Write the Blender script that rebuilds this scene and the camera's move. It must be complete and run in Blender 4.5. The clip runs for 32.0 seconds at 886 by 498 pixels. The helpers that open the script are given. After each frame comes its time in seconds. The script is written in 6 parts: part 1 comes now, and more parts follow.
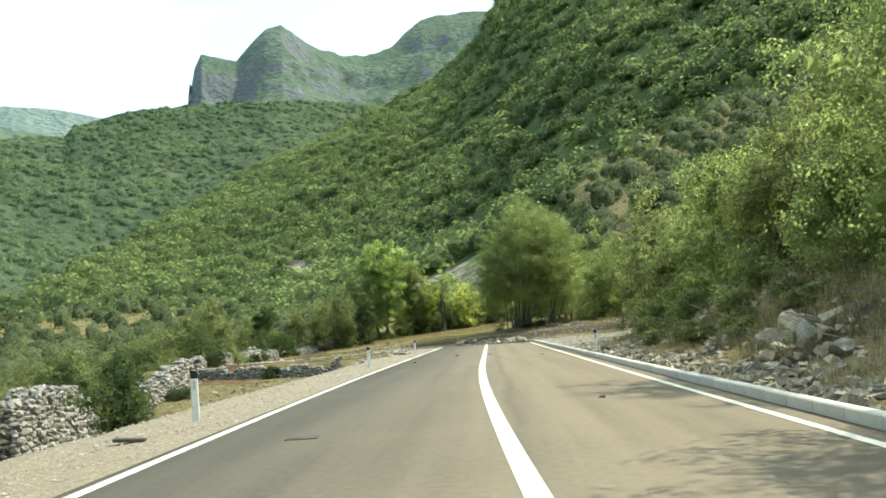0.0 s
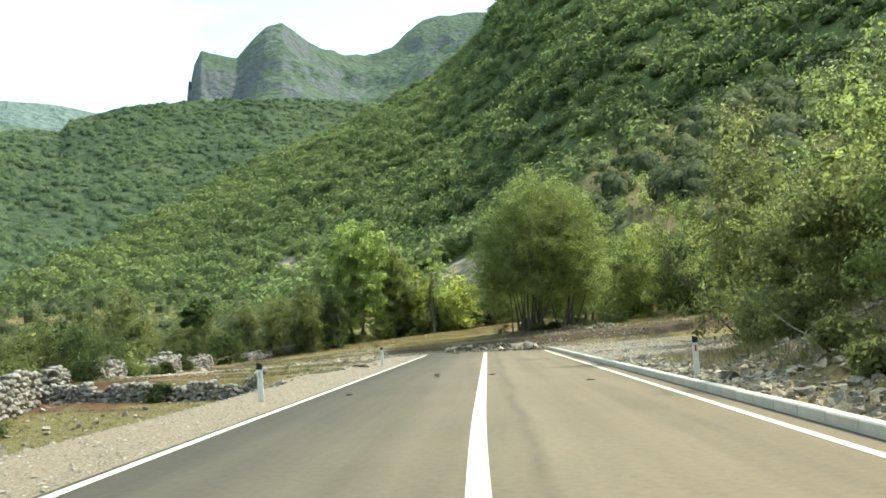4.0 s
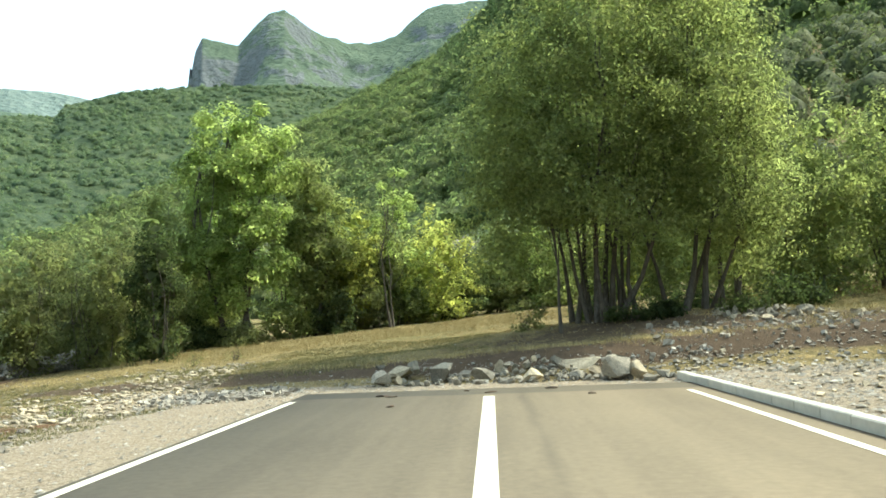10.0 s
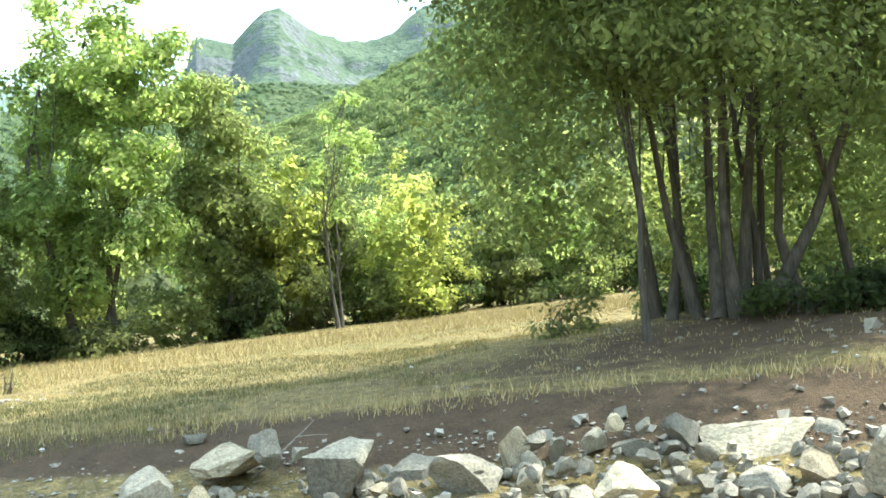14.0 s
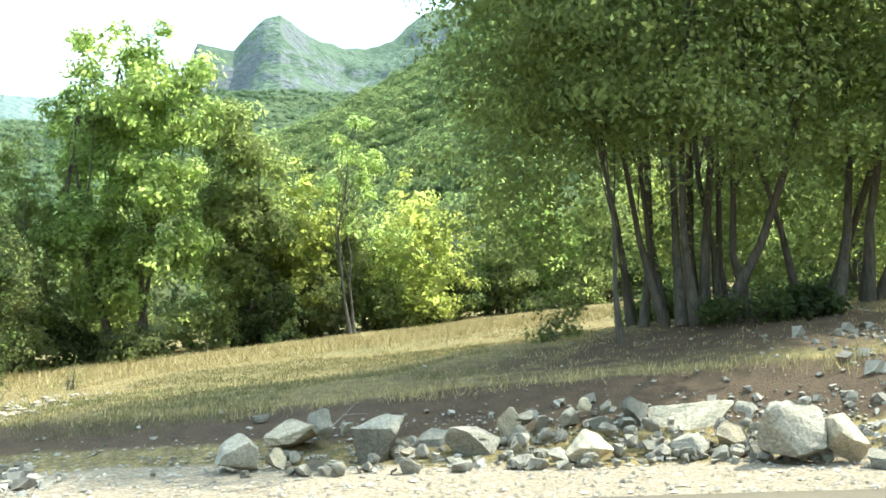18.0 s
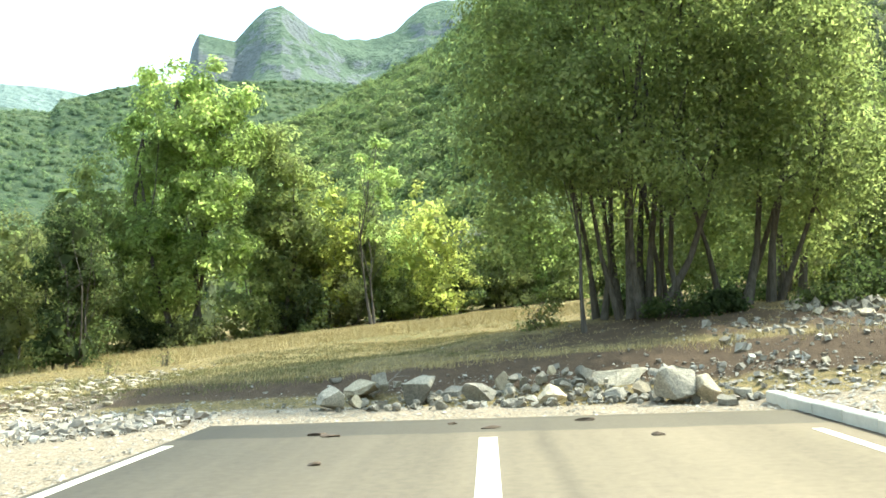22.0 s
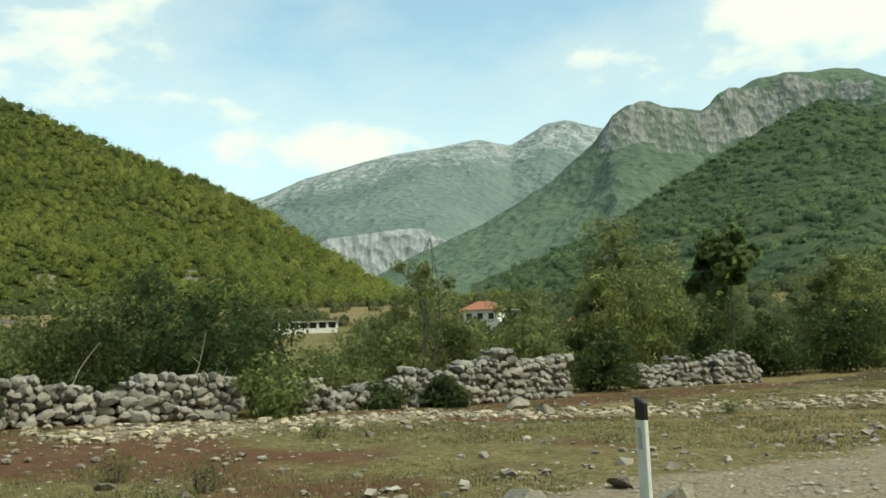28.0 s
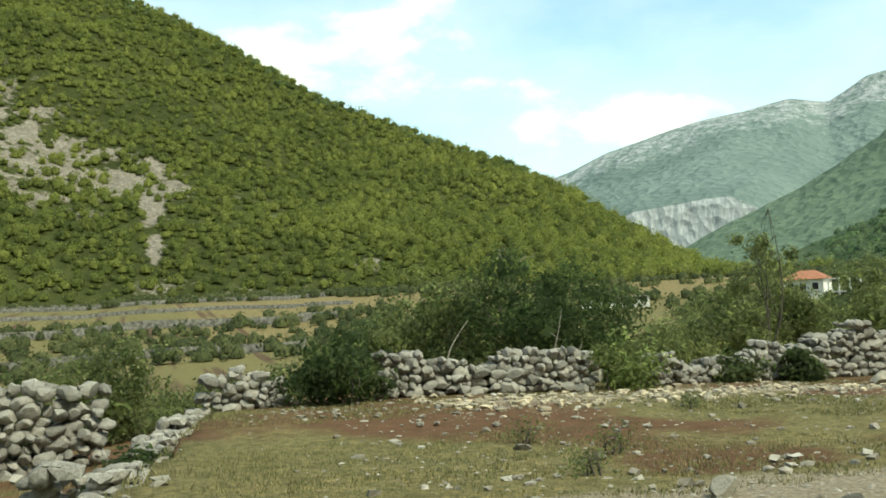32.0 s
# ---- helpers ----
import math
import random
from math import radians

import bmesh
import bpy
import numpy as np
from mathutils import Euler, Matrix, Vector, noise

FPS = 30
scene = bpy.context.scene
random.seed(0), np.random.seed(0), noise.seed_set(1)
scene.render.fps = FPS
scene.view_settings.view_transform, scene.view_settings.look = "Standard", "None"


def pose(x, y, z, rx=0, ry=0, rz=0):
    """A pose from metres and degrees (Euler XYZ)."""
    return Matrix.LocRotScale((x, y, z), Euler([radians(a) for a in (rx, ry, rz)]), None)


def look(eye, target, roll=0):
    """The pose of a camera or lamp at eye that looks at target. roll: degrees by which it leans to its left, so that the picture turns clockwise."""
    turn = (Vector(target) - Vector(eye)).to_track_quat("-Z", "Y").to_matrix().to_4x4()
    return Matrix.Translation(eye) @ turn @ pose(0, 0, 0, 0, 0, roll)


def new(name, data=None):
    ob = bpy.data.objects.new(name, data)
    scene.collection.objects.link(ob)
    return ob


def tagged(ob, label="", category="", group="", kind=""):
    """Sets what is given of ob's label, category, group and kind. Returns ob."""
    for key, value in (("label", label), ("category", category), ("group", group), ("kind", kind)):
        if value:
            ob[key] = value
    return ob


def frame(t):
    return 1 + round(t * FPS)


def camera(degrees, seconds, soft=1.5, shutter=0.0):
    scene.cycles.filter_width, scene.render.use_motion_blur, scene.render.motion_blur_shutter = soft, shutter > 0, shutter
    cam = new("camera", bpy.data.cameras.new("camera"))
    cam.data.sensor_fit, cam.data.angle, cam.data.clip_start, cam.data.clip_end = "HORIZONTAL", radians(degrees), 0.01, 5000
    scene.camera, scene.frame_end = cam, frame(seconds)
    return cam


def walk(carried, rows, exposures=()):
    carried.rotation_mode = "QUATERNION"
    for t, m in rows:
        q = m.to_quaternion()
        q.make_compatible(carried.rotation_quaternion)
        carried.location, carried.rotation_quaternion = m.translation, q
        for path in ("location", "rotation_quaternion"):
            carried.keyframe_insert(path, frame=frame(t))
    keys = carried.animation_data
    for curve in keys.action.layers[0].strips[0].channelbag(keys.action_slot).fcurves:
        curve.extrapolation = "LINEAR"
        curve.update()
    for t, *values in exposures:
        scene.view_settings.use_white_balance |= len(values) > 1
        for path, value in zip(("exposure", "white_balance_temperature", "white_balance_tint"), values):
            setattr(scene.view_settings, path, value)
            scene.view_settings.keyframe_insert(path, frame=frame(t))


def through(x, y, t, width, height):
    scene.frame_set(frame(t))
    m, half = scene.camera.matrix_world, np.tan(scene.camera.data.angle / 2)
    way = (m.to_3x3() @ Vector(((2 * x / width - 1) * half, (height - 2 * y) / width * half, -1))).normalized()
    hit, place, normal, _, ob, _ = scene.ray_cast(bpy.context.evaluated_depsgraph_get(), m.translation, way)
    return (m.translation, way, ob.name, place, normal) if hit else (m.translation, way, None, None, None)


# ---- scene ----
cam = camera(49.5, 32.0, soft=1.7)
PATH = [
    (0, (0.326, 15.208, 1.177), (0.2391, 17.1985, 1.3502), -3.24),
    (0.5, (0.338, 16.740, 1.180), (0.2495, 18.7299, 1.3551), -3.29),
    (1, (0.337, 18.637, 1.189), (0.2476, 20.6274, 1.3634), -3.40),
    (1.5, (0.326, 20.670, 1.183), (0.2382, 22.6607, 1.3580), -3.48),
    (2, (0.346, 23.062, 1.204), (0.2538, 25.0524, 1.3776), -3.95),
    (2.5, (0.271, 25.794, 1.204), (0.1825, 27.7840, 1.3783), -3.57),
    (3, (0.187, 28.530, 1.208), (0.1002, 30.5200, 1.3835), -3.13),
    (3.5, (0.174, 31.444, 1.208), (0.0863, 33.4341, 1.3839), -2.75),
    (5.5, (0.184, 43.749, 1.214), (0.1128, 45.7391, 1.3944), -1.88),
    (6, (0.197, 47.010, 1.230), (0.1264, 49.0009, 1.4094), -2.18),
    (6.5, (0.253, 50.358, 1.239), (0.1717, 52.3487, 1.4162), -2.22),
    (7, (0.226, 53.933, 1.217), (0.1308, 55.9229, 1.3948), -2.10),
    (7.5, (0.209, 57.466, 1.231), (0.0990, 59.4555, 1.4052), -2.43),
    (8, (0.242, 61.109, 1.264), (0.1287, 63.0982, 1.4359), -2.51),
    (8.5, (0.226, 64.774, 1.295), (0.1132, 66.7635, 1.4657), -2.57),
    (9, (0.099, 68.548, 1.222), (-0.0047, 70.5379, 1.3932), -2.04),
    (9.5, (0.084, 72.262, 1.244), (-0.0155, 74.2522, 1.4117), -1.95),
    (10, (0.088, 75.903, 1.262), (-0.0057, 77.8938, 1.4238), -2.06),
    (10.5, (0.046, 79.257, 1.263), (-0.0469, 81.2489, 1.4230), -1.98),
    (11, (0.040, 82.374, 1.266), (-0.0561, 84.3656, 1.4231), -1.88),
    (11.5, (0.021, 84.998, 1.260), (-0.0752, 86.9895, 1.4127), -1.79),
    (12, (0.046, 87.313, 1.251), (-0.0476, 89.3052, 1.3968), -1.89),
    (12.5, (0.071, 88.912, 1.254), (-0.0180, 90.9046, 1.3964), -2.20),
    (13, (0.089, 90.002, 1.266), (0.0004, 91.9946, 1.4089), -2.31),
    (13.5, (0.086, 90.514, 1.275), (-0.0016, 92.5060, 1.4253), -2.30),
    (14, (0.084, 90.625, 1.277), (-0.0040, 92.6169, 1.4361), -2.33),
    (14.5, (0.081, 90.588, 1.276), (-0.0072, 92.5792, 1.4437), -2.27),
    (16.5, (0.068, 89.628, 1.268), (-0.0185, 91.6176, 1.4535), -2.08),
    (17, (0.067, 89.179, 1.262), (-0.0195, 91.1691, 1.4444), -2.12),
    (17.5, (0.067, 88.690, 1.258), (-0.0198, 90.6804, 1.4373), -2.14),
    (18, (0.064, 88.113, 1.260), (-0.0225, 90.1035, 1.4338), -2.14),
    (18.5, (0.055, 87.541, 1.249), (-0.0313, 89.5322, 1.4210), -2.03),
    (19, (0.045, 86.888, 1.247), (-0.0414, 88.8786, 1.4154), -1.85),
    (19.5, (0.030, 86.240, 1.251), (-0.0550, 88.2315, 1.4164), -1.84),
    (20, (0.037, 85.545, 1.254), (-0.0484, 87.5370, 1.4168), -1.90),
    (20.5, (0.032, 84.875, 1.246), (-0.0534, 86.8665, 1.4079), -1.89),
    (21, (0.031, 84.148, 1.254), (-0.0554, 86.1394, 1.4132), -1.88),
    (21.5, (0.032, 83.414, 1.254), (-0.0548, 85.4058, 1.4121), -1.88),
    (22, (0.044, 82.622, 1.255), (-0.0441, 84.6144, 1.4109), -1.88),
    (22.5, (0.038, 81.879, 1.266), (-0.0511, 83.8711, 1.4217), -1.92),
    (23, (0.062, 81.065, 1.284), (-0.0292, 83.0563, 1.4406), -2.06),
    (23.5, (0.064, 80.353, 1.294), (-0.0296, 82.3449, 1.4517), -2.04),
    (24, (0.048, 79.592, 1.295), (-0.0691, 81.5820, 1.4576), -1.99),
    (24.5, (-0.031, 78.860, 1.282), (-0.2002, 80.8459, 1.4508), -1.94),
    (26.5, (-0.580, 75.047, 1.239), (-1.4998, 76.8122, 1.4327), -1.40),
    (27, (-0.529, 74.186, 1.207), (-1.7223, 75.7793, 1.3990), -1.44),
    (27.5, (-0.290, 73.350, 1.199), (-1.7049, 74.7517, 1.3871), -1.31),
    (28, (-0.110, 72.563, 1.206), (-1.7241, 73.7297, 1.3880), -1.36),
    (28.5, (0.174, 72.021, 1.234), (-1.5830, 72.9608, 1.4064), -1.32),
    (29, (0.370, 71.727, 1.233), (-1.4683, 72.4979, 1.3964), -1.28),
    (29.5, (0.466, 71.634, 1.233), (-1.3880, 72.3670, 1.3882), -1.64),
    (30, (0.567, 71.552, 1.233), (-1.2929, 72.2726, 1.3800), -1.85),
    (30.5, (0.681, 71.489, 1.232), (-1.1804, 72.2063, 1.3731), -1.90),
    (31, (0.725, 71.466, 1.236), (-1.1352, 72.1888, 1.3765), -2.07),
    (31.5, (0.587, 71.467, 1.237), (-1.2764, 72.1786, 1.3807), -2.22),
    (32, (0.220, 71.439, 1.243), (-1.6798, 72.0464, 1.3939), -2.30),
]
EXPOSURES = [(0, 0.97, 6800, -2), (8, 0.88, 6800, -1), (12.5, 1.72, 6850, -2), (14, 1.98, 6500, 0), (16.5, 1.90, 6350, -1), (20, 1.80, 6450, -2), (24.5, 1.26, 6700, -4), (26.5, 0.48, 6900, -6), (28, -0.05, 7150, -6), (32, 0.22, 7000, -8)]
walk(cam, [(t, look(eye, target, roll)) for t, eye, target, roll in PATH], EXPOSURES)

# ---- light ----
SUN_AZ, SUN_EL = radians(63), radians(51)      # from the road's heading towards its right; height
world = bpy.data.worlds.new("sky")
scene.world = world
world.use_nodes = True


def banks(nt, sep, total):
    """Cumulus heaped over some of the ridges and clear sky over others: azimuth left of the road, height, widths in degrees, amount."""
    def math_node(op, *args):
        n = nt.nodes.new("ShaderNodeMath")
        n.operation = op
        for s, v in zip(n.inputs, args):
            if isinstance(v, (int, float)):
                s.default_value = v
            else:
                nt.links.new(v, s)
        return n.outputs[0]
    az = math_node("MULTIPLY", math_node("ARCTAN2", math_node("MULTIPLY", sep.outputs["X"], -1.0), sep.outputs["Y"]), 57.3)
    el = math_node("MULTIPLY", math_node("ARCSINE", sep.outputs["Z"]), 57.3)
    out = total.outputs[0]
    for a, e, wa, we, k in CLOUD_BANKS:
        da, de = math_node("DIVIDE", math_node("SUBTRACT", az, a), wa), math_node("DIVIDE", math_node("SUBTRACT", el, e), we)
        r2 = math_node("ADD", math_node("MULTIPLY", da, da), math_node("MULTIPLY", de, de))
        out = math_node("ADD", out, math_node("MULTIPLY", math_node("EXPONENT", math_node("MULTIPLY", r2, -1.0)), k))
    total = nt.nodes.new("ShaderNodeMath")
    nt.links.new(out, total.inputs[0])
    total.inputs[1].default_value = 0.0
    return total


def sky_world():
    nt = world.node_tree
    nt.nodes.clear()
    link = nt.links.new
    sky = nt.nodes.new("ShaderNodeTexSky")
    sky.sky_type, sky.sun_disc = "NISHITA", False
    sky.sun_elevation, sky.sun_rotation = SUN_EL, SUN_AZ
    sky.air_density, sky.dust_density, sky.ozone_density, sky.altitude = 1.0, 2.0, 0.4, 500
    tc = nt.nodes.new("ShaderNodeTexCoord")
    sep = nt.nodes.new("ShaderNodeSeparateXYZ")
    link(tc.outputs["Generated"], sep.inputs[0])
    flat = nt.nodes.new("ShaderNodeMapping")
    flat.inputs["Scale"].default_value = (1, 1, 2.1)
    flat.inputs["Location"].default_value = CLOUD_SHIFT
    link(tc.outputs["Generated"], flat.inputs[0])
    big = nt.nodes.new("ShaderNodeTexNoise")
    big.inputs["Scale"].default_value, big.inputs["Detail"].default_value, big.inputs["Roughness"].default_value = 3.6, 9, 0.52
    link(flat.outputs[0], big.inputs["Vector"])
    # more cloud low over the ridges, thinning upwards
    low = nt.nodes.new("ShaderNodeMapRange")
    for k, v in (("From Min", 0.20), ("From Max", 0.42), ("To Min", 0.055), ("To Max", -0.05)):
        low.inputs[k].default_value = v
    link(sep.outputs["Z"], low.inputs["Value"])
    add = nt.nodes.new("ShaderNodeMath")
    link(big.outputs[0], add.inputs[0])
    link(low.outputs[0], add.inputs[1])
    add = banks(nt, sep, add)
    cover = nt.nodes.new("ShaderNodeMapRange")
    cover.interpolation_type = "SMOOTHSTEP"
    for k, v in (("From Min", 0.50), ("From Max", 0.63)):
        cover.inputs[k].default_value = v
    link(add.outputs[0], cover.inputs["Value"])
    # thin veil between the heaps
    veil = nt.nodes.new("ShaderNodeMapRange")
    for k, v in (("From Min", 0.34), ("From Max", 0.62), ("To Min", 0.10), ("To Max", 0.50)):
        veil.inputs[k].default_value = v
    link(add.outputs[0], veil.inputs["Value"])
    dense = nt.nodes.new("ShaderNodeMath")
    dense.operation = "MAXIMUM"
    link(cover.outputs[0], dense.inputs[0])
    link(veil.outputs[0], dense.inputs[1])
    strong = nt.nodes.new("ShaderNodeMix")
    strong.data_type, strong.blend_type = "RGBA", "MULTIPLY"
    strong.inputs[0].default_value = 1
    strong.inputs[7].default_value = (SKY * 0.90, SKY * 1.04, SKY, 1)
    link(sky.outputs[0], strong.inputs[6])
    mix = nt.nodes.new("ShaderNodeMix")
    mix.data_type = "RGBA"
    link(dense.outputs[0], mix.inputs[0])
    link(strong.outputs[2], mix.inputs[6])
    mix.inputs[7].default_value = CLOUD
    bg = nt.nodes.new("ShaderNodeBackground")
    link(mix.outputs[2], bg.inputs["Color"])
    out = nt.nodes.new("ShaderNodeOutputWorld")
    link(bg.outputs[0], out.inputs[0])


SKY = 0.25
CLOUD = (1.06, 1.10, 1.08, 1)
CLOUD_BANKS = ((34, 16.6, 13, 2.8, 0.15), (22, 14, 6, 5, 0.08), (74, 15.5, 6, 3.0, 0.05), (52, 21, 6, 4, -0.08), (9, 20, 8, 5, -0.22), (62, 17, 6, 4, -0.06), (35, 25, 22, 4, -0.08), (60, 24, 10, 4, -0.06))
CLOUD_SHIFT = (0.62, 0.05, 0.3)
sky_world()
sun = new("sun", bpy.data.lights.new("sun", "SUN"))
sun.data.energy, sun.data.angle, sun.data.color = 3.5, radians(0.53), (1.0, 0.94, 0.84)
SUN_DIR = Vector((math.sin(SUN_AZ) * math.cos(SUN_EL), math.cos(SUN_AZ) * math.cos(SUN_EL), math.sin(SUN_EL)))
sun.matrix_world = look(SUN_DIR * 50 + Vector((0, 60, 0)), (0, 60, 0))

# ---- helpers of this scene ----


def mesh_np(name, V, F, smooth=False):
    """A mesh from arrays of corners and of faces with equal corner counts."""
    me = bpy.data.meshes.new(name)
    V = np.ascontiguousarray(V, dtype=np.float32)
    F = np.ascontiguousarray(F, dtype=np.int32)
    me.vertices.add(len(V))
    me.vertices.foreach_set("co", V.ravel())
    me.loops.add(F.size)
    me.loops.foreach_set("vertex_index", F.ravel())
    me.polygons.add(len(F))
    me.polygons.foreach_set("loop_start", np.arange(0, F.size, F.shape[1], dtype=np.int32))
    if smooth:
        me.polygons.foreach_set("use_smooth", np.ones(len(F), dtype=bool))
    me.update(calc_edges=True)
    return me


def obj(name, me, material=None, parent=None, label=""):
    ob = new(name, me)
    if material is not None and len(me.materials) == 0:
        me.materials.append(material)
    if parent is not None:
        ob.parent = parent
    if label:
        tagged(ob, label)
    return ob


def part(name, bm, material, parent, label=""):
    me = bpy.data.meshes.new(name)
    bm.to_mesh(me)
    bm.free()
    return obj(name, me, material, parent, label)


def box_bm(lo, hi, bevel=0.0):
    bm = bmesh.new()
    bmesh.ops.create_cube(bm, size=1)
    lo, hi = Vector(lo), Vector(hi)
    for v in bm.verts:
        v.co = Vector([(lo[i] + hi[i]) / 2 + v.co[i] * (hi[i] - lo[i]) for i in range(3)])
    if bevel:
        bmesh.ops.bevel(bm, geom=bm.edges[:], offset=bevel, segments=1, affect="EDGES")
    return bm


def empty(name, x, y, z, rz=0.0, label="", category="", group="", kind=""):
    ob = new(name)
    ob.empty_display_size = 0.2
    ob.matrix_basis = pose(x, y, z, 0, 0, rz)
    return tagged(ob, label, category, group, kind)


def smoothstep(a, b, x):
    t = np.clip((x - a) / (b - a), 0, 1)
    return t * t * (3 - 2 * t)


def hash2(ix, iy, seed):
    h = np.sin(ix * 127.1 + iy * 311.7 + seed * 74.7) * 43758.5453
    return h - np.floor(h)


def vnoise(x, y, seed=0.0):
    """Smooth value noise on arrays, -1 to 1."""
    ix, iy = np.floor(x), np.floor(y)
    fx, fy = x - ix, y - iy
    fx, fy = fx * fx * (3 - 2 * fx), fy * fy * (3 - 2 * fy)
    a, b = hash2(ix, iy, seed), hash2(ix + 1, iy, seed)
    c, d = hash2(ix, iy + 1, seed), hash2(ix + 1, iy + 1, seed)
    return (a + (b - a) * fx + (c - a) * fy + (a - b - c + d) * fx * fy) * 2 - 1


def fbm(x, y, octaves=4, seed=0.0, gain=0.5):
    total, amp = 0, 1.0
    for k in range(octaves):
        total = total + amp * vnoise(x * 2 ** k, y * 2 ** k, seed + k * 3.1)
        amp *= gain
    return total


# ---- materials ----
class Mat:
    """A node material, built up line by line."""

    def __init__(self, name, rough=0.8, spec=0.3):
        self.m = bpy.data.materials.new(name)
        self.m.use_nodes = True
        self.nt = self.m.node_tree
        self.b = self.nt.nodes["Principled BSDF"]
        self.b.inputs["Roughness"].default_value = rough
        self.b.inputs["Specular IOR Level"].default_value = spec
        self.tc = self.nt.nodes.new("ShaderNodeTexCoord")
        self.geo = self.nt.nodes.new("ShaderNodeNewGeometry")

    def link(self, a, b):
        self.nt.links.new(a, b)

    def noise(self, scale, detail=4, rough=0.55, space="Object", stretch=None):
        n = self.nt.nodes.new("ShaderNodeTexNoise")
        n.inputs["Scale"].default_value, n.inputs["Detail"].default_value, n.inputs["Roughness"].default_value = scale, detail, rough
        src = self.geo.outputs["Position"] if space == "World" else self.tc.outputs[space]
        if stretch:
            mp = self.nt.nodes.new("ShaderNodeMapping")
            mp.inputs["Scale"].default_value = stretch
            self.link(src, mp.inputs[0])
            src = mp.outputs[0]
        self.link(src, n.inputs["Vector"])
        return n.outputs[0]

    def voronoi(self, scale, feature="F1", space="Object", out="Distance", rand=1.0):
        n = self.nt.nodes.new("ShaderNodeTexVoronoi")
        n.feature = feature
        n.inputs["Scale"].default_value = scale
        n.inputs["Randomness"].default_value = rand
        self.link(self.geo.outputs["Position"] if space == "World" else self.tc.outputs[space], n.inputs["Vector"])
        return n.outputs[out]

    def ramp(self, fac, stops):
        r = self.nt.nodes.new("ShaderNodeValToRGB")
        e = r.color_ramp.elements
        while len(e) < len(stops):
            e.new(0.5)
        for el, (p, c) in zip(e, stops):
            el.position = p
            el.color = (*c, 1) if len(c) == 3 else c
        self.link(fac, r.inputs[0])
        return r.outputs[0]

    def span(self, val, a, b, c=0.0, d=1.0):
        r = self.nt.nodes.new("ShaderNodeMapRange")
        for k, v in (("From Min", a), ("From Max", b), ("To Min", c), ("To Max", d)):
            r.inputs[k].default_value = v
        self.link(val, r.inputs["Value"])
        return r.outputs[0]

    def math(self, op, a, b=0.0):
        n = self.nt.nodes.new("ShaderNodeMath")
        n.operation = op
        for s, v in zip(n.inputs, (a, b)):
            if isinstance(v, (int, float)):
                s.default_value = v
            else:
                self.link(v, s)
        return n.outputs[0]

    def mix(self, fac, a, b, blend="MIX"):
        n = self.nt.nodes.new("ShaderNodeMix")
        n.data_type, n.blend_type = "RGBA", blend
        for s, v in ((n.inputs[0], fac), (n.inputs[6], a), (n.inputs[7], b)):
            if isinstance(v, (int, float)):
                s.default_value = v
            elif isinstance(v, tuple):
                s.default_value = (*v, 1)
            else:
                self.link(v, s)
        return n.outputs[2]

    def colour(self, c):
        if isinstance(c, tuple):
            self.b.inputs["Base Color"].default_value = (*c, 1)
        else:
            self.link(c, self.b.inputs["Base Color"])
        return self

    def bump(self, h, strength=0.5, dist=0.02):
        n = self.nt.nodes.new("ShaderNodeBump")
        n.inputs["Strength"].default_value, n.inputs["Distance"].default_value = strength, dist
        self.link(h, n.inputs["Height"])
        prev = self.b.inputs["Normal"].links
        if prev:
            self.link(prev[0].from_socket, n.inputs["Normal"])
        self.link(n.outputs[0], self.b.inputs["Normal"])
        return self

    def attr(self, name, out="Color"):
        n = self.nt.nodes.new("ShaderNodeAttribute")
        n.attribute_name = name
        return n.outputs[out]

    def rand(self):
        return self.nt.nodes.new("ShaderNodeObjectInfo").outputs["Random"]

    def island(self):
        return self.geo.outputs["Random Per Island"]


def soft(me, N):
    """Foliage is shaded like the rounded clump that it makes up: one direction a leaf."""
    at = me.attributes.new("custom_normal", "FLOAT_VECTOR", "POINT")
    N = N / np.maximum(np.linalg.norm(N, axis=1, keepdims=True), 1e-6)
    at.data.foreach_set("vector", np.repeat(N, len(me.vertices) // len(N), axis=0).astype(np.float32).ravel())
    return me


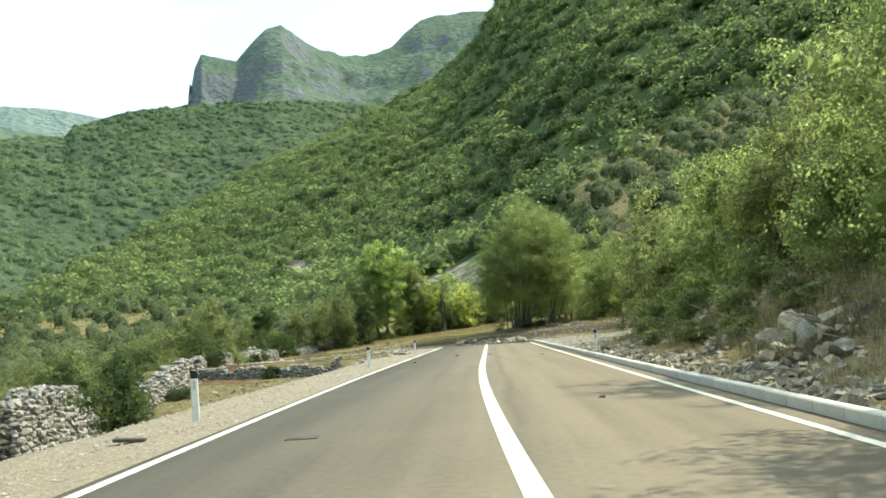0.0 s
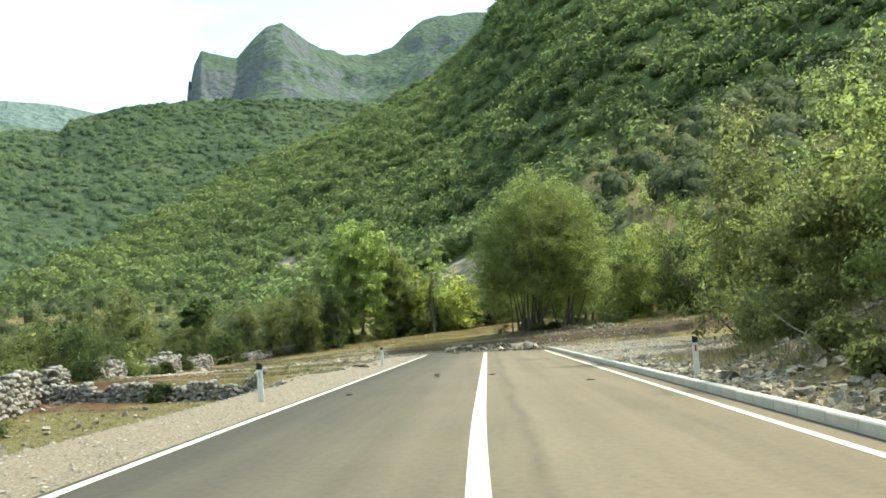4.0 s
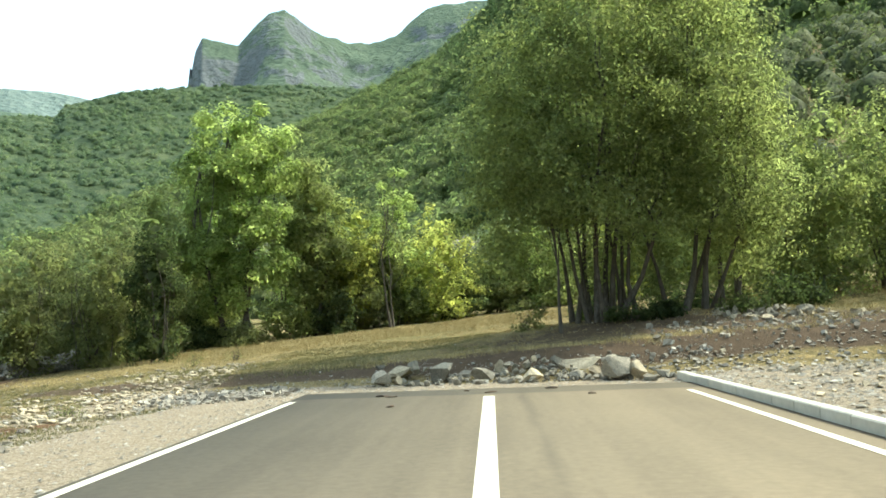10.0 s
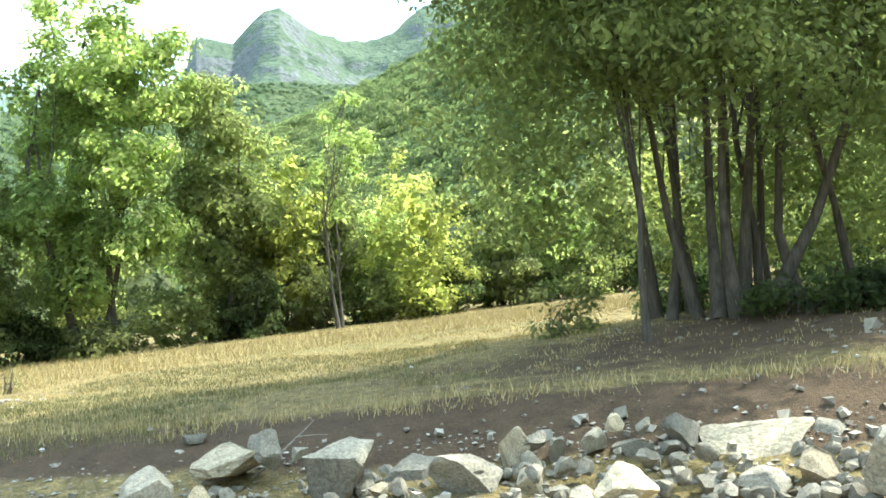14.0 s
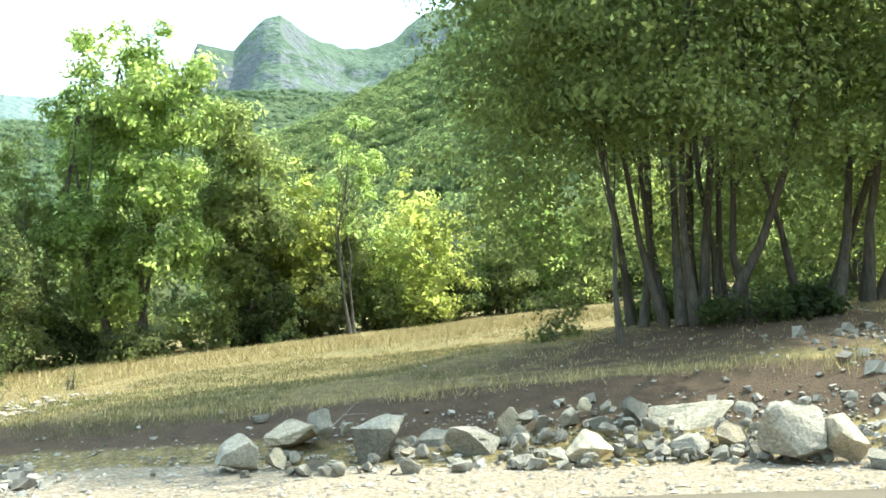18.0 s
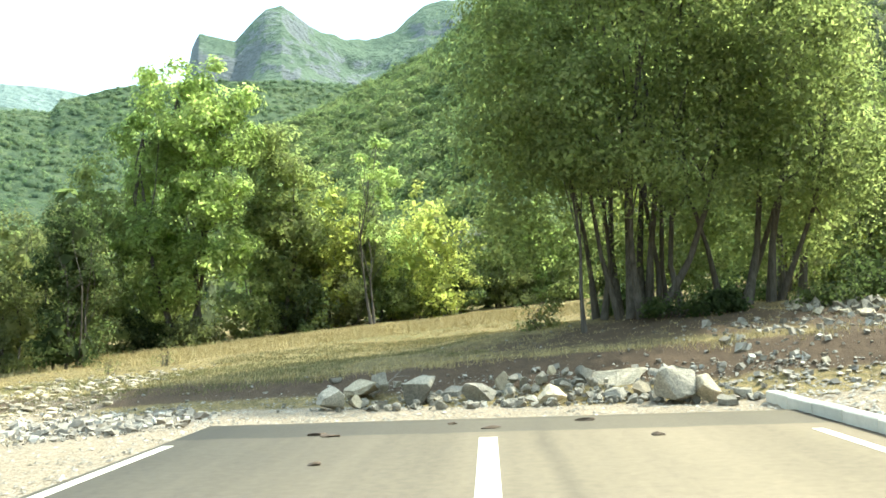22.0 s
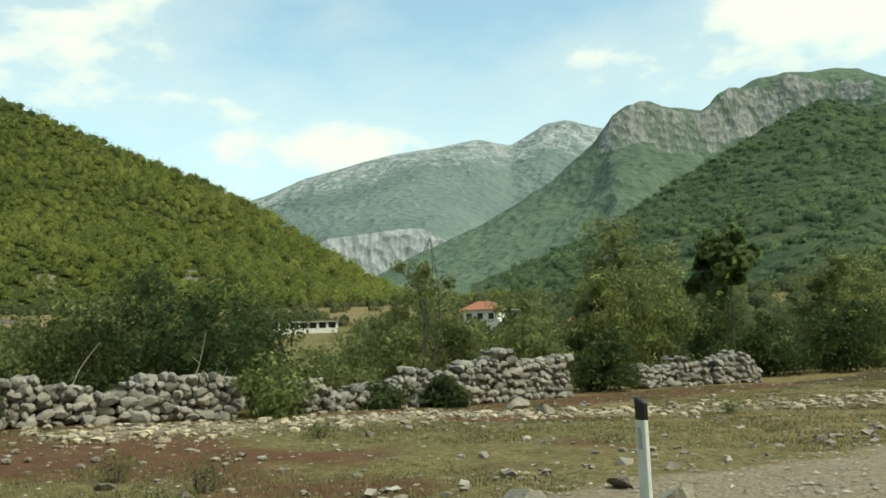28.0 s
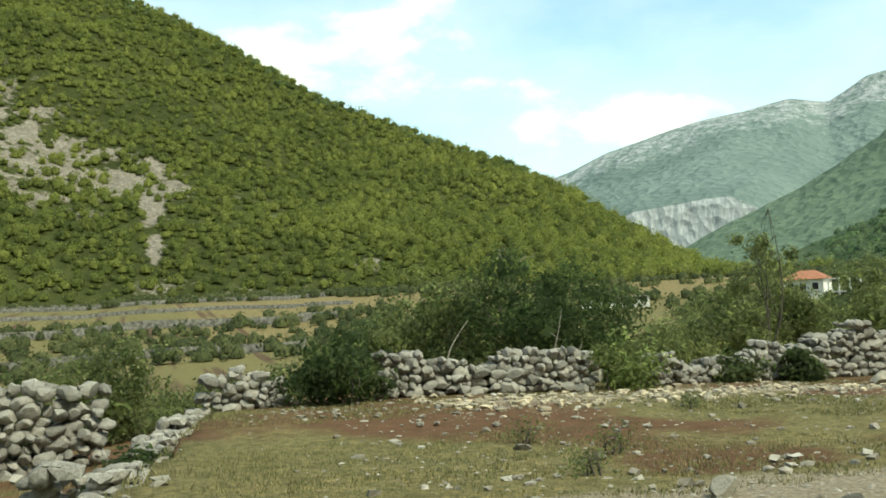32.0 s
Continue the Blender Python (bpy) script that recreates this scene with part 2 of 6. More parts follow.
def leaf_mat(name, dark, mid, light, through=0.6, patch=0.5, tone=False, grain=1.1, deep=0.15):
    """Leaves: colour by leaf and by patch of crown, light passing through."""
    m = Mat(name, 0.75, 0.12)
    by_leaf = m.ramp(m.attr("tone", "Fac") if tone else m.island(), [(0.0, dark), (0.5, mid), (1.0, light)])
    by_patch = m.ramp(m.noise(patch, 3, space="World"), [(0.34, dark), (0.5, mid), (0.66, light)])
    c = m.mix(0.42, by_leaf, by_patch) if not tone else m.mix(0.3, by_leaf, by_patch)
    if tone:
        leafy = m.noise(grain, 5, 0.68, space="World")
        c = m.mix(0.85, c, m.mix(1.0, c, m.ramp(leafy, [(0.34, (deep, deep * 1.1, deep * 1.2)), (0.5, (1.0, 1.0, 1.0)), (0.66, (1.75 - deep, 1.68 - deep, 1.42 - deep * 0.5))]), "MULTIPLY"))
        m.bump(leafy, 0.6, 0.5 / grain)
    m.colour(c)
    t = m.nt.nodes.new("ShaderNodeBsdfTranslucent")
    m.link(m.mix(1.0, c, (2.0, 2.15, 1.65), "MULTIPLY"), t.inputs["Color"])
    mx = m.nt.nodes.new("ShaderNodeMixShader")
    mx.inputs[0].default_value = through
    m.link(m.b.outputs[0], mx.inputs[1])
    m.link(t.outputs[0], mx.inputs[2])
    out = [n for n in m.nt.nodes if n.type == "OUTPUT_MATERIAL"][0]
    m.link(mx.outputs[0], out.inputs["Surface"])
    return m.m


LEAF_OAK = leaf_mat("leaf_oak", (0.086, 0.106, 0.046), (0.168, 0.190, 0.082), (0.265, 0.278, 0.122), 0.66)
LEAF_ASH = leaf_mat("leaf_ash", (0.098, 0.130, 0.052), (0.215, 0.262, 0.098), (0.40, 0.44, 0.20), 0.68)
# greens of dark bushes; on oaks they put shade into the leaf colour
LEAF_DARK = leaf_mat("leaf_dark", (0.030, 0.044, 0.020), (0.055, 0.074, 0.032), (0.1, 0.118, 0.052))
LEAF_YELLOW = leaf_mat("leaf_yellow", (0.13, 0.150, 0.050), (0.235, 0.25, 0.082), (0.375, 0.36, 0.125), 0.65)
LEAF_SCRUB = leaf_mat("leaf_scrub", (0.070, 0.080, 0.038), (0.135, 0.148, 0.068), (0.23, 0.232, 0.108))
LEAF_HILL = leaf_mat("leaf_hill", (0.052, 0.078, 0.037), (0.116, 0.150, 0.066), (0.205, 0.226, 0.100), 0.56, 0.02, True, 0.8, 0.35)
# haze painted in: bluer, flatter greens than the near hill's leaves
LEAF_RIDGE = leaf_mat("leaf_ridge_haze", (0.052, 0.084, 0.050), (0.098, 0.140, 0.078), (0.168, 0.202, 0.104), 0.45, 0.006, True, 0.5, 0.4)
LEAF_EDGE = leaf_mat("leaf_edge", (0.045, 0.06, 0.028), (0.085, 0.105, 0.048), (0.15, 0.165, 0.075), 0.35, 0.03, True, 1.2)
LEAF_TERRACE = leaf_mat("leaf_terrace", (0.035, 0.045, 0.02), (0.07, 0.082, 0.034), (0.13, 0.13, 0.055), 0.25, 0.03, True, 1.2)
# sunshine put into the colour: brighter, yellower leaves than the near hill's
LEAF_SUNHILL = leaf_mat("leaf_sunlit_scrub", (0.066, 0.084, 0.026), (0.142, 0.160, 0.044), (0.24, 0.245, 0.068), 0.45, 0.012, True, 0.8, 0.25)


def bark_mat():
    m = Mat("bark", 0.9, 0.15)
    n = m.noise(6, 5, 0.65, stretch=(3, 3, 0.5))
    m.colour(m.ramp(n, [(0.3, (0.045, 0.038, 0.031)), (0.7, (0.14, 0.122, 0.10))]))
    return m.bump(n, 0.8, 0.02).m


BARK = bark_mat()



def rock_mat(name="limestone", tint=(1, 1, 1), scale=3.0):
    m = Mat(name, 0.88, 0.2)
    a = m.noise(scale, 6, 0.6)
    b = m.noise(scale * 7, 5, 0.65)
    c = m.ramp(a, [(0.28, tuple(v * t for v, t in zip((0.20, 0.195, 0.175), tint))), (0.5, tuple(v * t for v, t in zip((0.42, 0.41, 0.385), tint))),
                   (0.75, tuple(v * t for v, t in zip((0.60, 0.585, 0.55), tint)))])
    c = m.mix(0.5, c, m.ramp(b, [(0.33, tuple(0.14 * t for t in tint)), (0.52, tuple(0.45 * t for t in tint)), (0.68, tuple(0.74 * t for t in tint))]))
    rnd = m.ramp(m.math("FRACT", m.math("ADD", m.rand(), m.island())), [(0.0, (0.55, 0.53, 0.50)), (0.35, (0.84, 0.82, 0.78)), (0.75, (1.06, 1.03, 0.98)), (1.0, (1.22, 1.18, 1.10))])
    seam = m.voronoi(scale * 1.6, "DISTANCE_TO_EDGE")
    c = m.mix(m.span(seam, 0.03, 0.0, 0.0, 0.5), c, tuple(0.13 * t for t in tint))
    m.colour(m.mix(1.0, c, rnd, "MULTIPLY"))
    m.bump(a, 0.6, 0.04)
    m.bump(seam, 0.3, 0.012)
    return m.bump(b, 0.7, 0.012).m


ROCK = rock_mat("limestone", (0.62, 0.585, 0.51))
ROCK_SOILED = rock_mat("soiled_limestone", (1.02, 0.90, 0.70))
ROCK_WALL = rock_mat("wall_stone", (0.72, 0.70, 0.665), 5.0)


def pebble_mat():
    m = Mat("pebble", 0.9, 0.2)
    c = m.ramp(m.island(), [(0.0, (0.132, 0.110, 0.084)), (0.45, (0.238, 0.211, 0.167)), (0.85, (0.361, 0.330, 0.273)), (1.0, (0.528, 0.502, 0.440))])
    n = m.noise(14, 4)
    m.colour(m.mix(0.3, c, m.ramp(n, [(0.3, (0.150, 0.132, 0.106)), (0.7, (0.440, 0.414, 0.370))])))
    return m.bump(n, 0.5, 0.01).m


PEBBLE = pebble_mat()


def asphalt_mat():
    m = Mat("asphalt", 0.86, 0.22)
    big = m.noise(0.35, 4, space="World")
    tracks = m.noise(1.0, 3, space="World", stretch=(1.6, 0.05, 1))
    grit = m.noise(160, 2, 0.7, space="World")
    c = m.ramp(grit, [(0.3, (0.079, 0.071, 0.055)), (0.7, (0.162, 0.143, 0.110))])
    c = m.mix(0.4, c, m.ramp(big, [(0.35, (0.085, 0.076, 0.059)), (0.65, (0.155, 0.137, 0.106))]))
    c = m.mix(0.45, c, m.ramp(tracks, [(0.33, (0.077, 0.069, 0.055)), (0.62, (0.162, 0.144, 0.112))]))
    mott = m.noise(9, 5, 0.7, space="World")
    c = m.mix(0.22, c, m.ramp(mott, [(0.35, (0.060, 0.053, 0.041)), (0.65, (0.193, 0.173, 0.133))]))
    sx = m.nt.nodes.new("ShaderNodeSeparateXYZ")
    m.link(m.geo.outputs["Position"], sx.inputs[0])
    wob = m.math("ADD", sx.outputs[0], m.math("MULTIPLY", m.noise(0.15, 2, space="World"), 0.5))
    joint = m.math("SUBTRACT", 1.0, m.math("MINIMUM", m.math("MULTIPLY", m.math("ABSOLUTE", m.math("SUBTRACT", wob, 0.86)), 7.0), 1.0))
    c = m.mix(m.math("MULTIPLY", m.math("MULTIPLY", joint, m.span(m.noise(0.5, 5, space="World"), 0.2, 0.6)), 0.45), c, (0.050, 0.046, 0.039))
    # tarred strip where the paving stops
    strip = m.span(m.math("ADD", sx.outputs[1], m.math("MULTIPLY", m.noise(1.1, 6, 0.7, space="World"), 0.45)), 94.02, 94.12)
    c = m.mix(m.math("MULTIPLY", strip, 0.66), c, m.ramp(grit, [(0.3, (0.035, 0.035, 0.030)), (0.7, (0.077, 0.074, 0.065))]))
    # the asphalt gets darker over its last stretch
    end_dark = m.span(m.math("ADD", sx.outputs[1], m.math("MULTIPLY", m.noise(0.2, 4, space="World"), 8.0)), 84.0, 94.0, 0.0, 0.10)
    c = m.mix(end_dark, c, (0.02, 0.02, 0.02))
    m.colour(m.mix(1.0, c, (1.28, 1.17, 1.03), "MULTIPLY"))
    m.bump(grit, 0.35, 0.004)
    return m.bump(big, 0.1, 0.02).m


ASPHALT = asphalt_mat()


def paint_mat():
    m = Mat("road_paint", 0.65, 0.35)
    n = m.noise(60, 3, 0.7, space="World")
    w = m.noise(3, 4, 0.6, space="World")
    c = m.ramp(n, [(0.25, (0.44, 0.415, 0.33)), (0.5, (0.63, 0.60, 0.48))])
    m.colour(m.mix(0.35, c, m.ramp(w, [(0.35, (0.45, 0.42, 0.335)), (0.6, (0.65, 0.62, 0.50))])))
    return m.bump(n, 0.3, 0.003).m


PAINT = paint_mat()


def concrete_mat():
    m = Mat("concrete", 0.85, 0.25)
    a = m.noise(5, 5)
    b = m.noise(70, 3, 0.7)
    c = m.ramp(a, [(0.3, (0.40, 0.375, 0.315)), (0.7, (0.60, 0.565, 0.48))])
    m.colour(m.mix(0.3, m.mix(0.35, c, m.ramp(b, [(0.3, (0.34, 0.32, 0.27)), (0.7, (0.64, 0.60, 0.515))])), m.ramp(m.rand(), [(0, (0.44, 0.41, 0.345)), (1, (0.64, 0.60, 0.515))])))
    return m.bump(b, 0.3, 0.004).m


CONCRETE = concrete_mat()


def ground_mat():
    """Cover from the attribute: red gravel, green grass, blue bare soil; the rest is dry brown turf."""
    m = Mat("ground_cover", 0.95, 0.1)
    sep = m.nt.nodes.new("ShaderNodeSeparateColor")
    m.link(m.attr("cover"), sep.inputs[0])
    edge = m.noise(1.3, 5, 0.65, space="World")
    fine = m.noise(26, 6, 0.75, space="World")
    mid = m.noise(3.5, 4, 0.6, space="World")

    def mask(s, lo=0.35, hi=0.62):
        return m.span(m.math("ADD", s, m.math("MULTIPLY", m.math("SUBTRACT", edge, 0.5), 0.8)), lo, hi)
    turf = m.mix(0.5, m.ramp(mid, [(0.3, (0.107, 0.082, 0.041)), (0.5, (0.180, 0.143, 0.070)), (0.72, (0.279, 0.221, 0.107))]),
                 m.ramp(fine, [(0.3, (0.098, 0.078, 0.041)), (0.7, (0.271, 0.221, 0.115))]))
    green = m.mix(0.5, m.ramp(mid, [(0.3, (0.104, 0.090, 0.042)), (0.55, (0.166, 0.138, 0.068)), (0.75, (0.250, 0.203, 0.106))]),
                  m.ramp(fine, [(0.3, (0.063, 0.063, 0.027)), (0.7, (0.219, 0.198, 0.093))]))
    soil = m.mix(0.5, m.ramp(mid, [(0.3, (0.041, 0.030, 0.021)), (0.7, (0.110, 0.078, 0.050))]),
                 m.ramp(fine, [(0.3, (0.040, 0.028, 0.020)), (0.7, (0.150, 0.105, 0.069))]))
    pv = m.voronoi(34, space="World", out="Color")
    psep = m.nt.nodes.new("ShaderNodeSeparateColor")
    m.link(pv, psep.inputs[0])
    gravel = m.mix(0.45, m.ramp(psep.outputs[0], [(0.0, (0.123, 0.102, 0.074)), (0.5, (0.230, 0.197, 0.149)), (1.0, (0.369, 0.328, 0.267))]),
                   m.ramp(fine, [(0.3, (0.131, 0.111, 0.080)), (0.7, (0.320, 0.279, 0.217))]))
    blade = m.noise(60, 3, 0.8, space="World", stretch=(1, 1, 0.3))
    tuft = m.noise(9, 6, 0.72, space="World")
    worn = m.mix(1.0, m.ramp(tuft, [(0.32, (0.50, 0.54, 0.42)), (0.5, (1.0, 1.0, 1.0)), (0.66, (1.55, 1.42, 1.25))]), m.ramp(blade, [(0.34, (0.55, 0.55, 0.5)), (0.5, (1.0, 1.0, 1.0)), (0.64, (1.5, 1.45, 1.35))]), "MULTIPLY")
    c = m.mix(1.0, m.mix(mask(sep.outputs[1]), turf, green), worn, "MULTIPLY")
    red = m.mix(0.5, m.ramp(mid, [(0.3, (0.072, 0.038, 0.021)), (0.7, (0.165, 0.088, 0.048))]), m.ramp(fine, [(0.3, (0.058, 0.033, 0.019)), (0.7, (0.19, 0.110, 0.064))]))
    soil = m.mix(m.attr("cover", "Alpha"), soil, red)
    c = m.mix(mask(sep.outputs[2]), c, soil)
    gm = mask(sep.outputs[0])
    c = m.mix(gm, c, m.mix(1.0, gravel, (1.14, 1.08, 1.02), "MULTIPLY"))
    m.colour(c)
    m.bump(m.voronoi(34, space="World"), 0.4, 0.015)
    return m.bump(fine, 0.7, 0.04).m


GROUND = ground_mat()


def mountain_mat(name, wood, wood2, rock, rock2, clump, rock_at, strata=0.0, sheer=0.8):
    """Wooded slope: clumps of crowns, bare rock where it is steep or where patches say so."""
    m = Mat(name, 0.95, 0.05)
    v = m.voronoi(clump, space="World")
    vc = m.voronoi(clump, space="World", out="Color")
    s = m.nt.nodes.new("ShaderNodeSeparateColor")
    m.link(vc, s.inputs[0])
    crowns = m.ramp(s.outputs[0], [(0.0, wood), (1.0, wood2)])
    patch = m.noise(clump * 0.06, 5, 0.62, space="World")
    crowns = m.mix(0.55, crowns, m.ramp(patch, [(0.35, tuple(0.75 * c for c in wood)), (0.62, wood2)]))
    fine = m.noise(clump * 0.5, 6, 0.68, space="World", stretch=(1, 1, 1 + 6 * strata))
    stone = m.ramp(fine, [(0.3, rock), (0.55, rock2), (0.8, tuple(1.15 * c for c in rock2))])
    grain = m.noise(clump * 3.0, 5, 0.7, space="World", stretch=(1, 1, 1 + 6 * strata))
    stone = m.mix(0.5, stone, m.ramp(grain, [(0.36, tuple(0.6 * c for c in rock)), (0.52, tuple(0.5 * (a + b) for a, b in zip(rock, rock2))), (0.64, tuple(1.3 * c for c in rock2))]))
    up = m.nt.nodes.new("ShaderNodeSeparateXYZ")
    m.link(m.geo.outputs["True Normal"], up.inputs[0])
    steep = m.span(up.outputs["Z"], rock_at + 0.14, rock_at - 0.06, 0.0, sheer)
    bare = m.math("MULTIPLY", m.attr("bare", "Fac"), 1.0)
    amount = m.math("ADD", m.math("MAXIMUM", steep, bare), m.math("ADD", m.math("MULTIPLY", m.math("SUBTRACT", fine, 0.5), 1.6), m.math("MULTIPLY", m.math("SUBTRACT", grain, 0.5), 0.8)))
    m.colour(m.mix(m.span(amount, 0.38, 0.68), crowns, stone))
    m.bump(v, 1.0, 0.35 / clump)
    m.bump(fine, 0.8, 0.8 / clump)
    return m.m


def plain_mat(name, c, rough=0.7, grain=8.0, vary=0.25):
    m = Mat(name, rough, 0.3)
    n = m.noise(grain, 5, 0.6)
    m.colour(m.ramp(n, [(0.3, tuple(v * (1 - vary) for v in c)), (0.7, tuple(min(1, v * (1 + vary)) for v in c))]))
    return m.bump(n, 0.2, 0.01).m

# ---- ground ----
ROAD_END, KERB_X = 95.45, 4.0


def road_x(y):
    """The left edge bends gently to the right behind the start."""
    return 0.00045 * np.clip(50 - y, 0, 70) ** 2


def hill_plane(x, y):
    return 25 + 0.45 * (x + 64) + 0.27 * (y - 355)


def ground_z(x, y):
    x, y = np.asarray(x, dtype=float), np.asarray(y, dtype=float)
    u = x - road_x(y)
    r = np.hypot(x, y - 60)
    # left: shoulder, upper field, lower field behind the retaining wall
    shoulder = -0.035 - 0.03 * np.clip(-u - 3.7, 0, 4)
    low = np.clip(-0.80 - 0.075 * (72.5 - y), -2.3, -0.80)
    low = shoulder + (low - shoulder) * smoothstep(5.9, 10.0, -u)
    high = -0.15 - 0.16 * smoothstep(75, 87, y) * smoothstep(9, 16, -u) + 0.05 * vnoise(x * 0.35, y * 0.35, 3)
    high = shoulder + (high - shoulder) * smoothstep(5.5, 8.0, -u)
    lip = 71.06 - 0.17 * (x + 8.9)
    t = smoothstep(lip - 0.18, lip + 0.18, y) * smoothstep(7.0, 9.5, -u) + smoothstep(64.5, 71.5, y) * (1 - smoothstep(7.0, 9.5, -u))
    left = low + (high - low) * t
    left = left - 6.5 * smoothstep(18, 62, -x) + 23 * smoothstep(90, 480, r) * (x < -20)
    # right: behind the kerb, with a cut bank early on
    right = 0.07 + 0.05 * np.clip(u - 4.2, 0, 60) + 0.06 * vnoise(x * 0.6, y * 0.6, 5) * smoothstep(4.3, 5.5, u)
    early = smoothstep(66, 50, y)
    right = right + early * (1.8 * smoothstep(5.2, 9.8, u) + 0.28 * np.clip(u - 9.2, 0, 40)) + 0.30 * early * fbm(x * 0.8, y * 0.8, 4, 8) * smoothstep(5.0, 7.0, u)
    z = np.where(u < -3.68, left, np.where(u > 4.15, right, -0.04))
    # meadow past the end of the road
    meadow = np.maximum(0.58 + 0.06 * x + 0.05 * (y - 100), -0.25) + 0.05 * vnoise(x * 0.5, y * 0.5, 9)
    meadow = meadow + 0.38 * np.exp(-((x - 4.8) ** 2 / 14 + (y - 104.5) ** 2 / 9))
    meadow = meadow - 6.5 * smoothstep(18, 62, -x) + 23 * smoothstep(90, 480, r) * (x < -20)
    k = smoothstep(97.4 - 0.12 * x, 99.7 - 0.12 * x, y)
    z = np.where(y > 90, z + (meadow - z) * k, z)
    z = np.where((y > ROAD_END - 0.3) & (y < 97.6) & (np.abs(u) < 4.1), np.maximum(z, -0.04) + 0.02 * smoothstep(ROAD_END, 97.6, y), z)
    z = z + 2.0 * np.exp(-((x + 165) ** 2 + (y - 208) ** 2) / 900)
    far = smoothstep(11, 26, x) * smoothstep(40, 80, r)
    z = np.where(x > 8, z + np.maximum(hill_plane(x, y) * 0.9 - z, 0) * far, z)
    return z


def axis(fine_lo, fine_hi, step, lo, hi):
    a = list(np.arange(fine_lo, fine_hi + 1e-6, step))
    d = step
    while a[-1] < hi:
        d *= 1.16
        a.append(a[-1] + d)
    d = step
    while a[0] > lo:
        d *= 1.16
        a.insert(0, a[0] - d)
    return np.array(a)


def band_x(y):
    """The line along which the field's stones lie thickest."""
    return -15.0 + 0.62 * np.clip(y - 82, 0, 11)


def make_ground():
    xs, ys = axis(-21, 14, 0.30, -4800, 4800), axis(14, 124, 0.36, -4800, 4800)
    X, Y = np.meshgrid(xs, ys)
    X, Y = X.ravel(), Y.ravel()
    near = (np.abs(X + 4) < 25) & (Y > 10) & (Y < 130)
    U = X - road_x(Y)
    on_road = (np.abs(U) < 4.3) & (Y < 96.2)
    Z = ground_z(X, Y) + np.where(near & ~on_road, 0.022 * fbm(X * 2.3, Y * 2.3, 3, 1), 0)
    Z = np.where(on_road, np.minimum(Z, -0.03), Z)
    nx, ny = len(xs), len(ys)
    i = np.arange(ny - 1)[:, None] * nx + np.arange(nx - 1)[None, :]
    F = np.stack([i, i + 1, i + nx + 1, i + nx], -1).reshape(-1, 4)
    me = mesh_np("ground", np.stack([X, Y, Z], 1), F, True)
    # cover: gravel, grass, soil
    edge = 1.2 * vnoise(X * 0.25, Y * 0.25, 2) + 0.5 * vnoise(X * 1.1, Y * 1.1, 4)
    narrow = 1.0 * smoothstep(70, 75, Y) * smoothstep(92, 86, Y)
    gravel = smoothstep(-7.9, -6.3, U - narrow + 0.6 * edge) * (U < 4.2) * smoothstep(97.9 - 0.12 * X + 0.3 * edge, 97.0 - 0.12 * X + 0.3 * edge, Y)
    gravel = np.maximum(gravel, (U > 4.1) * smoothstep(10.5, 7.5, U + edge) * smoothstep(99.6 - 0.1 * X + 0.6 * edge, 97.4 - 0.1 * X + 0.6 * edge, Y) * smoothstep(50, 60, Y))
    gravel = np.maximum(gravel, 0.62 * (U > 0) * (U < 5.4 + 0.4 * edge) * (Y <= 62))
    gravel = np.where((U > 4.1) & (Y > 96.4), gravel * 0.35, gravel)
    gravel = np.where(U > 4.1, gravel * np.clip(0.78 + 0.5 * vnoise(X * 0.7, Y * 0.5, 19), 0.2, 1), gravel)
    strip = np.exp(-((X - band_x(Y) + 0.6 * edge) / 1.7) ** 2) * smoothstep(73, 78, Y) * smoothstep(104, 98, Y)
    gravel = np.maximum(gravel, 0.66 * strip)
    grass = np.clip(0.75 - 0.45 * smoothstep(80, 88, Y) - 0.3 * smoothstep(96, 99, Y) + 0.3 * vnoise(X * 0.15, Y * 0.15, 6), 0, 1) * (U < -6)
    # green cover here stands in for the oaks' shadow on the near meadow
    grass = np.maximum(grass, np.clip(0.42 + 0.5 * vnoise(X * 0.3, Y * 0.5, 17), 0, 1) * (Y > 99) * (Y < 112) * (np.abs(X) < 14) * (1 - np.exp(-((X - 3.5) ** 2 / 22 + (Y - 103) ** 2 / 9))))
    R = np.hypot(X, Y - 73)
    grass = np.maximum(grass, np.clip(0.45 + 0.5 * vnoise(X / 30, Y / 30, 51), 0, 1) * (R > 60) * (1 - smoothstep(300, 330, R) * (X < -120)))
    soil = (0.66 + 0.10 * smoothstep(78, 84, Y)) * np.clip((vnoise(X * 0.22, Y * 0.30, 11) + 0.35 * vnoise(X * 0.9, Y * 1.1, 12)) * 1.7, 0, 1) * (U < -7) * (Y < 97)
    soil = np.maximum(soil, np.clip(0.55 + 0.7 * vnoise(X / 22, Y / 14, 53), 0, 1) * (R > 40) * (R < 320) * (X < -30) * (Y < 73 - 0.5 * X) * (1 - 0.75 * smoothstep(120, 170, R)))
    soil = np.maximum(soil, 0.8 * np.exp(-((X + 16.2) / 1.5) ** 2) * (Y > 74) * (Y < 112))
    soil = np.maximum(soil, 0.95 * smoothstep(98.1 - 0.12 * X, 98.7 - 0.12 * X, Y) * smoothstep(100.2 - 0.12 * X, 99.3 - 0.12 * X, Y) * (X > -12))
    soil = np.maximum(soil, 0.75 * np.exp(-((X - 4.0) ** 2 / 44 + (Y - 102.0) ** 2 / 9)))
    soil = np.maximum(soil, np.clip(0.42 + 0.35 * vnoise(X * 0.6, Y * 0.5, 15), 0, 1) * (U > 5.5) * (Y < 60) * (X < 40))
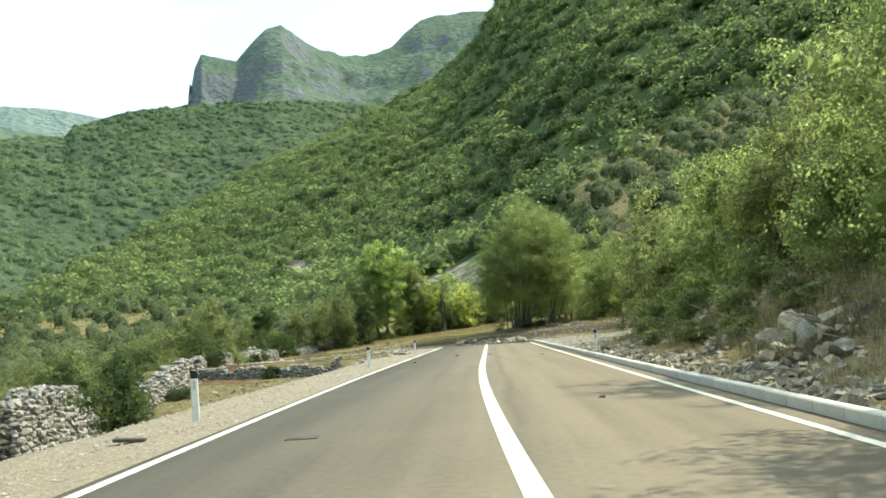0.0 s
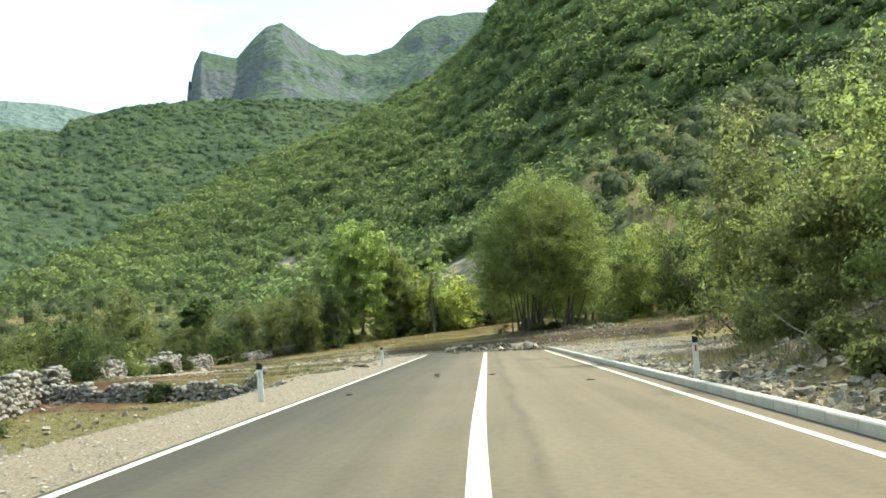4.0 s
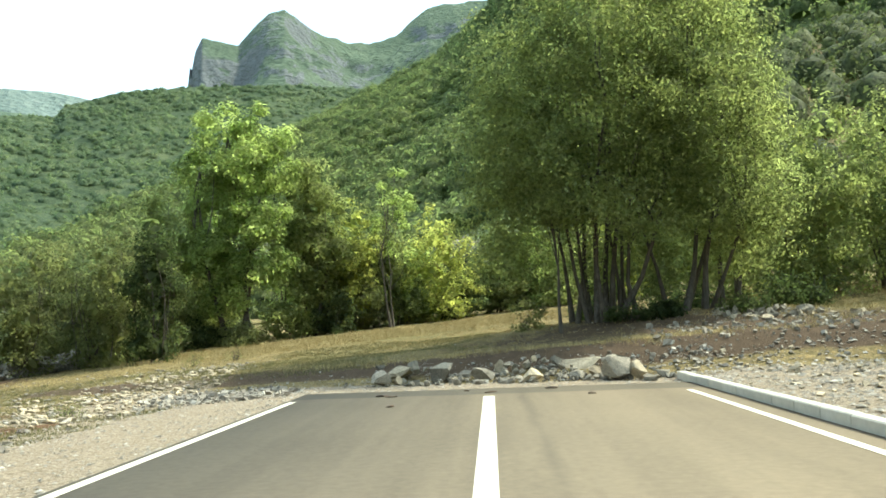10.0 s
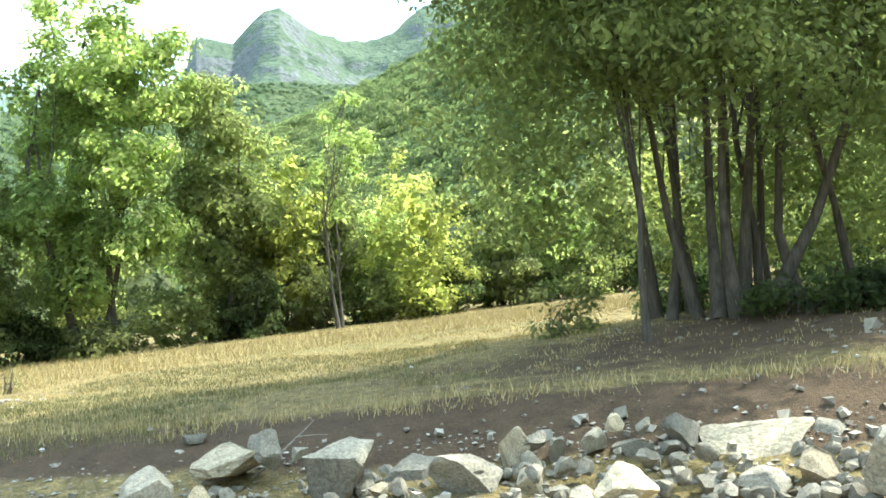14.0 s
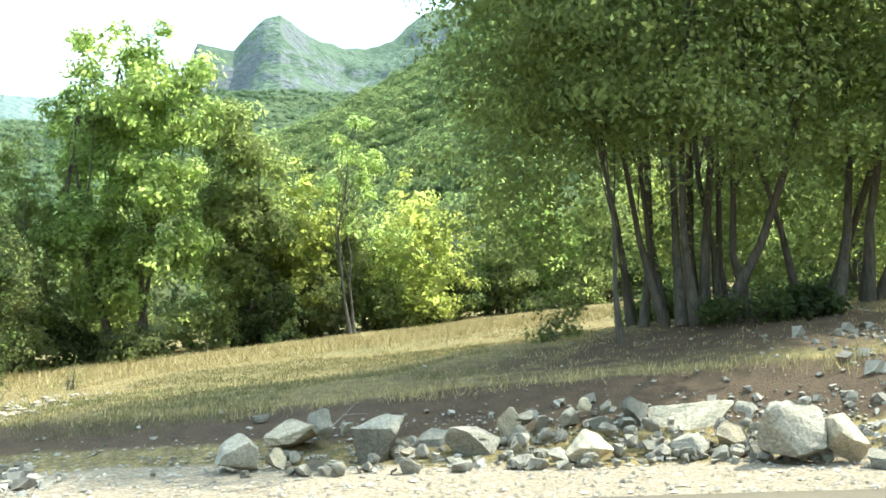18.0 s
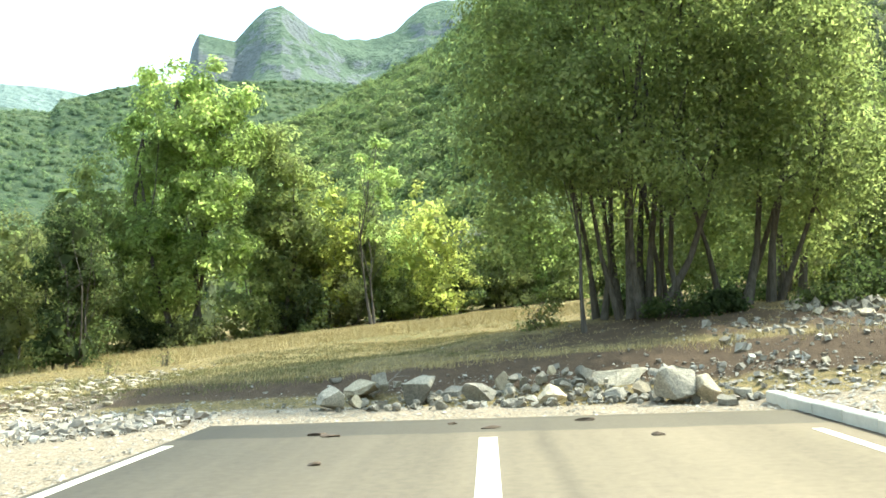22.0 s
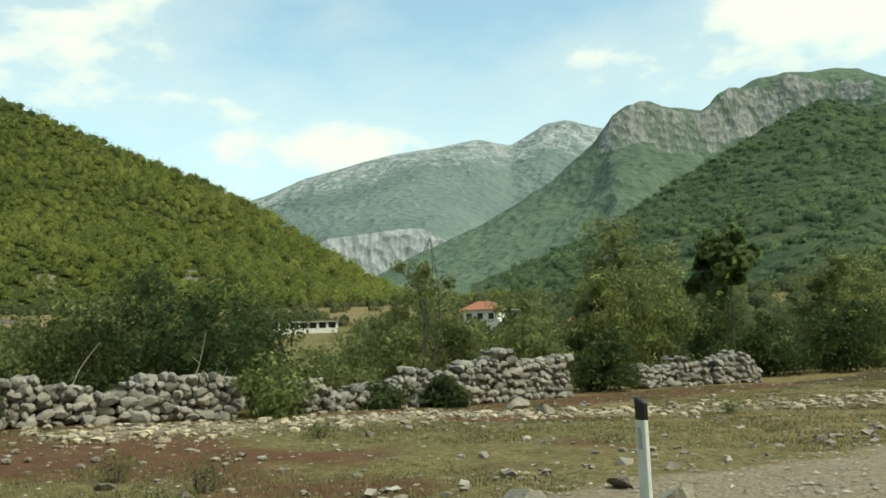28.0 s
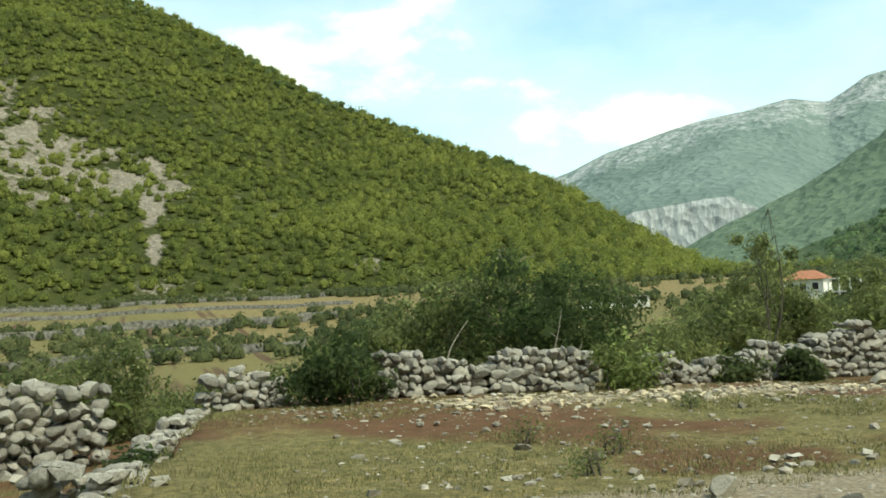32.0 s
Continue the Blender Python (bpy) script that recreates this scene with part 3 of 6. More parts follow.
    soil = np.maximum(soil, 0.7 * (U > 6) * smoothstep(99 - 0.1 * X, 100 - 0.1 * X, Y) * smoothstep(104, 102, Y) * (X < 16))
    col = me.color_attributes.new("cover", "FLOAT_COLOR", "POINT")
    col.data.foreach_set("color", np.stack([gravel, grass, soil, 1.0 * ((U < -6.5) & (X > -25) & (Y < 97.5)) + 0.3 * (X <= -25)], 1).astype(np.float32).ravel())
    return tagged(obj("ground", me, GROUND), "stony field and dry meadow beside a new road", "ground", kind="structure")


make_ground()


# ---- road ----
def strip_mesh(name, u0, u1, y0, y1, z, step=1.0, thick=0.0, drift=0.0, drift_right=None):
    """A band that follows the road, between two offsets from its centre."""
    ys = np.append(np.arange(y0, y1, step), y1)
    c = road_x(ys) * (1 + drift)
    d = c if drift_right is None else road_x(ys) * (1 + drift_right)
    L = np.stack([c + u0, ys, np.full_like(ys, z)], 1)
    R = np.stack([d + u1, ys, np.full_like(ys, z)], 1)
    V = np.concatenate([L, R])
    n = len(ys)
    i = np.arange(n - 1)
    F = np.stack([i, i + n, i + n + 1, i + 1], 1)
    if thick:
        V = np.concatenate([V, V - (0, 0, thick)])
        k = 2 * n
        F = np.concatenate([F, np.stack([i + 1, i + 1 + k, i + k, i], 1), np.stack([i + n, i + n + k, i + n + k + 1, i + n + 1], 1),
                            [[0, k, n + k, n]], [[n - 1, 2 * n - 1, 2 * n - 1 + k, n - 1 + k]]])
    return mesh_np(name, V, F)


road = tagged(obj("road", strip_mesh("road", -3.70, KERB_X, -8, ROAD_END, 0.0, 1.0, 0.06, 0.0, -0.8), ASPHALT), "new grey asphalt road that ends at a row of rocks", "road", kind="structure")
for nm, u0, u1, k in (("edge_line", -3.62, -3.49, 0.12), ("centre_line", -0.10, 0.10, 0.69), ("edge_line", 3.49, 3.62, -0.7)):
    obj(nm, strip_mesh(nm, u0, u1, -8, 93.3, 0.004, 1.0, 0.0, k), PAINT, road, "white painted road line")


# ---- hills and mountains, each a slope seen round the valley ----
def gauss(a, s, ca, cs, wa, ws):
    return np.exp(-((a - ca) / wa) ** 2 - ((s - cs) / ws) ** 2)


def cells(x, y, seed):
    """A canopy of rounded crowns without gaps: height of the crown over each place, 0 to 1, and the crown's own tone."""
    ix, iy = np.floor(x), np.floor(y)
    best, top, tone = np.full(x.shape, 9.0), np.zeros(x.shape), np.zeros(x.shape)
    for dx in (-1, 0, 1):
        for dy in (-1, 0, 1):
            cx, cy = ix + dx, iy + dy
            d = np.hypot(cx + 0.15 + 0.7 * hash2(cx, cy, seed) - x, cy + 0.15 + 0.7 * hash2(cx, cy, seed + 3) - y)
            size = 0.6 + 0.4 * hash2(cx, cy, seed + 7)
            h = size * np.sqrt(np.clip(1 - (d / 0.72) ** 2, 0, 1))
            more = h > top
            top, tone = np.where(more, h, top), np.where(more, hash2(cx, cy, seed + 11), tone)
    return top, tone


class Slope:
    """A slope rising from a foot to a crest, laid round a centre: azimuths to the left of the road's heading in degrees."""

    def __init__(self, centre, crest, foot, z0, profile=((0, 0), (1, 1)), rough=0.02, wave=60.0, seed=1.0, crag=0.0, steps=None, twist=0.0):
        self.c, self.z0, self.rough, self.wave, self.seed, self.crag = centre, z0, rough, wave, seed, crag
        self.steps, self.twist = steps, twist
        k = sorted(crest)
        self.a, self.e, self.d = [np.array([q[i] for q in k], dtype=float) for i in range(3)]
        self.fa, self.fd = np.array([q[0] for q in sorted(foot)], dtype=float), np.array([q[1] for q in sorted(foot)], dtype=float)
        self.ps, self.ph = np.array([q[0] for q in profile], dtype=float), np.array([q[1] for q in profile], dtype=float)

    def at(self, a, s):
        a = a + 0.012 * (self.a[-1] - self.a[0]) * self.twist * fbm(a * 0.9, s * 5.0, 3, self.seed + 13) * np.clip(1 - s, 0, 1) ** 0.6 * np.clip(s * 4, 0, 1)
        D = sum(np.interp(a + k, self.a, self.d) for k in (-3.0, -2.0, -1.0, 0.0, 1.0, 2.0, 3.0)) / 7
        B = np.interp(a, self.fa, self.fd)
        broad = sum(np.interp(a + k, self.a, self.e) for k in (-3.0, -2.0, -1.0, 0.0, 1.0, 2.0, 3.0)) / 7
        near_top = 1.0 if self.crag else smoothstep(0.55, 1.0, s)
        zr = D * np.tan(np.radians(broad + (np.interp(a, self.a, self.e) - broad) * near_top)) + 1.3
        r = B + (D - B) * s
        x, y = self.c[0] - r * np.sin(np.radians(a)), self.c[1] + r * np.cos(np.radians(a))
        w = self.wave
        warp = 0.06 * fbm(x / w * 0.5, y / w * 0.5, 3, self.seed + 5) * np.clip(s * (1 - s) * 4, 0, 1)
        h = np.interp(np.clip(s + warp, 0, 1), self.ps, self.ph)
        if self.steps:
            w2 = np.clip(gauss(a, s, self.steps[0], 0.9, self.steps[1], 9) * 1.3 + 0.2 * fbm(x / w, y / w, 2, self.seed + 2), 0, 1)
            h = h * w2 + np.clip(s, 0, 1) ** 1.1 * (1 - w2)
        h = np.where(s > 1, 1 - (s - 1) * 1.2, h)
        z = self.z0 + (zr - self.z0) * h
        n = fbm(x / w, y / w, 5, self.seed, 0.55)
        n = n + self.crag * (1 - 2 * np.abs(fbm(x / w * 1.7, y / w * 1.7, 4, self.seed + 9)))
        return x, y, z + self.rough * (zr - self.z0) * n * np.clip(s * 3, 0, 1) * np.where(s > 0.9, np.clip((1.02 - s) / 0.12, 0.35, 1), 1)

    def build(self, name, material, na, ns, label, bare=None, over=0.3, canopy=None):
        a = np.linspace(self.a[0], self.a[-1], na)
        s = np.concatenate([[-0.03], np.linspace(0, 1, ns), np.linspace(1, 1 + over, 6)[1:]])
        A, S = np.meshgrid(a, s)
        x, y, z = self.at(A.ravel(), S.ravel())
        z = np.where(S.ravel() < 0, z - 12, z)
        b = np.zeros(len(x)) if bare is None else bare(A.ravel(), S.ravel(), x, y)
        tone = None
        if canopy:
            wx, wy = x + 0.5 * canopy[0] * fbm(x / canopy[0] * 0.6, y / canopy[0] * 0.6, 2, 21.0), y + 0.5 * canopy[0] * fbm(x / canopy[0] * 0.6, y / canopy[0] * 0.6, 2, 27.0)
            lump, tone = cells(wx / canopy[0], wy / canopy[0], self.seed)
            wide, tone2 = cells(wx / canopy[0] / 2.7, wy / canopy[0] / 2.7, self.seed + 40)
            lump, tone = 0.55 * lump + 0.75 * wide, 0.5 * tone + 0.5 * tone2
            z = z + canopy[1] * (0.35 + lump + 0.25 * fbm(x / canopy[0] * 1.7, y / canopy[0] * 1.7, 2, 4.0)) * np.clip(1 - 2 * b, 0, 1) * np.clip(S.ravel() * 12, 0, 1)
        n1, n2 = len(a), len(s)
        i = np.arange(n2 - 1)[:, None] * n1 + np.arange(n1 - 1)[None, :]
        F = np.stack([i, i + n1, i + n1 + 1, i + 1], -1).reshape(-1, 4)
        me = mesh_np(name, np.stack([x, y, z], 1), F, True)
        at = me.attributes.new("bare", "FLOAT", "POINT")
        at.data.foreach_set("value", np.asarray(b, dtype=np.float32))
        if tone is not None:
            me.attributes.new("tone", "FLOAT", "POINT").data.foreach_set("value", tone.astype(np.float32))
        return tagged(obj(name, me, material), label, "mountain" if "mountain" in name else "hill", kind="structure")


M_NEAR = mountain_mat("hill_woods", (0.07, 0.092, 0.040), (0.115, 0.145, 0.060), (0.13, 0.115, 0.09), (0.25, 0.22, 0.18), 0.13, 0.35)
# dark greens put the shade between the crowns into this slope's colour
M_SUN = mountain_mat("hill_floor_shade", (0.035, 0.042, 0.015), (0.070, 0.078, 0.026), (0.135, 0.115, 0.090), (0.262, 0.232, 0.190), 0.16, 0.3)
# distance haze painted into the base colours: bluish peak, pale blue-green cliffs and range
M_PEAK = mountain_mat("peak_rock_turf_haze", (0.070, 0.105, 0.078), (0.120, 0.158, 0.112), (0.085, 0.098, 0.103), (0.165, 0.182, 0.188), 0.05, 0.58, 0.6)
M_CLIFF = mountain_mat("cliff_limestone_haze", (0.085, 0.125, 0.094), (0.132, 0.174, 0.122), (0.15, 0.16, 0.155), (0.265, 0.275, 0.258), 0.04, 0.46, -0.11, 0.62)
M_FAR = mountain_mat("far_limestone_haze", (0.135, 0.182, 0.168), (0.185, 0.234, 0.212), (0.215, 0.238, 0.245), (0.37, 0.385, 0.385), 0.03, 0.60, -0.12)

hill_right = Slope((0, 15), [(31.19, 0.33, 400), (27.19, 2.53, 430), (23.8, 4.43, 470), (20.1, 6.13, 600), (15.31, 9.13, 790), (9.91, 11.43, 900), (5, 13.62, 890), (1.9, 15.22, 870), (-0.31, 16.91, 850), (-2.21, 19.91, 830), (-7.82, 23.1, 780), (-17.84, 26.08, 700), (-39.85, 28.02, 600), (-90, 27, 560), (-150, 18, 560), (-190, 8, 500)],
                   [(31, 340), (20, 290), (10.6, 200), (0, 150), (-10, 110), (-25, 85), (-60, 70), (-110, 80), (-190, 150)], -2,
                   ((0, 0), (0.25, 0.16), (0.5, 0.42), (0.75, 0.70), (1, 1)), 0.025, 130, 2.0)
hill_mid = Slope((0, 60), [(52.01, 2.97, 1100), (45.24, 5.37, 1200), (40.18, 8.35, 1350), (34.91, 11.23, 1500), (31.83, 12.58, 1550), (29.41, 11.71, 1700), (27.02, 12.35, 1800), (24.61, 12.18, 1850), (24.03, 12.84, 1850), (20.43, 13.74, 1900), (17.72, 14.04, 1950), (10.22, 14.13, 2000), (-3.79, 13.12, 2000)],
                 [(52, 560), (45, 480), (30, 420), (10, 700), (-4, 900)], -9, ((0, 0), (0.3, 0.2), (0.6, 0.52), (1, 1)), 0.05, 330, 4.0)
peak = Slope((0, 15), [(20.06, 13.34, 3000), (17.16, 13.74, 3000), (16.98, 14.6, 3000), (17.0, 15.3, 3000), (16.68, 16.0, 3000), (16.3, 16.72, 3000), (15.26, 16.44, 3000), (14.26, 16.24, 3020), (13.16, 17.44, 3050), (12.46, 18.04, 3060), (11.55, 18.33, 3060), (10.05, 17.33, 3150), (8.15, 16.63, 3300), (6.65, 16.53, 3500), (4.75, 17.33, 3600), (3.05, 18.38, 3600), (1.55, 18.57, 3600), (-1.25, 18.52, 3600), (-7.96, 17.11, 3600)],
             [(20, 1500), (-8, 1500)], 60, ((0, 0), (0.5, 0.42), (0.78, 0.70), (0.85, 0.76), (0.89, 0.90), (1, 1)), 0.028, 300, 6.0, 0.7, (15.5, 2.2), 1.4)
cliffs = Slope((0, 60), [(60, 2.56, 2500), (55.45, 4.96, 2500), (51.49, 6.65, 2550), (47.34, 9.04, 2600), (44.7, 11.2, 2600), (43.6, 12.7, 2620), (42.6, 13.0, 2640), (41.1, 13.0, 2650), (39.5, 12.75, 2700), (38.5, 12.5, 2760), (37.4, 13.3, 2800), (35.3, 13.98, 2840), (33.9, 14.08, 2850), (31, 14.02, 2880), (30, 13.9, 2900), (28.7, 13.35, 2900), (27.4, 12.5, 2900), (20.16, 11.4, 2900)],
               [(60, 1500), (20, 1500)], 0, ((0, 0), (0.5, 0.40), (0.78, 0.63), (0.86, 0.72), (0.90, 0.95), (1, 1)), 0.028, 240, 3.0, 0.8, (37.0, 7.5), 1.5)
far = Slope((0, 60), [(89.8, 3.5, 4300), (74.9, 5.2, 4300), (64.3, 8.55, 4300), (62.2, 9.5, 4300), (59.2, 10.25, 4300), (56.6, 10.9, 4300), (54, 11.2, 4300), (51.8, 11.65, 4350), (49.8, 11.25, 4400), (47.8, 12.4, 4450), (46.4, 12.6, 4450), (44.3, 12.0, 4450), (38.1, 11.78, 4500), (32.1, 12.67, 4500), (27.3, 13.64, 4500), (24.4, 13.5, 4500), (22.3, 13.2, 4500), (15.1, 11.3, 4500)],
            [(90, 2900), (15, 2900)], 150, ((0, 0), (0.05, 0.05), (0.062, 0.27), (0.3, 0.44), (0.6, 0.69), (1, 1)), 0.018, 330, 8.0, 0.2, (58, 6.0), 0.0)
hill_left = Slope((0, 73), [(185, 8.4, 800), (150, 15.4, 850), (120, 21.4, 900), (97.21, 20.22, 950), (92.24, 19.32, 930), (87.95, 17.93, 920), (85.43, 16.69, 900), (78.87, 13.27, 870), (74.13, 11.31, 850), (68.78, 9.37, 800), (64.53, 7.3, 750), (61.35, 5.11, 700), (57.28, 2.63, 620), (49.82, 0.87, 560), (39.79, 0.59, 540)],
                  [(185, 480), (120, 470), (97, 470), (72, 470), (57, 470), (40, 500)], 17, ((0, 0), (0.5, 0.46), (1, 1)), 0.02, 110, 5.0)


def bare_left(a, s, x, y):
    m = 1.5 * gauss(a, s, 93.5, 0.33, 4.2, 0.11) + 1.3 * gauss(a, s, 97.5, 0.44, 3.4, 0.14) + 1.2 * gauss(a, s, 88.6, 0.31, 1.6, 0.07) + 1.2 * gauss(a, s, 89.2, 0.17, 0.5, 0.14)
    m = m * np.clip(0.75 + 1.0 * fbm(x / 16, y / 16, 4, 31, 0.65), 0, 1.1)
    spots = 0.7 * smoothstep(0.45, 0.8, fbm(x / 38, y / 38, 3, 37)) * smoothstep(0.5, 0.1, s)
    return np.clip(m + spots + 0.3 * gauss(a, s, 84, 0.02, 26, 0.045), 0, 1)


def bare_right(a, s, x, y):
    return np.clip(0.8 * gauss(a, s, 10.8, 0.28, 1.6, 0.10) + 0.7 * gauss(a, s, 3.0, 0.10, 5.0, 0.07) + 0.9 * gauss(a, s, -3.6, 0.97, 2.2, 0.06), 0, 1)


def bare_peak(a, s, x, y):
    face = 0.70 * gauss(a, s, 16.2, 0.84, 1.3, 0.10) + 0.45 * gauss(a, s, 14.6, 0.80, 1.5, 0.05) + 0.55 * gauss(a, s, 12.2, 0.93, 1.1, 0.10) + 0.3 * gauss(a, s, 13.8, 0.72, 2.2, 0.04)
    scree = 1.3 * gauss(a, s, 10.55, 0.68, 0.28, 0.05) + 1.2 * gauss(a, s, 10.0, 0.625, 1.1, 0.012) + 0.9 * gauss(a, s, 6.8, 0.80, 1.6, 0.02) + 0.8 * gauss(a, s, 7.6, 0.71, 0.5, 0.03)
    streaks = 0.35 * np.clip(fbm(x / 130, y / 130, 4, 61), 0, 1) * smoothstep(0.55, 0.8, s)
    return np.clip(face * np.clip(0.9 + 0.7 * fbm(x / 90, y / 90, 4, 63), 0.2, 1.3) + scree + streaks, 0, 1)


hill_right.build("hillside_near", M_NEAR, 420, 120, "wooded hillside with dense green scrub and a few bare patches", bare_right)
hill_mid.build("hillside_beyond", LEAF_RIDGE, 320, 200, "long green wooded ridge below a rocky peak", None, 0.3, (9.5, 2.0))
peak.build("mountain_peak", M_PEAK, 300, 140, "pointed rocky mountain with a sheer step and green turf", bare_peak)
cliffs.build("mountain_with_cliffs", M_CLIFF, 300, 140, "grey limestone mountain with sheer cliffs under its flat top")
far.build("mountain_far", M_FAR, 260, 110, "distant limestone range, its colour paled by haze, above a white cliff band",
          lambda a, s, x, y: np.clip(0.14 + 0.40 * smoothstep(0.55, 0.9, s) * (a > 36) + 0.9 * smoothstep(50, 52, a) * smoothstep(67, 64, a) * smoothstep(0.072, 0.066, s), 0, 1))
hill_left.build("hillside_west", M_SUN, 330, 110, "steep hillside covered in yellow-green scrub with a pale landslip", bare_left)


# ---- woods on the slopes ----
def quads(C, N, size, aspect, rng):
    """Leaf-like quads: centres, normals, lengths."""
    n = len(C)
    N = N / np.maximum(np.linalg.norm(N, axis=1, keepdims=True), 1e-6)
    T = rng.normal(size=(n, 3))
    T = T - (T * N).sum(1, keepdims=True) * N
    T /= np.maximum(np.linalg.norm(T, axis=1, keepdims=True), 1e-6)
    B = np.cross(N, T)
    h = (size * 0.5)[:, None]
    V = np.stack([C + T * h, C + B * h * aspect, C - T * h, C - B * h * aspect], 1).reshape(-1, 3)
    return V, np.arange(4 * n).reshape(-1, 4)


def dome():
    """The upper part of a ball of 20 faces."""
    bm = bmesh.new()
    bmesh.ops.create_icosphere(bm, subdivisions=1, radius=1)
    V = np.array([v.co[:] for v in bm.verts])
    F = np.array([[v.index for v in f.verts] for f in bm.faces])
    bm.free()
    F = F[(V[F][:, :, 2] > -0.95).all(1)]
    used = np.unique(F)
    back = np.zeros(len(V), dtype=int)
    back[used] = np.arange(len(used))
    return V[used], back[F]


DOME = dome()


def crowns(P, R, k, size, rng, squash=0.85):
    """Far crowns: a lumpy closed dome each, with k sprays of leaves standing out of it, a triangle each."""
    n = len(P)
    dv, df = DOME
    ph = rng.uniform(0, 6.28, (n, 1, 4))

    def lump(d):
        return 1 + 0.20 * np.sin(d[..., 0] * 4.5 + ph[:, :, 0]) * np.sin(d[..., 1] * 4.5 + ph[:, :, 1]) + 0.12 * np.sin(d[..., 2] * 7 + ph[:, :, 2]) * np.sin(d[..., 0] * 7 + ph[:, :, 3])
    tall = squash * rng.uniform(0.75, 1.25, (n, 1))
    d0 = np.repeat(dv[None], n, 0)
    r0 = (0.72 * R[:, None] * (lump(d0) + rng.normal(0, 0.13, (n, len(dv)))))[:, :, None]
    V0 = P[:, None, :] + d0 * r0 * np.stack([np.ones((n, 1)), np.ones((n, 1)), tall], 2)
    V0[:, :, 2] += (R * squash * 0.45)[:, None]
    F0 = (df[None] + (np.arange(n) * len(dv))[:, None, None]).reshape(-1, 3)
    d = rng.normal(size=(n, k, 3))
    d[:, :, 2] = np.abs(d[:, :, 2]) - 0.3
    d /= np.linalg.norm(d, axis=2, keepdims=True)
    C = P[:, None, :] + d * (R[:, None] * (lump(d) + rng.uniform(-0.16, 0.16, (n, k))))[:, :, None] * np.stack([np.ones((n, 1)), np.ones((n, 1)), tall], 2)
    C[:, :, 2] += (R * squash * 0.45)[:, None]
    S = np.repeat(R, k) * size * rng.uniform(0.6, 1.3, n * k)
    V, _ = quads(C.reshape(-1, 3), (d + np.array([0, 0, 0.3]) + rng.normal(0, 0.45, d.shape)).reshape(-1, 3), S, 0.8, rng)
    V = V.reshape(-1, 4, 3)[:, (0, 1, 3)].reshape(-1, 3)
    F = np.arange(len(V)).reshape(-1, 3) + V0.shape[0] * V0.shape[1]
    up = np.array([0, 0, 0.42])
    N = np.concatenate([(d0 * 0.8 + up).reshape(-1, 3), np.repeat((d * 0.8 + up + rng.normal(0, 0.22, d.shape)).reshape(-1, 3), 3, 0)])
    return np.concatenate([V0.reshape(-1, 3), V]), np.concatenate([F0, F]), N


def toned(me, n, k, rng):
    """Each crown has a tone of its own; shade inside is painted as darker domes."""
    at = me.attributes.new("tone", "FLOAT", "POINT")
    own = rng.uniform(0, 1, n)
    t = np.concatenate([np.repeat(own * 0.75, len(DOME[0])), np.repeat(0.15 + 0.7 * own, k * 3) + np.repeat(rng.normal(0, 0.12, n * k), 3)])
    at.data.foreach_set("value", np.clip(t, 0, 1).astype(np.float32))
    return me


def woods(slope, name, material, a0, a1, s0, s1, gap, r_lo, r_hi, k, size, seed, label, bare=None, clear=0, squash=0.8):
    """Trees at uneven even spacing over a slope."""
    rng = np.random.default_rng(seed)
    r = np.arange(0.2 * gap, 3000, gap * 0.9)
    P = []
    for ring_r in r:
        n = int(np.radians(a1 - a0) * ring_r / gap)
        if n < 1:
            continue
        a = a0 + (a1 - a0) * (np.arange(n) + rng.uniform(0, 1)) / n + np.degrees(rng.normal(0, 0.75 * gap, n) / ring_r)
        D, B = sum(np.interp(a + k, slope.a, slope.d) for k in (-3.0, -2.0, -1.0, 0.0, 1.0, 2.0, 3.0)) / 7, np.interp(a, slope.fa, slope.fd)
        s = (ring_r + rng.normal(0, 0.75 * gap, n) - B) / (D - B)
        x, y, z = slope.at(a, s)
        ok = (s > s0) & (s < s1) & (np.hypot(x, y - 60) > clear) & (rng.uniform(0, 1, n) > 0.06)
        if bare is not None:
            ok &= rng.uniform(0, 1, n) > 0.82 * bare(a, s, x, y)
        P.append(np.stack([x, y, z], 1)[ok])
    P = np.concatenate(P)
    R = (r_lo + (r_hi - r_lo) * rng.random(len(P)) ** 1.3) * (1 + 0.25 * fbm(P[:, 0] / 90, P[:, 1] / 90, 2, seed + 1))
    V, F, N = crowns(P, np.clip(R, r_lo * 0.6, r_hi * 1.3), k, size, rng, squash)
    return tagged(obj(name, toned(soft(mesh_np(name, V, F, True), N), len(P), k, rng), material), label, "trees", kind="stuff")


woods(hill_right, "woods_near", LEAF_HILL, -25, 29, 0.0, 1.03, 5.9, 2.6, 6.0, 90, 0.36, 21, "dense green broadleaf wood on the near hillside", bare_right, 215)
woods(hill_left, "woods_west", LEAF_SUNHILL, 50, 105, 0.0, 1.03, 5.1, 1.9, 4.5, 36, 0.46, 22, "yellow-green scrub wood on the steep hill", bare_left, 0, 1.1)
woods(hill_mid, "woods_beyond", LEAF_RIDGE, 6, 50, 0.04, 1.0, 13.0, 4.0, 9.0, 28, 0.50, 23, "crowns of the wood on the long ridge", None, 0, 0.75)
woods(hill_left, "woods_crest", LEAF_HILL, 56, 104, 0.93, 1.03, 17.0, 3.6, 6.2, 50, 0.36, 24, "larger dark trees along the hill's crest")


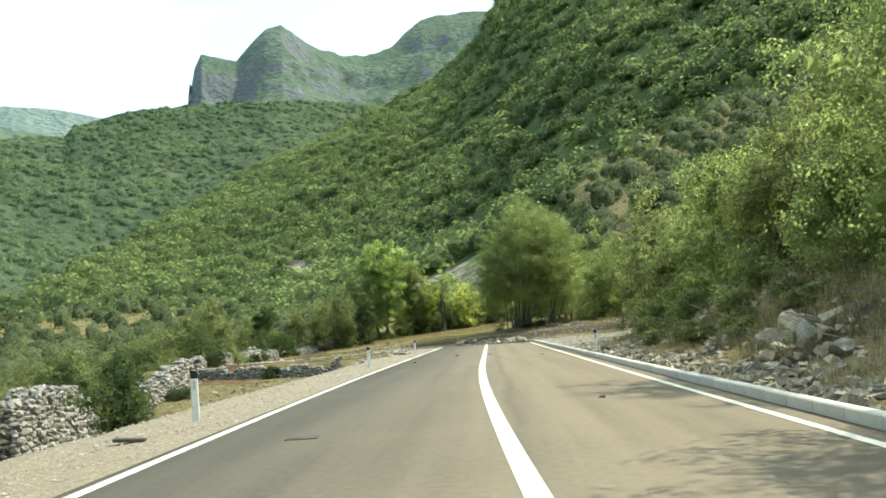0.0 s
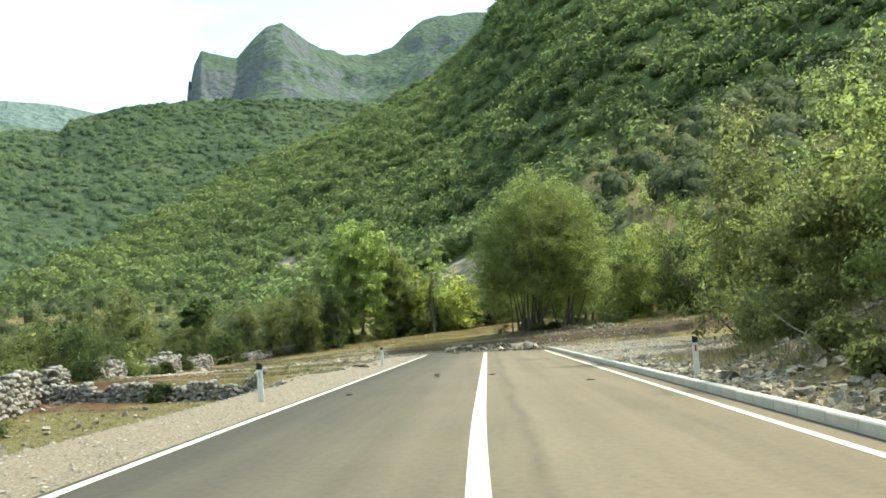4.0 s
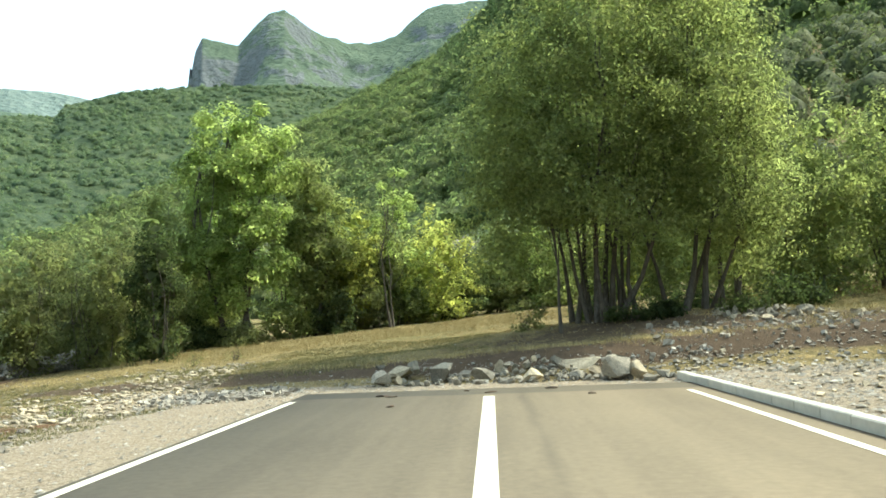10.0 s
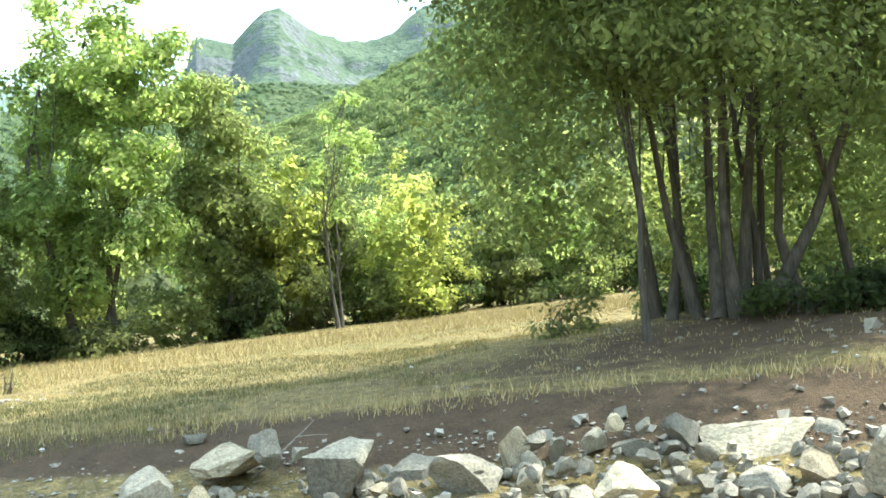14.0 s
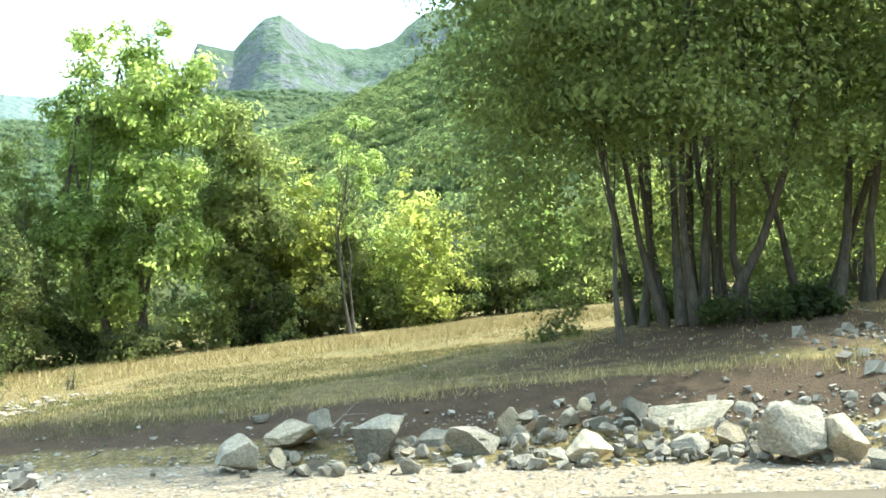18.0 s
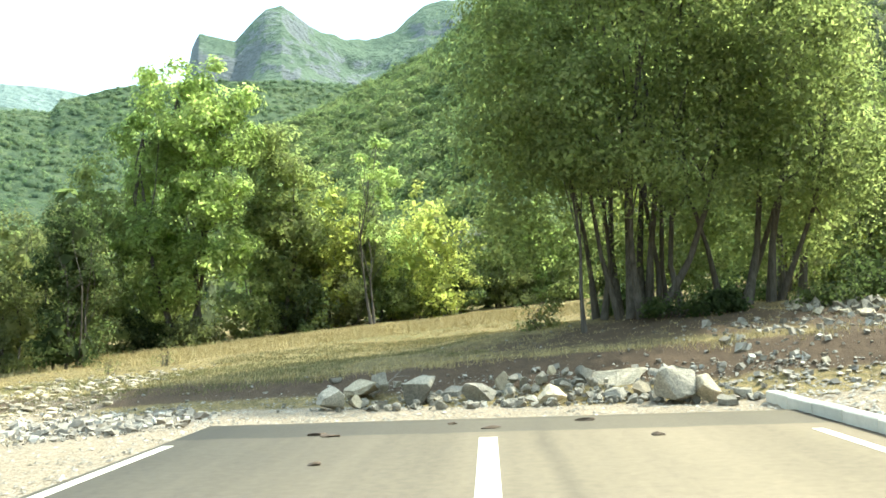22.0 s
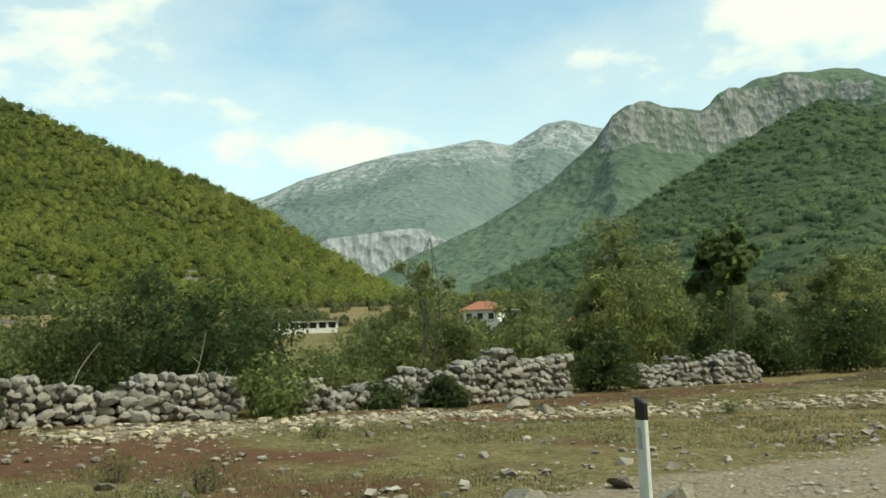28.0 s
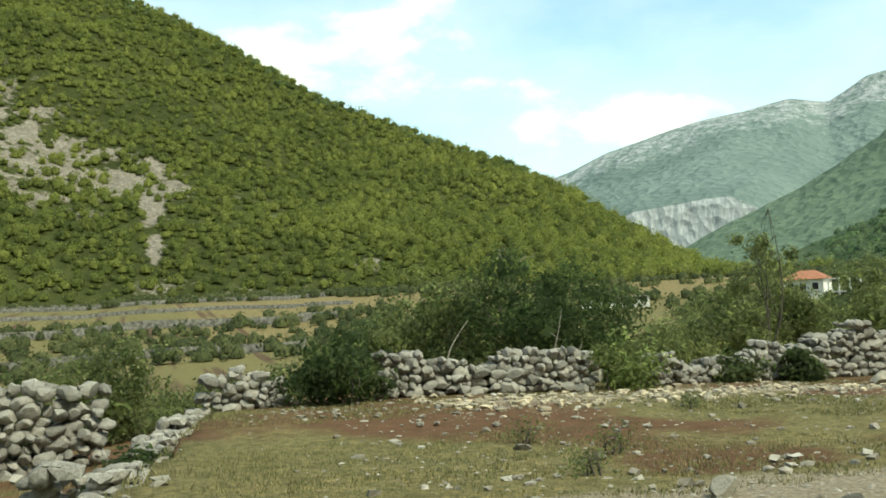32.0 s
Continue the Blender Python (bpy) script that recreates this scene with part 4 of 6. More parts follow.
# ---- trees ----
def tube(V, F, pts, radii, sides=6):
    """Adds a tapering tube along points to the lists."""
    base = len(V)
    n = len(pts)
    for i in range(n):
        d = (pts[min(i + 1, n - 1)] - pts[max(i - 1, 0)])
        d = d / max(np.linalg.norm(d), 1e-6)
        ref = np.array([1.0, 0, 0]) if abs(d[0]) < 0.8 else np.array([0, 1.0, 0])
        e = np.cross(d, ref)
        e /= np.linalg.norm(e)
        f = np.cross(d, e)
        for k in range(sides):
            a = 2 * math.pi * k / sides
            V.append(pts[i] + (e * math.cos(a) + f * math.sin(a)) * radii[i])
    for i in range(n - 1):
        for k in range(sides):
            k2 = (k + 1) % sides
            F.append((base + i * sides + k, base + i * sides + k2, base + (i + 1) * sides + k2, base + (i + 1) * sides + k))


def limb_path(a, b, rng, bend=0.12, n=5):
    t = np.linspace(0, 1, n)[:, None]
    p = a + (b - a) * t
    L = np.linalg.norm(b - a)
    off = rng.normal(0, bend * L, 3) * np.array([1, 1, 0.4])
    wob = rng.normal(0, 0.008 * L, (n, 3))
    wob[0] = wob[-1] = 0
    return p + off * (np.sin(np.pi * t)) + wob


def tree(name, label, category, x, y, stems, blobs, leaves, leaf, material, seed, radius=0.11, spread=0.30, aspect=0.6, group="", twigs=26, hang=0.0, per=110, inner=0, spray=0.5):
    """stems: (dx, dy, lean_x, lean_y, height). blobs: (dx, dy, z, rx, ry, rz), all from the foot."""
    rng = np.random.default_rng(seed)
    foot = empty(name, x, y, float(ground_z(x, y)) - 0.05, label=label, category=category, group=group)
    B = np.array(blobs, dtype=float)
    vol = B[:, 3] * B[:, 4] * B[:, 5]
    m = max(10, int(leaves / per))
    pick = rng.choice(len(B), m, p=vol ** 0.8 / (vol ** 0.8).sum())
    d = rng.normal(size=(m, 3))
    d /= np.linalg.norm(d, axis=1, keepdims=True)
    rad = rng.uniform(0.3, 1.0, m) ** 0.45 * (1 + 0.16 * np.sin(d[:, 0] * 5 + seed) * np.sin(d[:, 2] * 5 + seed * 2))
    C = B[pick, :3] + d * rad[:, None] * B[pick, 3:]
    C[:, 2] = np.maximum(C[:, 2], 0.12 + 0.1 * rng.random(m))
    # stems and limbs, one mesh a stem
    tops = []
    for (dx, dy, lx, ly, h) in stems:
        V, F = [], []
        a, b = np.array([dx, dy, -0.05]), np.array([dx + lx, dy + ly, h])
        p = limb_path(a, b, rng, 0.07, 7)
        r0 = radius * rng.uniform(0.8, 1.2)
        tube(V, F, p, [r0 * (1.35 if i == 0 else 1 - 0.88 * (i / 6) ** 0.7) for i in range(7)], 7)
        tops.append(p)
        own = C[np.argsort(np.linalg.norm(C[:, :2] - b[:2], axis=1) + rng.uniform(0, 1.5, m))[:max(5, twigs // len(stems))]]
        for c in own:
            q = p[rng.integers(2, 7)]
            tube(V, F, limb_path(q, c, rng, 0.08, 4), [r0 * 0.26, r0 * 0.19, r0 * 0.12, r0 * 0.04], 4)
        obj("trunk", mesh_np("trunk", np.array(V), np.array(F), True), BARK, foot)
    k = np.full(m, leaves // m)
    P = np.repeat(C, k, axis=0)
    D = np.repeat(d, k, axis=0)
    sp = np.repeat(spread * rng.uniform(0.7, 1.3, m), k)[:, None]
    dirs = rng.normal(size=P.shape)
    dirs /= np.linalg.norm(dirs, axis=1, keepdims=True)
    off = dirs * sp * (0.55 + 0.75 * rng.random((len(P), 1))) * 1.25 * np.array([1, 1, 0.75])
    P = P + off
    P[:, 2] -= hang * np.linalg.norm(off[:, :2], axis=1)
    S = leaf * rng.uniform(0.7, 1.3, len(P))
    # larger sprays inside fill the crown
    q = rng.choice(len(B), inner, p=vol / vol.sum()) if inner else np.zeros(0, dtype=int)
    e = rng.normal(size=(inner, 3))
    e /= np.linalg.norm(e, axis=1, keepdims=True)
    P = np.concatenate([P, B[q, :3] + e * rng.uniform(0.25, 0.55, (inner, 1)) * B[q, 3:]])
    D, dirs = np.concatenate([D, e]), np.concatenate([dirs, e])
    S = np.concatenate([S, spray * rng.uniform(0.6, 1.2, inner)])
    P[:, 2] = np.maximum(P[:, 2], 0.04)
    rounded = D * 0.5 + dirs * 0.5 + np.array([0, 0, 0.15]) + rng.normal(0, 0.38, P.shape)
    N = D * 0.35 + dirs * 0.9 + np.array([0, 0, 0.35]) + rng.normal(0, 0.3, P.shape)
    N = np.where(((N * rounded).sum(1) < 0)[:, None], -N, N)
    V, F = quads(P, N, S, aspect, rng)
    obj("crown", soft(mesh_np("crown", V, F), rounded), material, foot)
    return foot


def bush(name, label, x, y, H, W, material, seed, leaves=2600, leaf=0.10, stems=4, sparse=1.0, low=0.0, group="", category="bush", aspect=0.55):
    """A shrub or young tree of several stems, with an uneven crown of height H and width W."""
    rng = np.random.default_rng(seed)
    st = [(rng.normal(0, 0.10 * W), rng.normal(0, 0.10 * W), rng.normal(0, 0.16 * W), rng.normal(0, 0.16 * W), H * rng.uniform(0.5, 0.75)) for _ in range(stems)]
    bl = []
    for k in range(6):
        u = k / 5
        z = H * (0.13 + 0.72 * u)
        w = W * 0.5 * math.sqrt(1 - (max(0.0, u - 0.3) / 0.9) ** 2) * rng.uniform(0.78, 1.02)
        bl.append((rng.normal(0, 0.09 * W), rng.normal(0, 0.09 * W), z, w, w, H * 0.17))
    for k in range(5):
        a = k * 1.257 + rng.uniform(-0.5, 0.5)
        u = rng.uniform(0.1, 0.75)
        bl.append((0.34 * W * math.cos(a), 0.34 * W * math.sin(a), H * (0.1 + 0.75 * u), 0.24 * W, 0.24 * W, 0.13 * H))
    big = H > 1.2
    return tree(name, label, category, x, y, st, bl, int(leaves * sparse), leaf, material, seed, 0.015 + 0.006 * H, 0.13 + 0.04 * W, aspect, group, 18, 0.0, 55, 260 if big else 0, min(0.55, 0.12 * H + 0.05) if big else 0.08)


LEAF_FIG = leaf_mat("leaf_fig", (0.055, 0.080, 0.035), (0.10, 0.14, 0.058), (0.165, 0.21, 0.09))

# the grove at the end of the road
def blob_crown(rng, cx, cy, z0, z1, r, n):
    out = []
    for k in range(n):
        u = (k + 0.5) / n
        a = rng.uniform(0, 6.28)
        w = r * (0.55 + 0.45 * math.sin(math.pi * min(1, 0.25 + 0.75 * u)))
        out.append((cx + 0.42 * r * math.cos(a), cy + 0.42 * r * math.sin(a), z0 + (z1 - z0) * u, w * 0.72, w * 0.72, (z1 - z0) / n * 1.25))
    return out


grove = random.Random(4)
tree("oak_tree", "many-stemmed green oak on a stony mound past the road", "tree", 3.4, 103.8,
     [(-0.8, 0.2, -0.6, -0.4, 7.5), (-0.4, 0.6, 0.3, 0.5, 9.2), (0.3, -0.3, 0.5, -0.8, 7.4), (-0.3, -0.4, -0.7, -0.9, 8.2), (0.5, 0.5, 0.6, 0.2, 8.6), (0.0, 0.1, 0.2, -0.3, 9.4), (0.9, -0.1, 0.7, -0.6, 7.0), (-0.9, 0.8, -0.7, 0.6, 6.4), (-0.5, -0.1, -0.2, -0.6, 8.0), (0.2, 0.3, -0.1, 0.8, 8.4), (0.7, 0.8, 0.5, 0.9, 7.2), (-0.1, -0.6, 0.2, -1.0, 6.0)],
     [(0.2, -0.3, 8.6, 2.7, 2.6, 2.4), (-0.2, 0.0, 6.2, 3.5, 3.2, 2.4), (-0.8, 0.0, 3.9, 3.2, 3.0, 1.8), (0.5, -0.4, 10.3, 1.7, 1.6, 1.3), (-2.5, -0.6, 5.4, 1.8, 1.8, 1.8), (-2.8, 0.2, 2.9, 1.5, 1.6, 1.5), (-1.7, -0.4, 8.2, 1.7, 1.8, 1.7),
      (0.2, -2.4, 6.8, 1.9, 1.5, 1.8), (-1.0, -2.4, 4.1, 1.8, 1.4, 1.5), (0.0, 2.6, 2.6, 2.2, 1.6, 1.8), (1.2, -2.2, 9.0, 1.5, 1.4, 1.3), (1.0, -1.9, 3.2, 1.5, 1.1, 0.9), (2.0, -1.6, 5.0, 1.4, 1.2, 1.2), (-0.4, -2.3, 2.7, 1.3, 0.9, 0.7), (-2.4, -1.6, 5.2, 1.6, 1.3, 1.4), (-1.9, -1.9, 3.7, 1.4, 1.1, 0.9), (-2.6, -1.0, 7.0, 1.3, 1.3, 1.3), (0.8, 1.7, 1.7, 2.0, 1.0, 1.2), (-2.3, 0.6, 1.9, 1.2, 1.2, 0.9)],
     86000, 0.11, LEAF_OAK, 31, 0.085, 0.40, 0.5, "trees of the grove", 60, 0.18, 110, 700, 0.28)
tree("oak_tree", "many-stemmed green oak on a stony mound past the road", "tree", 5.7, 104.4,
     [(-0.4, 0.1, -0.5, -0.5, 8.6), (0.2, 0.6, 0.5, 0.5, 8.8), (0.6, -0.2, 1.1, -0.6, 7.6), (0.0, -0.5, 0.3, -0.9, 8.2), (0.9, 0.3, 1.2, 0.3, 7.2)],
     [(0.0, -0.3, 8.3, 2.5, 2.6, 2.3), (0.2, 0.0, 5.9, 3.0, 3.0, 2.2), (0.8, 0.0, 3.7, 2.6, 2.6, 1.7), (-0.6, -0.2, 10.3, 1.6, 1.6, 1.2), (2.0, -0.2, 6.7, 1.4, 1.8, 1.9), (2.3, 0.0, 3.8, 1.3, 1.6, 1.7), (0.4, -2.4, 5.8, 1.9, 1.5, 1.8), (1.4, 2.2, 2.8, 1.8, 1.5, 1.8), (1.4, -1.0, 8.7, 1.4, 1.5, 1.5), (0.6, -1.9, 3.2, 1.5, 1.0, 0.9), (2.2, -1.6, 3.0, 1.3, 1.1, 1.0), (-0.6, -1.9, 4.4, 1.3, 1.1, 1.1), (0.4, 1.7, 1.7, 2.0, 1.0, 1.2), (2.3, 0.5, 2.0, 1.2, 1.2, 0.9)],
     64000, 0.115, LEAF_OAK, 32, 0.085, 0.40, 0.5, "trees of the grove", 50, 0.18, 110, 600, 0.28)
tree("oak_tree", "two-stemmed oak at the edge of a grove", "tree", 7.9, 107.8, [(-0.25, 0, -0.3, 0, 7.5), (0.25, 0.1, 0.5, 0.2, 8.0)],
     blob_crown(grove, 0.2, 0, 2.6, 8.8, 2.6, 6), 14000, 0.14, LEAF_OAK, 33, 0.11, 0.3, 0.5, "trees of the grove", 34, 0.3)
tree("oak_tree", "slim stooping young oak beside the grove", "tree", 2.0, 102.4, [(0, 0, -0.35, -0.1, 5.2)],
     [(-0.5, -0.2, 4.4, 1.1, 1.1, 0.8), (-0.4, 0, 5.6, 1.2, 1.2, 0.9), (0.2, 0, 3.6, 0.8, 0.8, 0.4)], 3600, 0.12, LEAF_OAK, 34, 0.055, 0.25, 0.5, "trees of the grove", 16, 0.3)
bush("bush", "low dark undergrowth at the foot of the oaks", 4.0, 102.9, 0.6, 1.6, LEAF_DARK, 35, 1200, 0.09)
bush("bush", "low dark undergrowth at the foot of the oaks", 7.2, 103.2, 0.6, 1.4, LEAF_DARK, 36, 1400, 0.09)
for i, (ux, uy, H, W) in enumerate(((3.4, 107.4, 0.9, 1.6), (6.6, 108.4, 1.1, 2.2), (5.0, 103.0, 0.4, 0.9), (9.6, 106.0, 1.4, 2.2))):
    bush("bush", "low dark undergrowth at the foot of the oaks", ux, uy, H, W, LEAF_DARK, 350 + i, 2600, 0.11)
for i, (ux, uy, H, W) in enumerate(((-12.6, 117.0, 1.5, 2.4), (-10.6, 116.6, 1.0, 2.0), (-8.8, 118.2, 2.2, 2.6), (-7.2, 119.6, 2.0, 2.4), (-5.8, 121.2, 2.4, 2.8), (-4.0, 122.6, 2.2, 2.6), (-1.2, 124.2, 2.0, 2.8), (1.2, 125.4, 2.2, 2.8), (3.6, 126.4, 2.2, 3.0),
                                     (6.0, 127.8, 2.6, 3.2), (9.2, 128.2, 2.6, 3.2), (12.4, 125.6, 2.6, 3.4), (15.6, 120.0, 2.8, 3.4), (17.6, 113.0, 2.6, 3.4), (18.6, 105.6, 2.4, 3.2), (-14.8, 115.6, 1.8, 2.6), (-16.8, 112.4, 1.6, 2.4))):
    bush("bush", "dark undergrowth below the trees at the meadow's edge", ux, uy, H, W, (LEAF_DARK, LEAF_SCRUB, LEAF_OAK)[i % 3], 370 + i, 3600, 0.13, 3, 1.0, 0.0, "undergrowth at the meadow's edge")
bush("bush", "small leafy shoot in the dry grass", 1.2, 104.6, 0.8, 1.3, LEAF_SCRUB, 37, 700, 0.09)

# the tree line behind the meadow
tree("ash_tree", "tall bright green ash with drooping leaf tufts", "tree", -10.9, 117.2, [(0, 0, -0.3, 0.1, 9.2), (0.5, 0.3, 0.9, 0.2, 8.4), (-0.3, -0.2, -1.1, -0.3, 7.6)],
     [(-0.6, -0.3, 9.6, 1.2, 1.2, 1.1), (1.0, 0.2, 9.2, 1.3, 1.2, 1.2), (-1.3, 0, 7.8, 1.3, 1.3, 1.2), (0.6, -0.6, 7.6, 1.6, 1.4, 1.2), (1.8, 0.3, 7.6, 1.0, 1.1, 0.9), (-0.6, 0.2, 5.9, 1.7, 1.6, 1.0), (1.0, -0.5, 5.4, 1.6, 1.4, 1.0),
      (-1.2, -0.5, 4.2, 1.3, 1.2, 1.0), (0.8, -0.2, 3.6, 1.4, 1.2, 1.0), (-0.2, -0.4, 2.4, 1.2, 1.1, 0.7)], 34000, 0.20, LEAF_ASH, 41, 0.13, 0.40, 0.42, "", 40, 0.35, 190, 300, 0.3)
tree("oak_tree", "dense dark green oak beside an ash", "tree", -8.2, 119.2, [(0, 0, 0.3, 0.2, 7.0), (0.3, 0.2, 0.6, 0, 6.2)],
     [(0.2, 0, 7.4, 1.1, 1.1, 1.0), (0.5, -0.2, 6.0, 1.5, 1.4, 1.2), (-0.2, 0, 4.6, 1.5, 1.4, 1.2), (0.9, 0, 4.0, 1.2, 1.2, 1.0), (0.3, -0.3, 2.8, 1.4, 1.3, 0.9)], 15000, 0.16, LEAF_OAK, 42, 0.12, 0.34, 0.5, "", 30, 0.2, 70, 400, 0.5)
LINE = ((-6.6, 121.0, 6.2, 2.8, 0), (-7.6, 120.4, 4.6, 2.6, 1), (-5.3, 122.8, 6.0, 2.6, 1), (-2.4, 123.4, 5.7, 4.4, 0), (0.3, 126.0, 4.9, 3.0, 1), (2.4, 127.0, 5.3, 3.2, 2),
        (4.8, 128.5, 5.6, 3.6, 1), (7.5, 130.5, 6.2, 4.2, 0), (11.0, 129.0, 6.8, 4.4, 1), (14.2, 124.0, 8.6, 5.0, 0), (17.5, 118.0, 8.6, 5.2, 1), (15.4, 107.5, 6.8, 5.4, 3), (20.0, 110.0, 8.5, 5.6, 3),
        (24.0, 103.0, 9.0, 6.0, 2), (-3.6, 126.5, 4.6, 3.0, 2), (-9.5, 124.0, 6.0, 3.5, 2), (-12.8, 120.0, 5.5, 3.4, 1), (12.5, 114.5, 2.2, 2.6, 0), (11.6, 111.0, 7.4, 4.8, 1), (9.6, 114.6, 6.4, 4.4, 1), (15.2, 113.0, 7.0, 4.6, 1), (-14.0, 116.4, 7.2, 3.6, 1), (-15.8, 117.4, 5.6, 3.2, 4))
KINDS = ((LEAF_YELLOW, "yellow-green hazel turning colour at the meadow's edge"), (LEAF_OAK, "leafy green young oak at the meadow's edge"),
         (LEAF_ASH, "fresh green young ash at the meadow's edge"), (LEAF_DARK, "oak at the meadow's edge, its leaves coloured dark as in shade"), (LEAF_SCRUB, "olive-brown oak at the meadow's edge"))
for i, (tx, ty, H, W, k) in enumerate(LINE):
    bush("young_tree", KINDS[k][1], tx, ty, H, W, KINDS[k][0], 60 + i, 10000 if H < 7 else 13000, 0.15, 5, 1.0, 0.02, "trees behind the meadow", "tree")
tree("young_tree", "slender bright green sapling before the tree line", "tree", -4.5, 120.0, [(0, 0, 0.4, 0.1, 7.2), (0.1, 0.1, -0.3, 0, 5.5)],
     [(0.3, 0, 6.9, 0.7, 0.7, 0.8), (0.5, 0, 5.8, 0.9, 0.9, 0.8), (0.1, 0, 4.7, 0.9, 0.9, 0.7), (0.5, 0, 3.5, 0.8, 0.8, 0.6)], 2600, 0.14, LEAF_ASH, 81, 0.06, 0.24, 0.45, "trees behind the meadow", 22, 0.3)

# trees on the right of the road
SLOPE_TREES = ((9.6, 68.4, 9.0, 4.8, 3), (12.8, 77.3, 7.6, 5.6, 1), (15.5, 72.5, 8.0, 5.4, 3), (15.0, 84.0, 7.0, 5.0, 1), (11.3, 63.0, 8.2, 5.6, 1), (13.6, 58.0, 8.4, 5.6, 0), (15.6, 51.5, 8.0, 5.6, 1), (12.6, 46.0, 6.6, 4.6, 3),
               (14.2, 40.0, 8.0, 5.8, 1), (10.2, 35.8, 9.2, 6.2, 1), (14.6, 29.5, 8.2, 5.6, 3), (17.5, 23.0, 8.2, 6.0, 1), (13.8, 68.0, 6.4, 4.4, 3))
BANK_TREES = ((19.0, 63.0, 9.5, 6.0, 1), (21.0, 46.0, 9.5, 6.0, 1), (20.0, 33.0, 9.0, 6.0, 1), (20.0, 78.0, 8.5, 6.0, 3), (20.5, 91.0, 7.5, 5.5, 1), (9.6, 59.0, 4.6, 3.6, 3), (10.2, 54.5, 6.0, 4.4, 1), (10.8, 49.8, 5.6, 4.2, 3),
              (10.4, 42.0, 4.6, 3.6, 1), (10.6, 31.5, 6.6, 4.6, 1), (9.8, 25.8, 7.6, 5.4, 3), (9.2, 63.5, 3.6, 3.0, 3))
for i, (tx, ty, H, W, k) in enumerate(SLOPE_TREES + BANK_TREES):
    bush("oak_tree", "leafy olive-green oak scrub on the slope beside the kerb" if k else "yellowing oak scrub on the slope beside the kerb", tx, ty, H, W, KINDS[4 if k == 3 else k][0], 90 + i, 13000 if tx < 17 else 4500, 0.13 if tx < 17 else 0.27, 5, 1.0, 0.03, "trees on the slope", "tree")
for i, (ux, uy, H, W) in enumerate(((7.6, 57.5, 1.6, 2.0), (8.2, 53.0, 1.8, 2.2), (7.4, 49.4, 1.2, 1.6), (8.6, 45.6, 1.8, 2.2), (9.4, 39.0, 1.6, 2.2), (8.8, 33.6, 1.8, 2.2), (7.6, 30.0, 1.0, 1.5), (8.6, 28.0, 1.9, 2.4), (8.0, 61.5, 1.4, 1.8), (6.4, 43.2, 0.4, 1.0), (7.2, 41.4, 0.45, 1.1), (6.6, 46.2, 0.4, 1.0), (7.6, 43.8, 0.5, 1.2), (6.8, 39.4, 0.35, 0.8), (8.2, 40.6, 0.5, 1.1), (6.3, 49.6, 0.5, 1.2), (6.4, 51.4, 0.5, 1.2), (7.9, 38.2, 0.4, 1.0))):
    bush("bush", "low olive scrub growing on the stony bank", ux, uy, H, W, (LEAF_SCRUB, LEAF_OAK)[i % 2 if i < 9 else 0], 410 + i, 3000, 0.10, 4, 1.0, 0.0, "scrub on the bank")
tree("young_tree", "slender airy young tree leaning far out over the gravel", "tree", 11.6, 78.0, [(0, 0, -3.9, -0.1, 7.4)],
     [(-4.1, -0.1, 7.5, 0.55, 0.55, 0.6), (-4.4, 0.1, 6.4, 0.8, 0.7, 0.6), (-3.2, -0.2, 6.1, 0.8, 0.8, 0.6), (-3.6, 0.1, 5.1, 0.9, 0.8, 0.5), (-2.4, 0, 4.5, 0.9, 0.8, 0.5), (-1.6, 0.2, 3.4, 0.8, 0.8, 0.5)], 3600, 0.11, LEAF_OAK, 116, 0.05, 0.26, 0.5, "trees on the slope", 30, 0.3)
tree("young_tree", "slender airy young tree leaning towards the road", "tree", 15.0, 99.0, [(0, 0, -0.9, -0.4, 7.0), (0.3, 0.1, 0.5, 0.2, 6.0)],
     [(-1.3, -0.6, 7.2, 1.0, 1.0, 1.0), (-0.8, -0.2, 5.8, 1.4, 1.3, 0.9), (0.6, 0.2, 5.2, 1.3, 1.2, 1.0), (-0.2, 0, 4.0, 1.5, 1.4, 0.9), (0.4, 0, 2.6, 1.3, 1.2, 0.8)], 4200, 0.13, LEAF_ASH, 115, 0.07, 0.26, 0.5, "trees on the slope", 30, 0.3)

# scrub along the stone walls on the left
WALL_SCRUB = ((-23.5, 96.8, 6, 3.4, 0), (-21.9, 94.0, 3.8, 2.4, 0), (-26.0, 101.3, 5.6, 3.6, 0), (-20.1, 100.3, 2.2, 3, 1), (-18.6, 102.6, 2.6, 3, 1), (-18.2, 107.4, 4.8, 2.6, 0), (-16.2, 108.8, 4.8, 2.4, 0), (-14.2, 110.6, 4.8, 2.8, 0), (-11.9, 109.6, 5.6, 2.3, 1), (-13.6, 113.6, 5, 3.4, 0), (-17.0, 114.0, 5, 3.6, 0), (-21.0, 106.0, 4.6, 3.6, 0), (-20.4, 80.0, 3.1, 5.2, 1), (-21.0, 83.2, 1.5, 3.2, 0), (-22.2, 86.4, 1.9, 2.8, 0), (-24.0, 84.2, 1.7, 3.4, 0), (-26.5, 88.6, 3.0, 3.8, 0), (-23.8, 87.8, 2.6, 3.2, 0), (-27.5, 91.5, 4.0, 4.4, 0), (-25.2, 93.6, 3.6, 3.6, 0), (-21.0, 90.4, 2.1, 2.6, 0), (-20.8, 78.0, 2.6, 3.8, 0), (-23.4, 80.6, 2.8, 4.0, 0))
